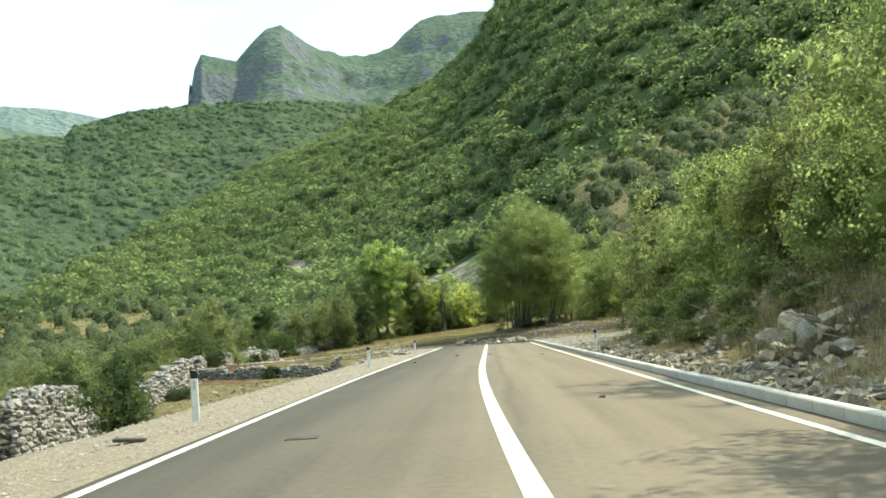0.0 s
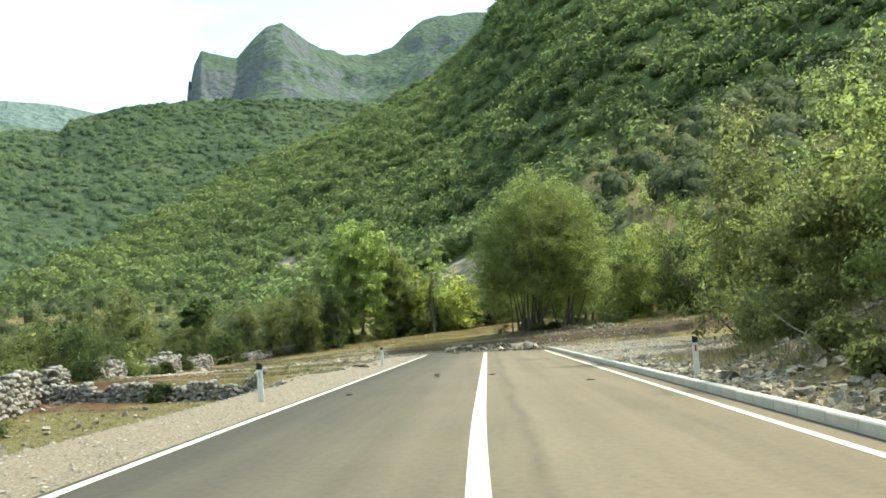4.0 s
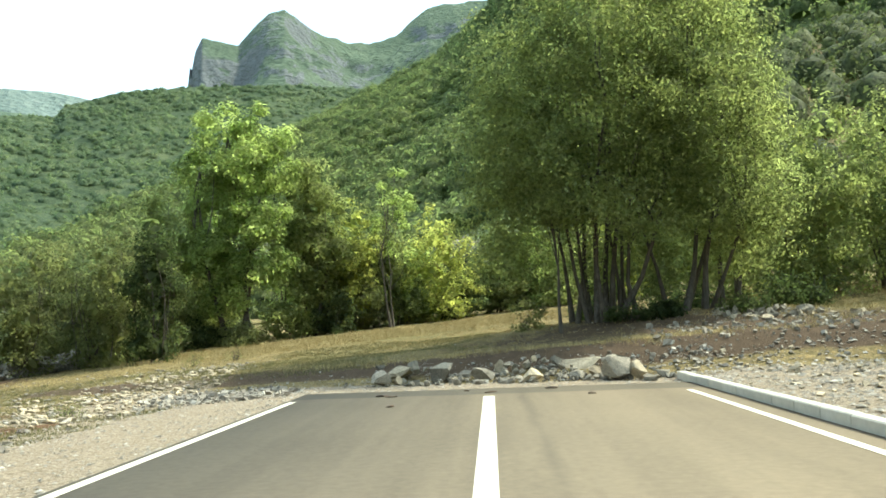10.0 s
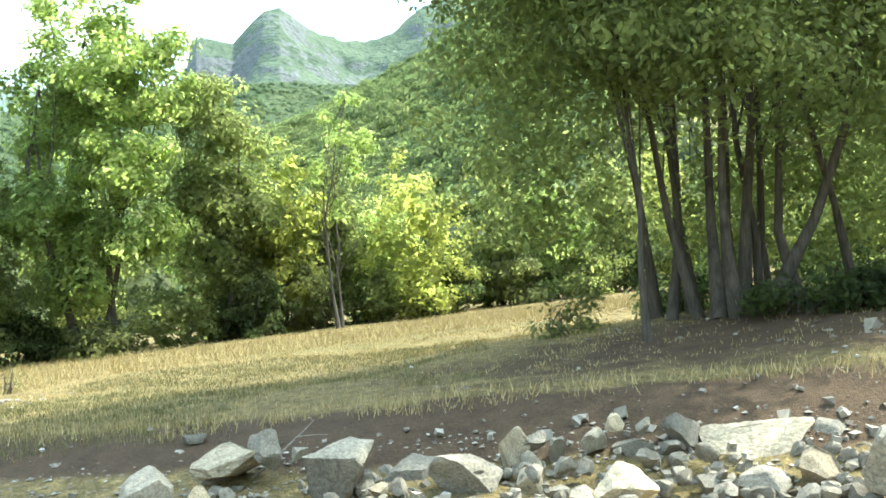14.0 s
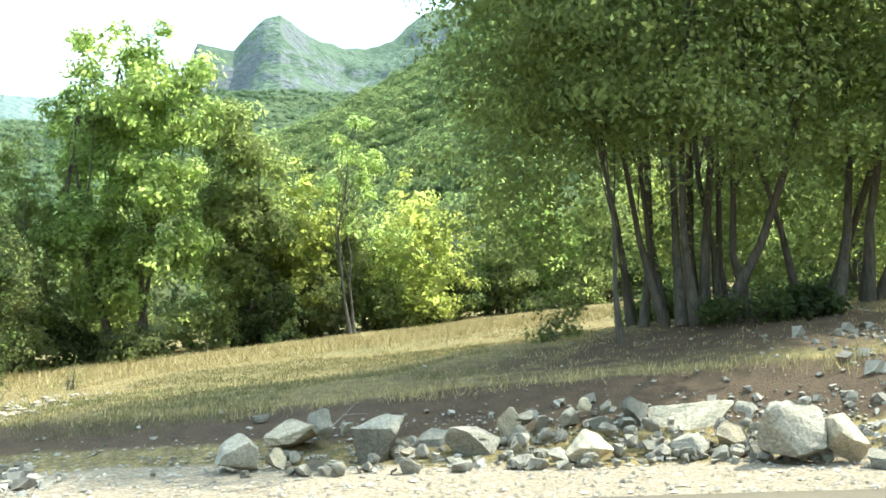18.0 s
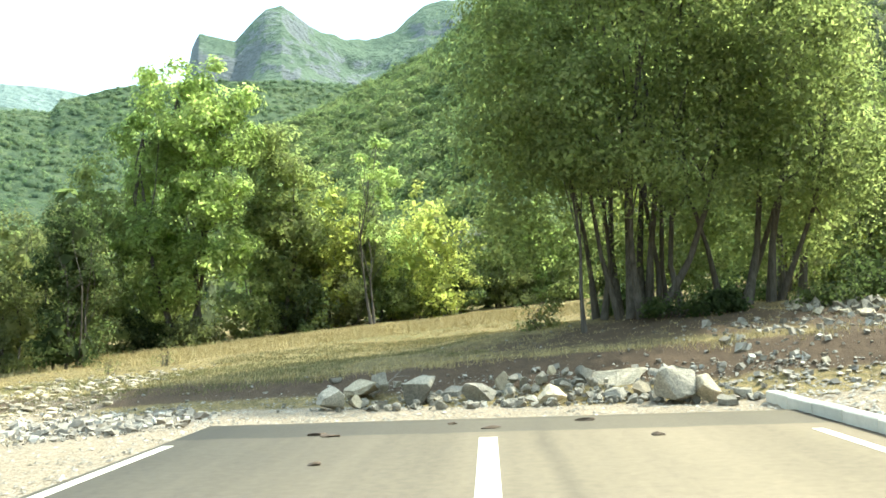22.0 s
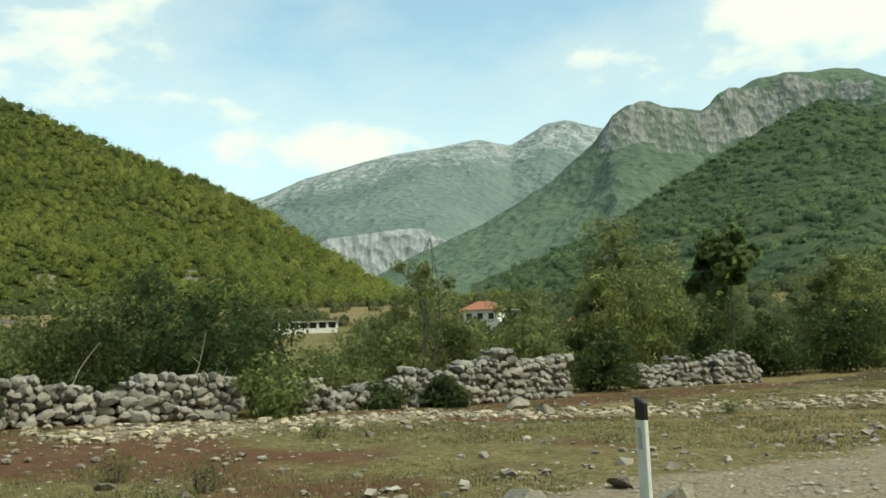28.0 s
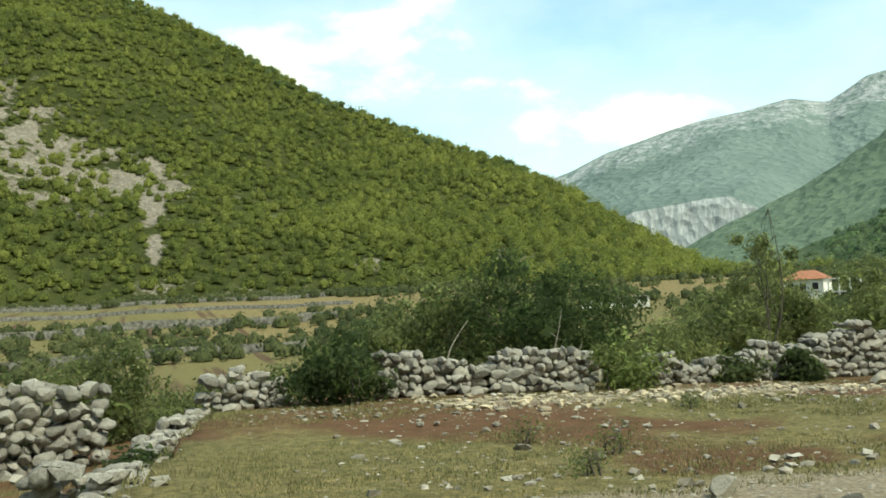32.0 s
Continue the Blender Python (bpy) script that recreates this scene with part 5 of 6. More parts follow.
FIELD_SCRUB = ((-16.9, 74.9, 1.45, 1.9, 1), (-17.3, 80.65, 1.1, 1.5, 2), (-17.1, 83.3, 0.6, 1.1, 1), (-16.8, 84.65, 0.7, 0.9, 1), (-18.0, 90.6, 1.7, 1.8, 1), (-12.6, 71.3, 0.75, 1.0, 1), (-20.2, 75.3, 1.2, 2.8, 0), (-21.7, 70.8, 2.4, 3.4, 0), (-20.1, 67.9, 2.6, 3.4, 1), (-21.2, 62.9, 3, 3.6, 0), (-19.5, 58.9, 2.8, 3, 1), (-21.7, 54.2, 4.2, 4, 0), (-19.6, 49.7, 4.6, 4, 0), (-11.9, 46.0, 3.2, 2.2, 1), (-19.5, 43.4, 4.4, 4, 0), (-18.0, 38.4, 4.4, 4, 2), (-15.5, 56.7, 2.3, 2, 1))
VALLEY_SCRUB = ((-15.7, 63.9, 0.75, 1.4, 1), (-25.1, 90.8, 3, 3, 0), (-25.6, 81.3, 2, 3.8, 2), (-26.7, 73.8, 1.4, 3.2, 0), (-25.7, 65.9, 1.6, 3.2, 0), (-24.5, 113.0, 5, 4, 0), (-27.9, 106.8, 5.2, 4, 1), (-23.7, 69.3, 1, 2.7, 1), (-25.2, 72.3, 1.2, 2.9, 0), (-23.1, 77.8, 1.9, 3.2, 1), (-27.7, 78.3, 2.4, 3.8, 1), (-29.7, 69.8, 1.4, 3.4, 0), (-31.7, 74.8, 1.5, 3.4, 1), (-32.6, 82.9, 2.6, 4, 0), (-29.6, 86.3, 2.2, 3.6, 1))
SK = ((LEAF_SCRUB, "olive-brown scrub bush behind the dry stone wall"), (LEAF_DARK, "dense dark green bush growing by the stone wall"), (LEAF_OAK, "fresh green bush behind the dry stone wall"))
for i, (tx, ty, H, W, k) in enumerate(WALL_SCRUB + FIELD_SCRUB + VALLEY_SCRUB):
    bush("bush", SK[k][1], tx, ty, H, W, SK[k][0], 130 + i, max(2200, min(13000, int(800 * W * H))), 0.105, 5, 1.0, 0.0, "bushes along the walls")
tree("fig_tree", "small fig tree with a bare stem and big dark leaves", "tree", -18.6, 96.2, [(0, 0, 0.15, 0.1, 3.6)],
     [(0.1, 0, 4.0, 0.95, 0.95, 0.75), (-0.55, 0.2, 3.4, 0.75, 0.75, 0.6), (0.65, -0.2, 3.5, 0.75, 0.75, 0.6), (0.1, 0, 3.1, 0.85, 0.85, 0.4)], 2800, 0.22, LEAF_FIG, 180, 0.05, 0.24, 0.75, "", 14, 0.4)
tree("young_tree", "thin half-bare sapling behind the wall", "tree", -22.7, 88.0, [(0, 0, 0.2, 0.3, 4.6), (0.2, 0, -0.5, 0.1, 3.6), (-0.1, 0.1, 0.6, -0.2, 3.2)],
     [(0.2, 0.2, 4.4, 0.7, 0.7, 0.5), (0.3, 0, 3.4, 1.0, 1.0, 0.6), (-0.4, 0, 2.6, 1.0, 1.0, 0.6)], 1800, 0.12, LEAF_SCRUB, 181, 0.045, 0.24, 0.5, "", 30)


def thicket(name, label, material, pts, r_lo, r_hi, k, size, seed):
    """Trees too far off to tell apart, standing on the ground."""
    rng = np.random.default_rng(seed)
    P = np.array(pts)
    P = np.column_stack([P, ground_z(P[:, 0], P[:, 1])])
    V, F, N = crowns(P, rng.uniform(r_lo, r_hi, len(P)), k, size, rng, 1.05)
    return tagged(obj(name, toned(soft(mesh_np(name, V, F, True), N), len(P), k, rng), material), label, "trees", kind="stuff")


def ring(n, a0, a1, r0, r1, seed, cy=73):
    rng = np.random.default_rng(seed)
    a, r = np.radians(rng.uniform(a0, a1, n)), np.sqrt(rng.uniform(r0 ** 2, r1 ** 2, n))
    return np.stack([-r * np.sin(a), cy + r * np.cos(a)], 1)


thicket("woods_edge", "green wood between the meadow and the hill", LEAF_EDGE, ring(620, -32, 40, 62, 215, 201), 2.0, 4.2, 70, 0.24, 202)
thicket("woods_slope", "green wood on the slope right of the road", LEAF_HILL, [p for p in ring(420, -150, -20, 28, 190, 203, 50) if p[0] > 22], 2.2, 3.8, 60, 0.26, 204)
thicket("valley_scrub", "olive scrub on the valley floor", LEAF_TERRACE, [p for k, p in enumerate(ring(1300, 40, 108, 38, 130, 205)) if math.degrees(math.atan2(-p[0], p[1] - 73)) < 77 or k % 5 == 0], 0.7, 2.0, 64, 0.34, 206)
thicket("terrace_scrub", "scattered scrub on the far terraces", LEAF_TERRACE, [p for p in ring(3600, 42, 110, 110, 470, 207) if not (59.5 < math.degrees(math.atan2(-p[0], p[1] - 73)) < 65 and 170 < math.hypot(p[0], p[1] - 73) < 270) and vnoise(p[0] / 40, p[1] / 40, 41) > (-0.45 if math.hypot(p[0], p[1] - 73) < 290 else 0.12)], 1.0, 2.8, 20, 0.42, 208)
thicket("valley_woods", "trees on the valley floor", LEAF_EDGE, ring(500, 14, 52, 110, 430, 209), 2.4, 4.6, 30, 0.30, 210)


# ---- stones: shapes shared by walls, rocks and gravel ----
def ico(sub):
    bm = bmesh.new()
    bmesh.ops.create_icosphere(bm, subdivisions=sub, radius=0.5)
    V = np.array([v.co[:] for v in bm.verts])
    F = np.array([[v.index for v in f.verts] for f in bm.faces])
    bm.free()
    return V, F


ICO = {s: ico(s) for s in (1, 2, 3, 4)}


def stone_shape(seed, sub=2, cuts=7, lo=0.30, hi=0.44, rough=0.03):
    """A ball cut by planes: few cuts give a cobble, many give a broken block. About 1 m across."""
    rng = np.random.default_rng(seed)
    V, F = ICO[sub]
    V = V.copy()
    V = V * (1 + 0.10 * np.sin(V[:, :1] * 9 + seed) * np.sin(V[:, 1:2] * 8 + seed * 2) * np.sin(V[:, 2:] * 9 + seed * 3))
    for _ in range(cuts):
        n = rng.normal(size=3)
        n /= np.linalg.norm(n)
        over = np.maximum(V @ n - rng.uniform(lo, hi), 0)
        V -= over[:, None] * n
    ph = rng.uniform(0, 6, 6)
    V = V * (1 + rough * 2 * np.sin(V[:, :1] * 7 + ph[0]) * np.sin(V[:, 1:2] * 7 + ph[1]) + rng.normal(0, rough * 0.5, (len(V), 1)))
    V /= (V.max(0) - V.min(0)).mean()
    return V, F


def fractured(seed):
    """A broken rock: flat faces at odd angles, chipped edges, a coarse skin."""
    V, F = stone_shape(seed, 3, 11, 0.13, 0.33, 0.004)
    rng = np.random.default_rng(seed + 7)
    d = V / np.maximum(np.linalg.norm(V, axis=1, keepdims=True), 1e-6)
    n = fbm(d[:, 0] * 4 + d[:, 2] * 3 + seed, d[:, 1] * 4 - d[:, 2] * 2, 4, 3.0, 0.6)
    ledge = np.floor(fbm(d[:, 0] * 2.2 + seed, d[:, 2] * 2.6 + d[:, 1], 2, 5.0) * 4) / 4
    V = V * (1 + 0.08 * n + 0.11 * ledge)[:, None]
    return V / (V.max(0) - V.min(0)).mean(), F


def weathered(seed):
    """A broken rock: broad faces that meet at worn edges, with hollows and a rough skin."""
    V, F = stone_shape(seed, 4, 13, 0.16, 0.37, 0.0)
    d = V / np.maximum(np.linalg.norm(V, axis=1, keepdims=True), 1e-6)
    n = fbm(d[:, 0] * 3.2 + d[:, 2] * 2.4 + seed, d[:, 1] * 3.2 - d[:, 2] * 2.0, 5, 3.0, 0.6)
    V = V * (1 + 0.05 * n)[:, None]
    return V / (V.max(0) - V.min(0)), F


def shape_mesh(name, VF, material, smooth):
    me = mesh_np(name, VF[0], VF[1], smooth)
    if not smooth:
        me.shade_flat()
    else:
        me.set_sharp_from_angle(angle=radians(32))
    me.materials.append(material)
    return me


COBBLES = [stone_shape(300 + i, 2, 7, 0.31, 0.45, 0.03) for i in range(12)]
CHIPS = [stone_shape(340 + i, 1, 6, 0.2, 0.4, 0.04) for i in range(6)]


def shard(seed):
    """A broken stone of twelve faces, from a box with its corners knocked about."""
    rng = np.random.default_rng(seed)
    V = np.array([(x, y, z) for x in (-0.5, 0.5) for y in (-0.5, 0.5) for z in (-0.5, 0.5)]) * rng.uniform(0.55, 1.0, (8, 3)) + rng.normal(0, 0.13, (8, 3))
    F = [(0, 1, 3), (0, 3, 2), (4, 6, 7), (4, 7, 5), (0, 4, 5), (0, 5, 1), (2, 3, 7), (2, 7, 6), (0, 2, 6), (0, 6, 4), (1, 5, 7), (1, 7, 3)]
    return V @ np.array(pose(0, 0, 0, *rng.uniform(-30, 30, 3)).to_3x3()).T, np.array(F)


SHARDS = [shard(360 + i) for i in range(14)]
GRIT = [(np.array([(0.5, 0, 0), (-0.4, 0.35, 0), (-0.3, -0.45, 0), (0.05, 0.08, 0.42), (0.1, 0.4, 0.1)]) * k, np.array([(0, 4, 3), (4, 1, 3), (1, 2, 3), (2, 0, 3)])) for k in (0.9, 1.0, 1.15)]
COBBLE_MESH = [shape_mesh("stone", s, ROCK_WALL, True) for s in COBBLES]
BLOCK_MESH = [shape_mesh("stone", stone_shape(330 + i, 2, 8, 0.22, 0.40, 0.012), ROCK, True) for i in range(10)]


def heap_mesh(name, P, S, shapes, rng, flat=0.7):
    """Many stones in one mesh: places, sizes."""
    n = len(P)
    V, F, base = [], [], 0
    kind = rng.integers(0, len(shapes), n)
    for k in range(len(shapes)):
        i = np.nonzero(kind == k)[0]
        if len(i) == 0:
            continue
        sv, sf = shapes[k]
        a = rng.uniform(0, 6.283, len(i))
        sc = S[i][:, None] * np.stack([rng.uniform(0.8, 1.3, len(i)), rng.uniform(0.7, 1.1, len(i)), flat * rng.uniform(0.7, 1.2, len(i))], 1)
        W = sv[None] * sc[:, None, :]
        c, s = np.cos(a)[:, None], np.sin(a)[:, None]
        W = np.stack([W[:, :, 0] * c - W[:, :, 1] * s, W[:, :, 0] * s + W[:, :, 1] * c, W[:, :, 2]], 2) + P[i][:, None, :]
        V.append(W.reshape(-1, 3))
        F.append((sf[None] + (np.arange(len(i)) * len(sv))[:, None, None] + base).reshape(-1, 3))
        base += len(i) * len(sv)
    me = mesh_np(name, np.concatenate(V), np.concatenate(F))
    me.shade_flat()
    return me


def dry_wall(name, label, p0, p1, h0, h1, seed, thick=0.55, sink=0.0, size=1.0, face=1, pile=0.0):
    """A wall of loose field stones from p0 to p1. face: which side shows (+1 towards the road's right). The stones that show are parts, the core is one mesh."""
    rng = np.random.default_rng(seed)
    p0, p1 = np.array(p0, dtype=float), np.array(p1, dtype=float)
    L = np.linalg.norm(p1 - p0)
    t = (p1 - p0) / L
    nrm = np.array([t[1], -t[0]]) * face
    mid = (p0 + p1) / 2
    wall = empty(name, mid[0], mid[1], float(ground_z(*(mid + nrm * 0.6))) - sink, label=label, category="stone wall", group="dry stone walls")
    core_p, core_s = [], []
    z0 = wall.matrix_basis.translation.z
    count = 0

    def ground(q):
        g = q + nrm * 0.55
        return float(ground_z(g[0], g[1])) - sink
    z = 0.0
    course = 0
    while z < max(h0, h1):
        ch = size * rng.uniform(0.10, 0.17)
        s = rng.uniform(0, 0.15)
        while s < L:
            w = size * rng.choice([rng.uniform(0.09, 0.16), rng.uniform(0.14, 0.24), rng.uniform(0.20, 0.33)])
            u = s / L
            top = h0 + (h1 - h0) * u + 0.16 * math.sin(s * 2.1 + seed) + 0.07 * math.sin(s * 5.3)
            top = top * (1 - pile * (2 * u - 1) ** 2)
            if z < top - 0.03:
                q = p0 + t * (s + w / 2)
                batter = thick * 0.5 * (1 - 0.30 * z / max(top, 0.3))
                front = q + nrm * (batter + rng.uniform(-0.09, 0.07))
                P = Vector((front[0] - mid[0], front[1] - mid[1], ground(q) - z0 + z + ch * 0.5 + size * rng.uniform(-0.045, 0.045)))
                yaw = math.degrees(math.atan2(t[1], t[0])) + rng.uniform(-20, 20)
                sc = Matrix.Diagonal((w * rng.uniform(0.95, 1.15), size * rng.uniform(0.18, 0.30), max(ch * rng.uniform(0.95, 1.25), w * rng.uniform(0.55, 0.8)), 1))
                if count < 300:
                    st = new("stone", COBBLE_MESH[rng.integers(0, 12)])
                    st.parent = wall
                    st.matrix_basis = pose(P.x, P.y, P.z, rng.uniform(-22, 22), rng.uniform(-30, 30), yaw) @ sc
                    count += 1
                else:
                    core_p.append(P[:])
                    core_s.append(w)
                for back in ((-1.0,) if z < top - 0.25 else (-1.0, 0.0)):
                    b = q + nrm * batter * back * rng.uniform(0.7, 1)
                    core_p.append((b[0] - mid[0], b[1] - mid[1], P.z + rng.uniform(-0.03, 0.05)))
                    core_s.append(w)
            s += w * 0.93
        z += ch * 0.92
        course += 1
    me = heap_mesh("stone_core", np.array(core_p), np.array(core_s), CHIPS, rng, 0.62)
    tagged(obj("stone_core", me, ROCK_WALL, wall), kind="stuff")
    return wall


W_LABEL = "tumbled dry stone wall of grey field stones"
dry_wall("dry_stone_wall", W_LABEL, (-17.1, 64.6), (-17.35, 70.8), 1.25, 1.40, 401, 0.55, 0.0, 1.3)
dry_wall("dry_stone_wall", W_LABEL, (-17.5, 71.7), (-17.5, 73.9), 0.40, 0.62, 402, 0.55, 0.0, 1.1)
dry_wall("dry_stone_wall", "dry stone wall of rounded grey stones in the field", (-17.5, 75.6), (-17.5, 80.0), 0.72, 0.70, 403, 0.55, 0.0, 1.12)
dry_wall("dry_stone_wall", W_LABEL, (-17.5, 81.3), (-17.5, 83.9), 0.52, 0.55, 404, 0.55, 0.0, 1.05)
dry_wall("dry_stone_wall", "tall end of a dry stone wall, neatly stacked", (-17.5, 83.9), (-17.6, 88.6), 0.70, 1.12, 405, 0.55, 0.0, 1.08)
dry_wall("dry_stone_wall", "low collapsed stone wall below a fig tree", (-18.0, 91.5), (-18.0, 94.4), 0.62, 0.45, 406, 0.55, 0.0, 1.05)
dry_wall("stone_heap", "heap of pale stones under a fig tree", (-18.0, 94.4), (-18.1, 96.6), 0.85, 0.7, 407, 0.8, 0, 1.0, 1, 0.5)
dry_wall("dry_stone_wall", "low ruined stone wall at the meadow's edge", (-18.0, 105.4), (-15.4, 112.6), 0.55, 0.6, 408, 0.8, 0, 1.0, 1, 0.3)
dry_wall("retaining_wall", "low dark retaining wall of rough stones", (-17.2, 72.25), (-8.4, 70.78), 0.72, 0.62, 409, 0.4, 0.05, 1.0, 1)
dry_wall("stone_heap", "big pile of white field stones beside the road", (-15.4, 45.0), (-16.2, 53.0), 2.3, 2.2, 410, 1.4, 0, 1.25, 1, 0.25)
dry_wall("dry_stone_wall", W_LABEL, (-16.5, 58.6), (-16.6, 65.0), 1.2, 1.0, 411, 0.6, 0, 1.15)

# ---- rocks across the end of the road ----
FRONT_ROCKS = ((-2.34, 97.50, 0.50, 0.37), (-2.01, 97.52, 0.24, 0.21), (-1.63, 97.44, 0.24, 0.13), (-1.08, 97.94, 0.53, 0.56), (-0.78, 97.88, 0.18, 0.15), (-0.57, 98.40, 0.52, 0.31), (-0.08, 98.05, 0.55, 0.35), (0.34, 97.87, 0.25, 0.28), (0.51, 97.68, 0.18, 0.12),
               (0.67, 97.25, 0.20, 0.19), (0.96, 97.35, 0.43, 0.27), (1.59, 97.58, 0.18, 0.18), (1.97, 97.49, 0.33, 0.21), (2.37, 97.65, 0.33, 0.33), (2.48, 97.20, 0.17, 0.14), (2.76, 97.05, 0.61, 0.48), (3.26, 96.98, 0.44, 0.40), (3.42, 96.62, 0.31, 0.13), (3.78, 97.31, 0.34, 0.22))
BACK_ROCKS = ((-2.09, 0.14, 0.58, 0.27), (-1.74, 0.20, 0.31, 0.32), (-1.49, 0.26, 0.16, 0.11), (0.21, 0.11, 0.27, 0.32), (0.41, 0.28, 0.19, 0.16), (0.57, 0.22, 0.16, 0.21), (0.65, 0.04, 0.26, 0.18), (0.86, 0.25, 0.23, 0.19), (1.23, 0.16, 0.39, 0.19), (1.02, 0.38, 0.14, 0.14),
              (1.27, 0.38, 0.14, 0.14), (1.53, 0.31, 0.29, 0.26), (2.03, 0.09, 0.81, 0.47), (1.75, 0.06, 0.32, 0.20), (2.73, 0.24, 0.29, 0.25), (4.17, 0.11, 0.39, 0.21))
for i, (rx, ry, w, h) in enumerate(FRONT_ROCKS + tuple((bx, 98.35, bw, bh) for bx, bz, bw, bh in BACK_ROCKS)):
    big = w > 0.4
    me = shape_mesh("rock", weathered(500 + i), (ROCK, ROCK_SOILED, ROCK)[i % 3], True)
    ob = tagged(new("rock", me), "large weathered pale limestone rock at the road's end" if big else "weathered limestone rock in the row at the road's end", "rock", "rocks across the road's end")
    z = 0.0 if i < len(FRONT_ROCKS) else BACK_ROCKS[i - len(FRONT_ROCKS)][1]
    ob.matrix_basis = pose(rx, ry, z + h * 0.37, (i * 37) % 17 - 8, (i * 53) % 19 - 9, (i * 71) % 360 if not big else (i * 23) % 40 - 20) @ Matrix.Diagonal((w * 1.06, w * 0.85, h * 1.1, 1))
ob = tagged(new("rock", shape_mesh("rock", stone_shape(560, 2, 9), ROCK, False)), "small white stone on the edge of the grass", "rock", "rocks across the road's end")
ob.matrix_basis = pose(-2.64, 99.4, float(ground_z(-2.64, 99.4)) + 0.04) @ Matrix.Diagonal((0.24, 0.18, 0.12, 1))

# ---- kerb, one block a metre ----
kerb = empty("kerb", 4.1, 50, 0, label="pale concrete kerb along the road's right edge", kind="structure")
kb = box_bm((-0.09, -0.497, -0.15), (0.09, 0.497, 0.15), 0.018)
kerb_me = bpy.data.meshes.new("kerb_stone")
kb.to_mesh(kerb_me)
kb.free()
kerb_me.materials.append(CONCRETE)
rk = random.Random(12)
for i in range(92):
    y = 96.3 - i
    ob = new("kerb_stone", kerb_me)
    ob.parent = kerb
    dx = 0.2 * float(road_x(np.array(y - 0.5)) - road_x(np.array(y + 0.5)))
    ob.matrix_basis = pose(KERB_X + 0.09 + 0.2 * float(road_x(np.array(y))) - 4.1 + rk.uniform(-0.004, 0.004), y - 50, rk.uniform(-0.006, 0.004), 0, rk.uniform(-0.8, 0.8), math.degrees(math.atan(dx)))

# ---- delineator posts ----
WHITE_PLASTIC = plain_mat("white_plastic", (0.66, 0.67, 0.62), 0.5, 6, 0.12)
BLACK_PLASTIC = plain_mat("black_plastic", (0.018, 0.018, 0.018), 0.5, 6, 0.2)
REFLECT = plain_mat("grey_reflector", (0.42, 0.44, 0.44), 0.3, 30, 0.1)
REFLECT_RED = plain_mat("red_reflector", (0.45, 0.035, 0.03), 0.3, 30, 0.1)


def post(x, y, h, lean_x, lean_y, red, turn):
    p = empty("marker_post", x, y, float(ground_z(x, y)) - 0.02, label="white plastic marker post with a black cap beside the road", category="marker post", group="marker posts")
    p.matrix_basis = pose(x, y, float(ground_z(x, y)) - 0.02, lean_x, lean_y, turn)
    bm = box_bm((-0.058, -0.018, 0), (0.058, 0.018, h - 0.15), 0.008)
    for v in bm.verts:
        v.co.x *= 1 + 0.15 * (1 - v.co.z / h)
    part("body", bm, WHITE_PLASTIC, p)
    bm = box_bm((-0.060, -0.021, h - 0.152), (0.060, 0.021, h), 0.008)
    for v in bm.verts:
        if v.co.z > h - 0.05:
            v.co.z -= 0.03 * (v.co.x + 0.049) / 0.098
    part("cap", bm, BLACK_PLASTIC, p, "black plastic cap")
    part("reflector", box_bm((-0.020, -0.028, h - 0.34), (0.020, -0.0185, h - 0.20), 0.002), REFLECT_RED if red else REFLECT, p, "small reflector plate")
    return p


post(-4.74, 31.5, 0.88, 0, -1, False, 0)
post(-4.72, 55.0, 0.86, 0, -2, False, 4)
post(-4.55, 77.37, 0.86, 0, -2.0, False, -20)
post(4.72, 55.9, 0.88, 0, 0, True, 0)

# ---- house and shed across the valley ----
ROOF_TILE = plain_mat("roof_tile", (0.33, 0.14, 0.082), 0.8, 3, 0.35)
PLASTER = plain_mat("white_plaster", (0.74, 0.72, 0.67), 0.85, 2, 0.12)
OLD_CONCRETE = plain_mat("old_concrete", (0.34, 0.33, 0.30), 0.9, 1.5, 0.3)
DARK_GLASS = plain_mat("dark_opening", (0.03, 0.03, 0.033), 0.25, 2, 0.2)


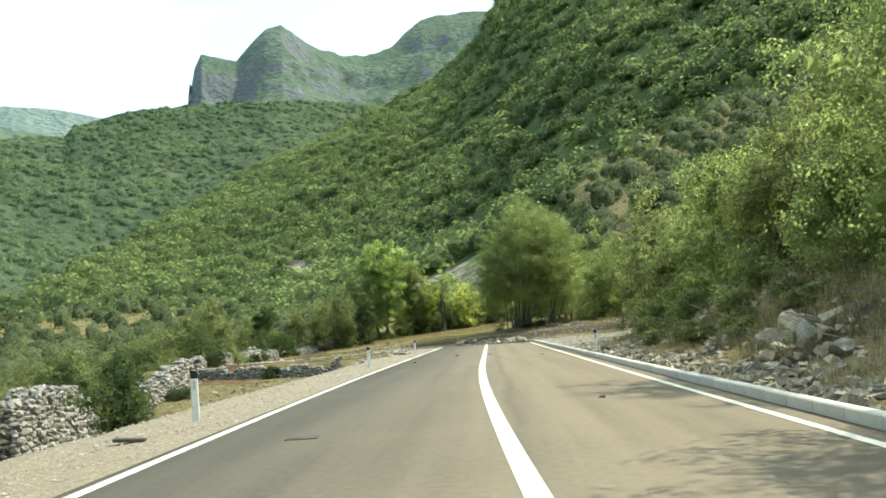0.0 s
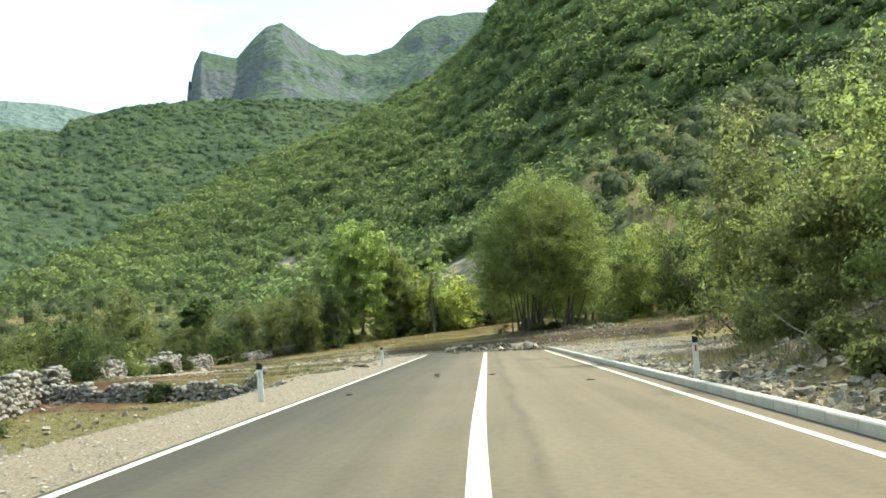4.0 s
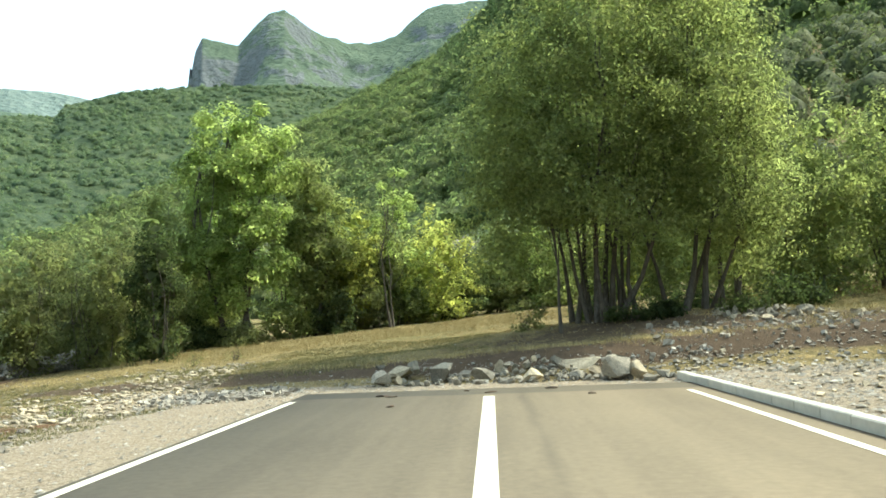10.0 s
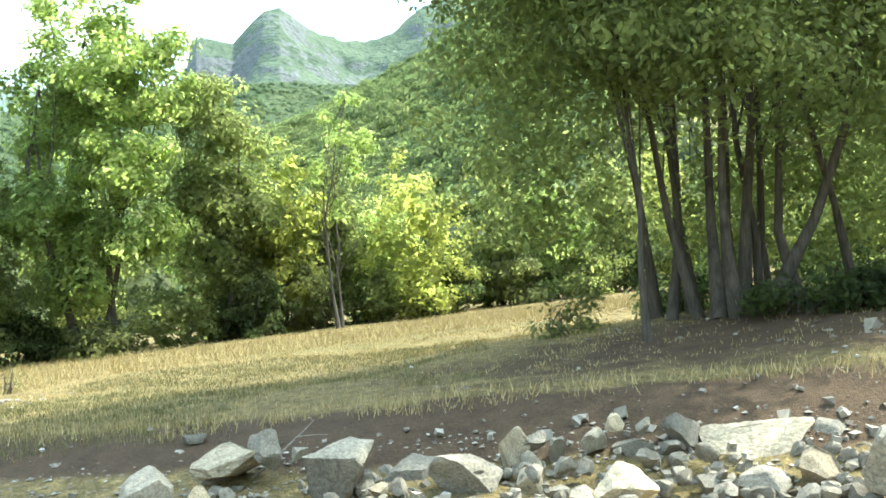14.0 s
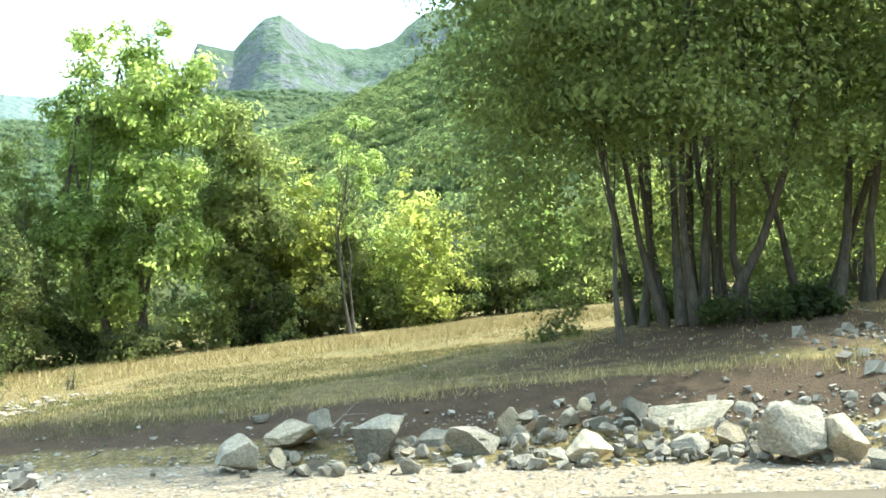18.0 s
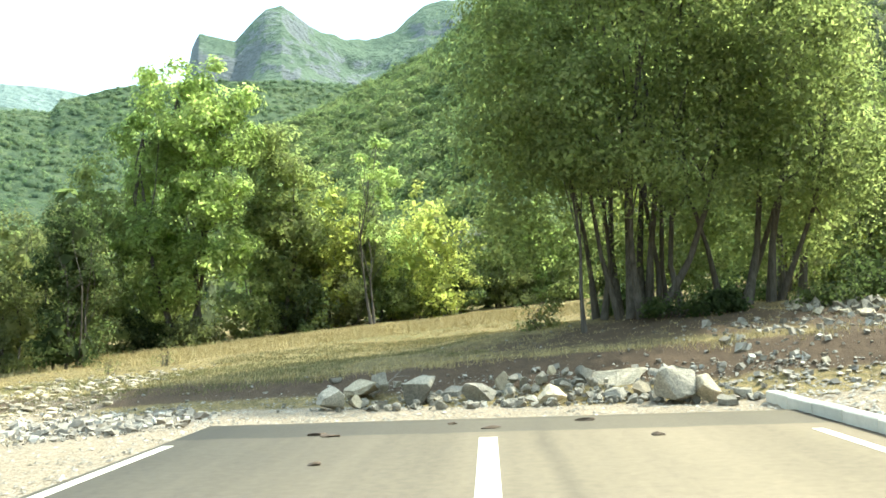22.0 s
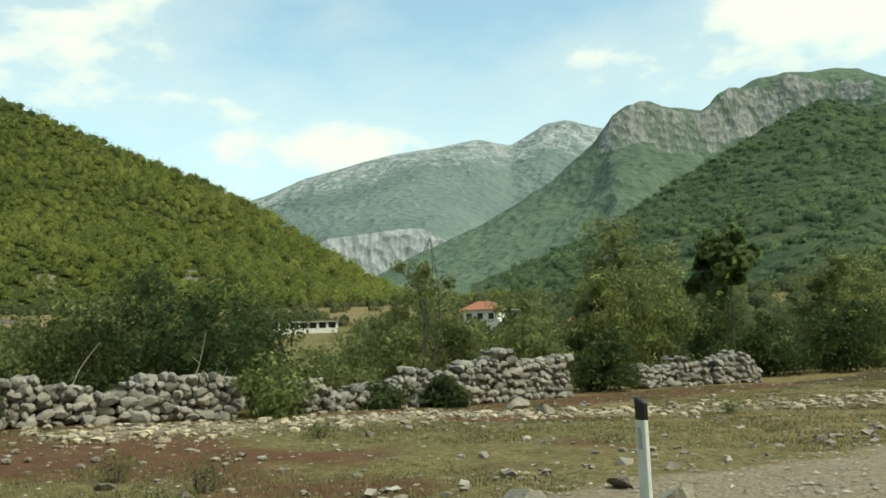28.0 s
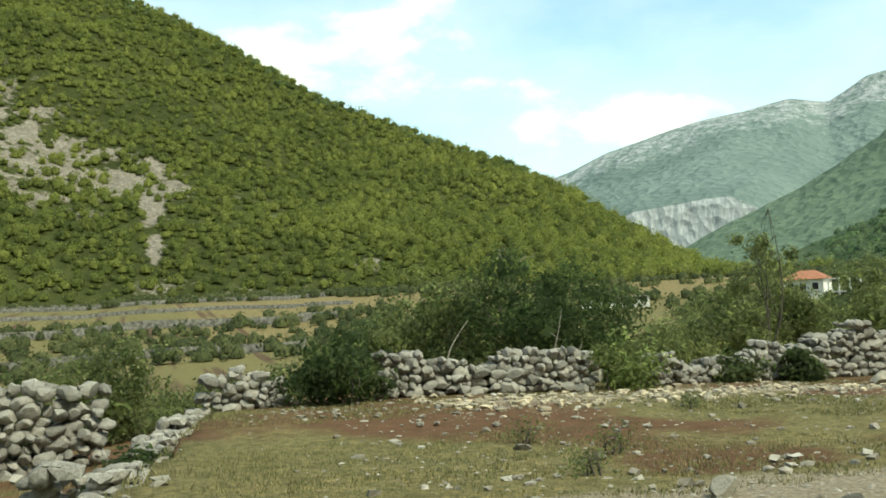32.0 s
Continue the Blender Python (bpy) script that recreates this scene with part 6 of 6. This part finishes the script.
def house():
    hx, hy = -171.0, 208.5
    h = empty("house", hx, hy, float(ground_z(hx, hy)) - 0.2, 38, "white house with a red tiled hip roof and a columned terrace", "house")
    part("wall", box_bm((-5, -4, 0), (3, 4, 5.6)), PLASTER, h)
    bm = bmesh.new()
    c = [bm.verts.new(v) for v in ((-5.6, -4.6, 5.6), (3.6, -4.6, 5.6), (3.6, 4.6, 5.6), (-5.6, 4.6, 5.6), (-2.6, 0, 7.6), (0.6, 0, 7.6))]
    for f in ((0, 1, 5, 4), (1, 2, 5), (2, 3, 4, 5), (3, 0, 4), (3, 2, 1, 0)):
        bm.faces.new([c[i] for i in f])
    part("roof", bm, ROOF_TILE, h, "red clay tile roof")
    for k in range(3):
        w = part("window", box_bm((-4.2 + k * 2.5, -4.06, 3.4), (-3.0 + k * 2.5, -3.99, 4.8)), DARK_GLASS, h)
        part("frame", box_bm((-4.3 + k * 2.5, -4.10, 3.25), (-2.9 + k * 2.5, -4.02, 3.38)), PLASTER, w)
    part("terrace_slab", box_bm((3, -4.4, 2.6), (10.5, 3.5, 2.9)), PLASTER, h)
    part("terrace_beam", box_bm((3, -4.4, 5.3), (10.5, -4.1, 5.55)), PLASTER, h)
    part("terrace_wall", box_bm((3, -1, 0), (10.2, 3.3, 2.6)), OLD_CONCRETE, h)
    for k in range(4):
        part("column", box_bm((3.9 + k * 2.1, -4.38, 0), (4.2 + k * 2.1, -4.1, 5.3)), PLASTER, h)
    # outbuilding with a red roof beside it
    s = empty("outbuilding", hx + 24, hy + 6, float(ground_z(hx + 24, hy + 6)), 38, "low pale outbuilding with a red roof by the house", "building")
    part("wall", box_bm((-2.5, -2, 0), (2.5, 2, 3.4)), PLASTER, s)
    bm = bmesh.new()
    c = [bm.verts.new(v) for v in ((-2.9, -2.4, 3.4), (2.9, -2.4, 3.4), (2.9, 2.4, 3.4), (-2.9, 2.4, 3.4), (-2.9, 0, 4.6), (2.9, 0, 4.6))]
    for f in ((0, 1, 5, 4), (2, 3, 4, 5), (1, 2, 5), (3, 0, 4), (3, 2, 1, 0)):
        bm.faces.new([c[i] for i in f])
    part("roof", bm, ROOF_TILE, s, "red clay tile roof")


house()


def shed():
    sx, sy = -229.7, 192.2
    s = empty("shed", sx, sy, float(ground_z(sx, sy)) - 0.1, 62, "long low concrete shed with a row of square openings", "shed")
    part("rear_wall", box_bm((-9, 1.5, 0), (9, 1.9, 3.0)), OLD_CONCRETE, s)
    part("roof", box_bm((-9.4, -2.4, 2.95), (9.4, 2.2, 3.25)), OLD_CONCRETE, s, "flat concrete slab roof")
    part("front_sill", box_bm((-9, -2.0, 0), (9, -1.7, 1.4)), PLASTER, s)
    for k in range(8):
        part("pier", box_bm((-9 + k * 2.49, -2.0, 1.4), (-8.4 + k * 2.49, -1.7, 2.95)), PLASTER, s)
    for k, sgn in enumerate((-9.0, 8.7)):
        part("end_wall", box_bm((sgn, -1.7, 0), (sgn + 0.3, 1.5, 2.95)), OLD_CONCRETE, s)


shed()


DARK_STONE = plain_mat("dark_terrace_stone", (0.115, 0.108, 0.092), 0.9, 1.1, 0.75)


# terrace walls under the hill
def terrace_wall(r, a0, a1, h, seed):
    n = int((a1 - a0) * 2)
    a = np.radians(np.linspace(a0, a1, n))
    rr = r + 6 * vnoise(np.linspace(0, 9, n), np.zeros(n), seed)
    x, y = -rr * np.sin(a), 73 + rr * np.cos(a)
    z = ground_z(x, y)
    V = np.concatenate([np.stack([x, y, z - 1], 1), np.stack([x, y, z + h], 1), np.stack([x * 1.003, y, z + h], 1), np.stack([x * 1.003, y, z - 1], 1)])
    i = np.arange(n - 1)
    F = np.concatenate([np.stack([i + k * n, i + 1 + k * n, i + 1 + (k + 1) * n, i + (k + 1) * n], 1) for k in range(3)])
    tagged(obj("terrace_wall", mesh_np("terrace_wall", V, F), DARK_STONE), "long grey stone terrace wall below the hill", "stone wall", "terrace walls")


terrace_wall(446, 74, 112, 1.3, 1)
terrace_wall(392, 78, 112, 1.5, 2)
terrace_wall(330, 78, 112, 1.3, 3)
terrace_wall(262, 79, 112, 2.2, 4)
terrace_wall(196, 81, 112, 1.8, 5)


# ---- loose stones, gravel, grass ----
def scatter(n, x0, x1, y0, y1, seed, keep=None):
    rng = np.random.default_rng(seed)
    x, y = rng.uniform(x0, x1, n), rng.uniform(y0, y1, n)
    if keep is not None:
        k = keep(x, y, rng)
        x, y = x[k], y[k]
    return x, y, rng


def stones(name, label, n, area, s_lo, s_hi, seed, shapes, keep=None, material=None, flat=0.6, lift=0.15):
    x, y, rng = scatter(n, *area, seed, keep)
    s = s_lo + (s_hi - s_lo) * rng.random(len(x)) ** 3.2
    P = np.stack([x, y, ground_z(x, y) + s * lift], 1)
    return tagged(obj(name, heap_mesh(name, P, s, shapes, rng, flat), material or PEBBLE), label, "stones", kind="stuff")


def left_of(u_lo, u_hi):
    return lambda x, y, rng: ((x - road_x(y)) > u_lo) & ((x - road_x(y)) < u_hi)


stones("gravel", "pale crushed gravel on the road's shoulder", 22000, (-7.6, -3.75, 18, 98), 0.016, 0.085, 601, GRIT, left_of(-6.5, -3.75))
stones("gravel", "pale crushed gravel behind the kerb", 28000, (4.25, 12.0, 52, 98), 0.03, 0.15, 602, GRIT, lambda x, y, r: r.random(len(x)) < 1.15 - (x - 4.2) / 11)
stones("gravel", "fine gravel between the asphalt and the rocks", 6500, (-6.5, 5.0, 95.5, 99.0), 0.014, 0.08, 603, GRIT, lambda x, y, r: y < 98.9 - 0.12 * x)
stones("bank_stones", "earthy stones in the torn bank behind the rocks", 1500, (-4.5, 5.0, 97.2, 99.3), 0.03, 0.13, 621, SHARDS, lambda x, y, r: (y < 99.0 - 0.12 * x) & (r.random(len(x)) < 0.35 + 0.1 * x), PEBBLE, 0.75, 0.2)
stones("field_stones", "pale stones strewn over the field", 7000, (-17, -6.5, 73.5, 106), 0.022, 0.13, 604, CHIPS, lambda x, y, r: r.random(len(x)) < 0.22 + 0.78 * np.exp(-((x - band_x(y)) / 1.6) ** 2))
stones("field_stones", "band of pale stones in front of the wall", 11000, (-17.0, -6.5, 76, 104), 0.03, 0.20, 605, CHIPS, lambda x, y, r: r.random(len(x)) < np.exp(-((x - band_x(y)) / 1.5) ** 2), ROCK_SOILED)
stones("field_stones", "stones strewn over the lower field", 700, (-17, -8, 40, 72), 0.06, 0.28, 606, SHARDS)
stones("bank_stones", "loose stones on the cut bank", 4200, (4.4, 10.5, 18, 68), 0.03, 0.22, 607, SHARDS, lambda x, y, r: r.random(len(x)) < 1.0 - np.abs(x - 5.4 - road_x(y)) / 6.0, ROCK_SOILED, 0.75, 0.2)

stones("bank_stones", "row of pale broken stones tipped behind the kerb", 1500, (4.3, 7.5, 20, 60), 0.05, 0.22, 613, SHARDS, lambda x, y, r: np.abs(x - road_x(y) - 4.9) < 0.65, ROCK_SOILED, 0.75, 0.22)
stones("bank_stones", "half-buried grey rubble on the cut bank", 420, (5.4, 9, 22, 50), 0.07, 0.28, 614, SHARDS, lambda x, y, r: vnoise(x * 0.6, y * 0.4, 25) > -0.1, ROCK_SOILED, 0.8, 0.12)


def rubble(n, seed):
    """Broken stone heaped between the large rocks: the larger pieces are things, the small ones one mesh."""
    x, y, rng = scatter(n, -2.3, 4.2, 97.0, 98.75, seed)
    k = rng.random(n) < np.where(x > 0.2, 1.0, 0.4)
    x, y = x[k], y[k]
    n = len(x)
    s = 0.04 + 0.15 * rng.random(n) ** 1.8
    top = (0.24 * np.exp(-((x - 1.3) / 1.0) ** 2) + 0.08) * np.exp(-((y - 97.95) / 0.42) ** 2)
    z = np.maximum(0.4 * ground_z(x, y), 0) + top * rng.uniform(0.2, 1, n) + s * 0.2
    for i in np.nonzero(s > 0.10)[0]:
        ob = tagged(new("rock", BLOCK_MESH[i % len(BLOCK_MESH)]), "small broken piece of pale limestone heaped at the road's end", "rock", "rocks across the road's end")
        ob.matrix_basis = pose(x[i], y[i], z[i], rng.uniform(-40, 40), rng.uniform(-40, 40), rng.uniform(0, 360)) @ Matrix.Diagonal((s[i] * 1.15, s[i] * 0.9, s[i] * 0.8, 1))
    k = s <= 0.10
    P = np.stack([x, y, z], 1)[k]
    return tagged(obj("rubble", heap_mesh("rubble", P, s[k], SHARDS, rng, 0.75), ROCK), "fine pale rubble between the larger rocks", "stones", kind="stuff")


rubble(560, 608)
stones("meadow_stones", "small stones in the torn soil under the oaks", 2600, (-8, 10, 97.6, 104), 0.015, 0.075, 609, SHARDS, lambda x, y, r: r.random(len(x)) < np.clip(0.15 + 0.06 * x + 0.8 * np.exp(-((y - 98.4 + 0.12 * x) / 0.8) ** 2), 0, 1))
stones("stone_heap", "heap of white stones at the foot of the oaks", 420, (5.8, 9.6, 101.2, 104.6), 0.06, 0.24, 610, SHARDS, lambda x, y, r: (x - 7.7) ** 2 / 2.2 + (y - 103.0) ** 2 / 1.8 < 1, ROCK, 0.8, 0.45)
stones("stone_heap", "spread of pale rubble at the shoulder's end", 5200, (-8.4, -3.9, 93.6, 99), 0.025, 0.16, 611, SHARDS, lambda x, y, r: (x + 5.8) ** 2 / 3.4 + (y - 96.8) ** 2 / 4.6 < r.random(len(x)), PEBBLE, 0.7, 0.3)
stones("bank_stones", "line of reddish soil and stones at the gravel's edge", 480, (6, 17, 98.5, 103.5), 0.04, 0.22, 612, SHARDS, lambda x, y, r: np.abs(y - 102.6 + 0.12 * x) < 0.9, ROCK_SOILED, 0.75, 0.25)

BANKROCKS = ((5.2, 33.4, 0.6), (5.9, 34.8, 0.6), (5.4, 36.4, 0.5), (5.0, 38.8, 0.4), (6.2, 39.6, 0.6), (5.3, 42.0, 0.4), (5.8, 45.2, 0.45), (5.2, 50.4, 0.35), (5.6, 30.6, 0.6), (6.4, 32.0, 0.8), (6.5, 36.0, 1.0), (7.1, 36.4, 1.3), (7.0, 35.4, 1.0), (6.6, 37.1, 0.8), (7.6, 35.9, 1.2), (7.4, 37.2, 0.9), (6.2, 35.2, 0.6), (6.9, 34.4, 0.8), (7.8, 34.8, 0.9), (6.2, 48.0, 0.4))
for i, (rx, ry, w) in enumerate(BANKROCKS):
    me = shape_mesh("rock", weathered(620 + i), ROCK_SOILED if i % 3 else ROCK, True)
    ob = tagged(new("rock", me), "weathered grey limestone block in the cut bank", "rock", "rocks in the bank")
    w *= 0.72
    ob.matrix_basis = pose(rx, ry, float(ground_z(rx, ry)) + w * 0.10, (i * 31) % 40 - 20, (i * 47) % 40 - 20, (i * 67) % 360) @ Matrix.Diagonal((w * 1.15, w * 0.85, w * 0.72, 1))
FIELDROCKS = ((-5.35, 77.1, 0.46), (-5.0, 78.2, 0.34), (-6.0, 78.6, 0.3), (-9.4, 75.3, 0.2), (-8.27, 75.66, 0.16), (-6.05, 75.5, 0.3), (-5.1, 75.9, 0.22), (-11.5, 79.5, 0.2), (-13.0, 84.0, 0.4), (-15.0, 85.0, 0.5), (-6.2, 63.8, 0.4))
for i, (rx, ry, w) in enumerate(FIELDROCKS):
    me = shape_mesh("rock", weathered(640 + i), ROCK, True)
    ob = tagged(new("rock", me), "single pale stone lying in the stony field", "rock", "stones in the field")
    ob.matrix_basis = pose(rx, ry, float(ground_z(rx, ry)) + w * 0.2, 0, 0, (i * 67) % 360) @ Matrix.Diagonal((w, w * 0.75, w * 0.6, 1))


# grass
def grass_mat(name, a, b, c):
    m = Mat(name, 0.8, 0.1)
    m.colour(m.ramp(m.island(), [(0.0, a), (0.5, b), (1.0, c)]))
    return m.m


STRAW = grass_mat("straw", (0.22, 0.165, 0.07), (0.38, 0.30, 0.14), (0.54, 0.45, 0.245))
GREEN_GRASS = grass_mat("green_grass", (0.095, 0.10, 0.042), (0.17, 0.165, 0.075), (0.29, 0.25, 0.125))


def grass(name, label, material, n, area, h_lo, h_hi, seed, keep=None, width=0.006, tuft=6):
    x, y, rng = scatter(n, *area, seed, keep)
    x, y = np.repeat(x, tuft) + rng.normal(0, 0.07, len(x) * tuft), np.repeat(y, tuft) + rng.normal(0, 0.07, len(y) * tuft)
    z = ground_z(x, y)
    h = rng.uniform(h_lo, h_hi, len(x))
    a = rng.uniform(0, 6.283, len(x))
    lx, ly = rng.normal(0, 0.35, len(x)) * h, rng.normal(0, 0.35, len(x)) * h
    dx, dy = np.cos(a) * width, np.sin(a) * width
    V = np.stack([np.stack([x - dx, y - dy, z - 0.01], 1), np.stack([x + dx, y + dy, z - 0.01], 1),
                  np.stack([x + lx, y + ly, z + h], 1)], 1).reshape(-1, 3)
    return tagged(obj(name, mesh_np(name, V, np.arange(len(V)).reshape(-1, 3)), material), label, "grass", kind="stuff")


def meadow_keep(x, y, rng):
    # straw thinned towards the road, to darken the near meadow like shade
    return (y > 99.6 - 0.12 * x) & (rng.random(len(x)) < np.where(x > 2, 0.4, 1.0) * np.clip(0.45 + 0.55 * (y - 101) / 6, 0.45, 1))


grass("dry_grass", "short dry yellow grass of the meadow", STRAW, 36000, (-16, 12, 98.5, 122), 0.015, 0.06, 701, meadow_keep)
grass("dry_grass", "taller straw along the meadow's far edge", STRAW, 6000, (-13, 6, 108, 124), 0.10, 0.24, 702, lambda x, y, r: np.abs(y - 116 - 0.5 * x) < 4)
grass("field_grass", "thin short green grass of the stony field", GREEN_GRASS, 36000, (-17, -6.2, 72, 104), 0.012, 0.045, 703, lambda x, y, r: vnoise(x * 0.4, y * 0.4, 21) > -0.2)
grass("field_grass", "thin grass of the lower field", GREEN_GRASS, 5000, (-17, -8, 45, 72), 0.03, 0.10, 704)
grass("bank_grass", "dry grass and weeds on the cut bank", STRAW, 11000, (5.2, 12, 20, 66), 0.06, 0.30, 705, lambda x, y, r: vnoise(x * 0.5, y * 0.3, 22) > -0.15)
grass("turf_fringe", "ragged turf hanging over the torn soil edge", STRAW, 2600, (-10, 9, 98.6, 101.4), 0.04, 0.14, 707, lambda x, y, r: np.abs(y - 99.75 + 0.12 * x - 0.3 * vnoise(x * 1.3, x * 0.7, 23)) < 0.3)
grass("field_grass", "thin grass of the near meadow, green as in shade", GREEN_GRASS, 7000, (-9, 0, 99.5, 108), 0.02, 0.07, 708, lambda x, y, r: vnoise(x * 0.5, y * 0.6, 24) > -0.1)
grass("dry_grass", "dry grass right of the grove", STRAW, 7000, (8, 20, 100, 120), 0.05, 0.16, 706)
for i, (tx, ty, h) in enumerate(((-8.6, 76.0, 0.42), (-7.5, 75.2, 0.38), (-9.9, 75.6, 0.4), (-7.9, 88.8, 0.32), (-9.0, 90.4, 0.34), (-10.6, 86.0, 0.3), (-12.0, 79.0, 0.3), (-8.3, 107.0, 0.7), (-9.3, 106.0, 0.6), (12.0, 108.0, 0.5), (-7.8, 93.5, 0.36), (6.6, 54.0, 0.5), (7.0, 52.0, 0.6), (8.0, 49.5, 0.7))):
    bush("weed", "dry grey-green weed growing in the stony ground", tx, ty, h, h * 1.1, LEAF_SCRUB, 720 + i, 260, 0.04, 4, 1.0, 0.0, "weeds in the field", "weed")

rng = np.random.default_rng(741)
for i in range(26):
    ty = 25 + 1.25 * i + rng.uniform(-0.5, 0.5)
    tx = float(road_x(ty)) + rng.uniform(6.2, 10.5)
    h = rng.uniform(0.6, 1.2)
    bush("weed", "low green shrub growing between the bank's stones", tx, ty, h, h * 1.3, LEAF_SCRUB, 760 + i, 420, 0.05, 4, 1.0, 0.0, "weeds on the bank", "weed")

# ---- small things on and beside the road ----
CLOD = plain_mat("dry_mud", (0.09, 0.065, 0.045), 0.95, 20, 0.4)
TIMBER = plain_mat("dark_timber", (0.075, 0.062, 0.05), 0.8, 12, 0.35)
ob = tagged(part("board", box_bm((-0.21, -0.09, 0), (0.21, 0.09, 0.05), 0.008), TIMBER, None), "short dark board lying on the gravel shoulder", "board")
ob.matrix_basis = pose(-4.6, 28.1, float(ground_z(-4.6, 28.1)) + 0.02, 0, 3, 12)
patch = tagged(part("drain_cover", box_bm((-0.2, -0.16, 0), (0.2, 0.16, 0.012), 0.004), TIMBER, None), "rough grey drain cover set in the asphalt", "drain cover")
patch.matrix_basis = pose(-2.02, 26.9, 0.001, 0, 0, 4)
CLODS = ((2.07, 30.8), (-1.40, 63.2), (-1.42, 64.0), (-1.32, 61.9), (2.54, 57.3), (0.28, 62.2), (-2.83, 55.0), (-1.83, 93.8), (1.20, 94.8), (1.79, 93.1), (-0.46, 94.8), (0.03, 94.2), (-1.62, 91.55), (-2.0, 93.95))
for i, (cx, cy) in enumerate(CLODS):
    v, f = fractured(800 + i)
    me = mesh_np("mud_clod", v * np.array([0.16 + 0.03 * (i % 3), 0.12, 0.045]) + np.array([0, 0, 0.012]), f)
    ob = tagged(obj("mud_clod", me, CLOD), "dried lump of dark mud on the asphalt", "mud", "mud clods on the road")
    ob.matrix_basis = pose(cx, cy, 0.0 if abs(cx) < 3.7 else float(ground_z(cx, cy)))


DEADWOOD = plain_mat("bleached_wood", (0.27, 0.24, 0.20), 0.9, 25, 0.35)


def stick(x, y, length, az, tilt, label, r=0.012):
    rng = np.random.default_rng(int(abs(x * 100 + y * 10)))
    V, F = [], []
    b = np.array([math.cos(radians(az)) * math.cos(radians(tilt)), math.sin(radians(az)) * math.cos(radians(tilt)), math.sin(radians(tilt))]) * length
    tube(V, F, limb_path(np.zeros(3), b, rng, 0.06, 6), [r, r * 0.9, r * 0.8, r * 0.65, r * 0.5, r * 0.3], 6)
    for k in (0.45, 0.7):
        tube(V, F, limb_path(b * k, b * k + rng.normal(0, 0.2, 3) * length * np.array([1, 1, 0.8]), rng, 0.1, 4), [r * 0.5, r * 0.4, r * 0.3, r * 0.15], 4)
    ob = tagged(obj("dead_branch", mesh_np("dead_branch", np.array(V), np.array(F), True), DEADWOOD), label, "branch", "dead branches")
    ob.matrix_basis = pose(x, y, float(ground_z(x, y)) + r)


stick(-1.9, 98.5, 0.7, 30, 38, "dead twig sticking out of the torn turf")
stick(-17.9, 79.6, 1.1, 100, 55, "bleached dead branch leaning on the wall", 0.016)
stick(-18.1, 78.9, 1.8, 70, 62, "bleached dead branch leaning on the wall", 0.018)
stick(-18.1, 77.2, 1.6, 120, 60, "bleached dead branch leaning on the wall", 0.018)
stick(9.8, 79.0, 1.2, 200, 8, "dead branch lying below the trees", 0.02)
stick(7.6, 36.0, 1.4, 170, 20, "dead branch lying on the bank", 0.02)
stick(-6.2, 83.6, 0.6, 10, 2, "dry stick lying on the gravel")
stones("bank_stones", "pale broken stones along the foot of the bank", 1700, (4.3, 8.0, 24, 62), 0.05, 0.22, 613, SHARDS, lambda x, y, r: r.random(len(x)) < np.exp(-np.clip(x - road_x(y) - 4.6, 0, 9) / 1.3), ROCK, 0.75, 0.22)
grass("bank_grass", "grey-green dry brush on the bank", GREEN_GRASS, 5000, (6.0, 11, 22, 62), 0.15, 0.5, 709, lambda x, y, r: vnoise(x * 0.7, y * 0.5, 25) > 0.05, 0.008)
for i, (bx, by, bl, ba, bt) in enumerate(((7.2, 41.0, 2.2, 190, 28), (7.8, 38.2, 1.8, 230, 40), (6.6, 36.2, 1.5, 160, 22), (8.2, 44.4, 2.0, 205, 35), (7.4, 47.6, 1.4, 250, 45), (6.8, 33.0, 1.7, 140, 30), (7.0, 55.0, 1.9, 110, 35), (8.4, 31.0, 2.2, 200, 48))):
    stick(bx, by, bl * 0.8, ba, bt * 0.7, "bleached dead branch caught in the bank", 0.013)
stones("gravel", "coarse broken stone spread behind the kerb", 2500, (4.4, 11.5, 58, 98), 0.04, 0.17, 614, SHARDS, lambda x, y, r: r.random(len(x)) < 0.35 + 0.5 * vnoise(x * 0.5, y * 0.4, 29), ROCK_SOILED)
stones("field_stones", "small stone chips in the thin grass of the field", 13000, (-17, -6.6, 72.8, 104), 0.012, 0.07, 615, GRIT, lambda x, y, r: r.random(len(x)) < 0.55 + 0.5 * vnoise(x * 0.8, y * 0.6, 33))
stones("gravel", "loose broken stones along the shoulder's outer edge", 900, (-8.2, -5.6, 60, 98), 0.02, 0.15, 616, SHARDS, lambda x, y, r: np.abs(x + 7.0 - 0.4 * vnoise(y * 0.4, y * 0.1, 35)) < 0.7)
stones("meadow_stones", "broken stones in the torn soil beside the kerb's end", 1100, (4.0, 10.5, 96.9, 101.5), 0.025, 0.16, 617, SHARDS, lambda x, y, r: r.random(len(x)) < 0.75 - 0.07 * (x - 4), PEBBLE, 0.75, 0.2)
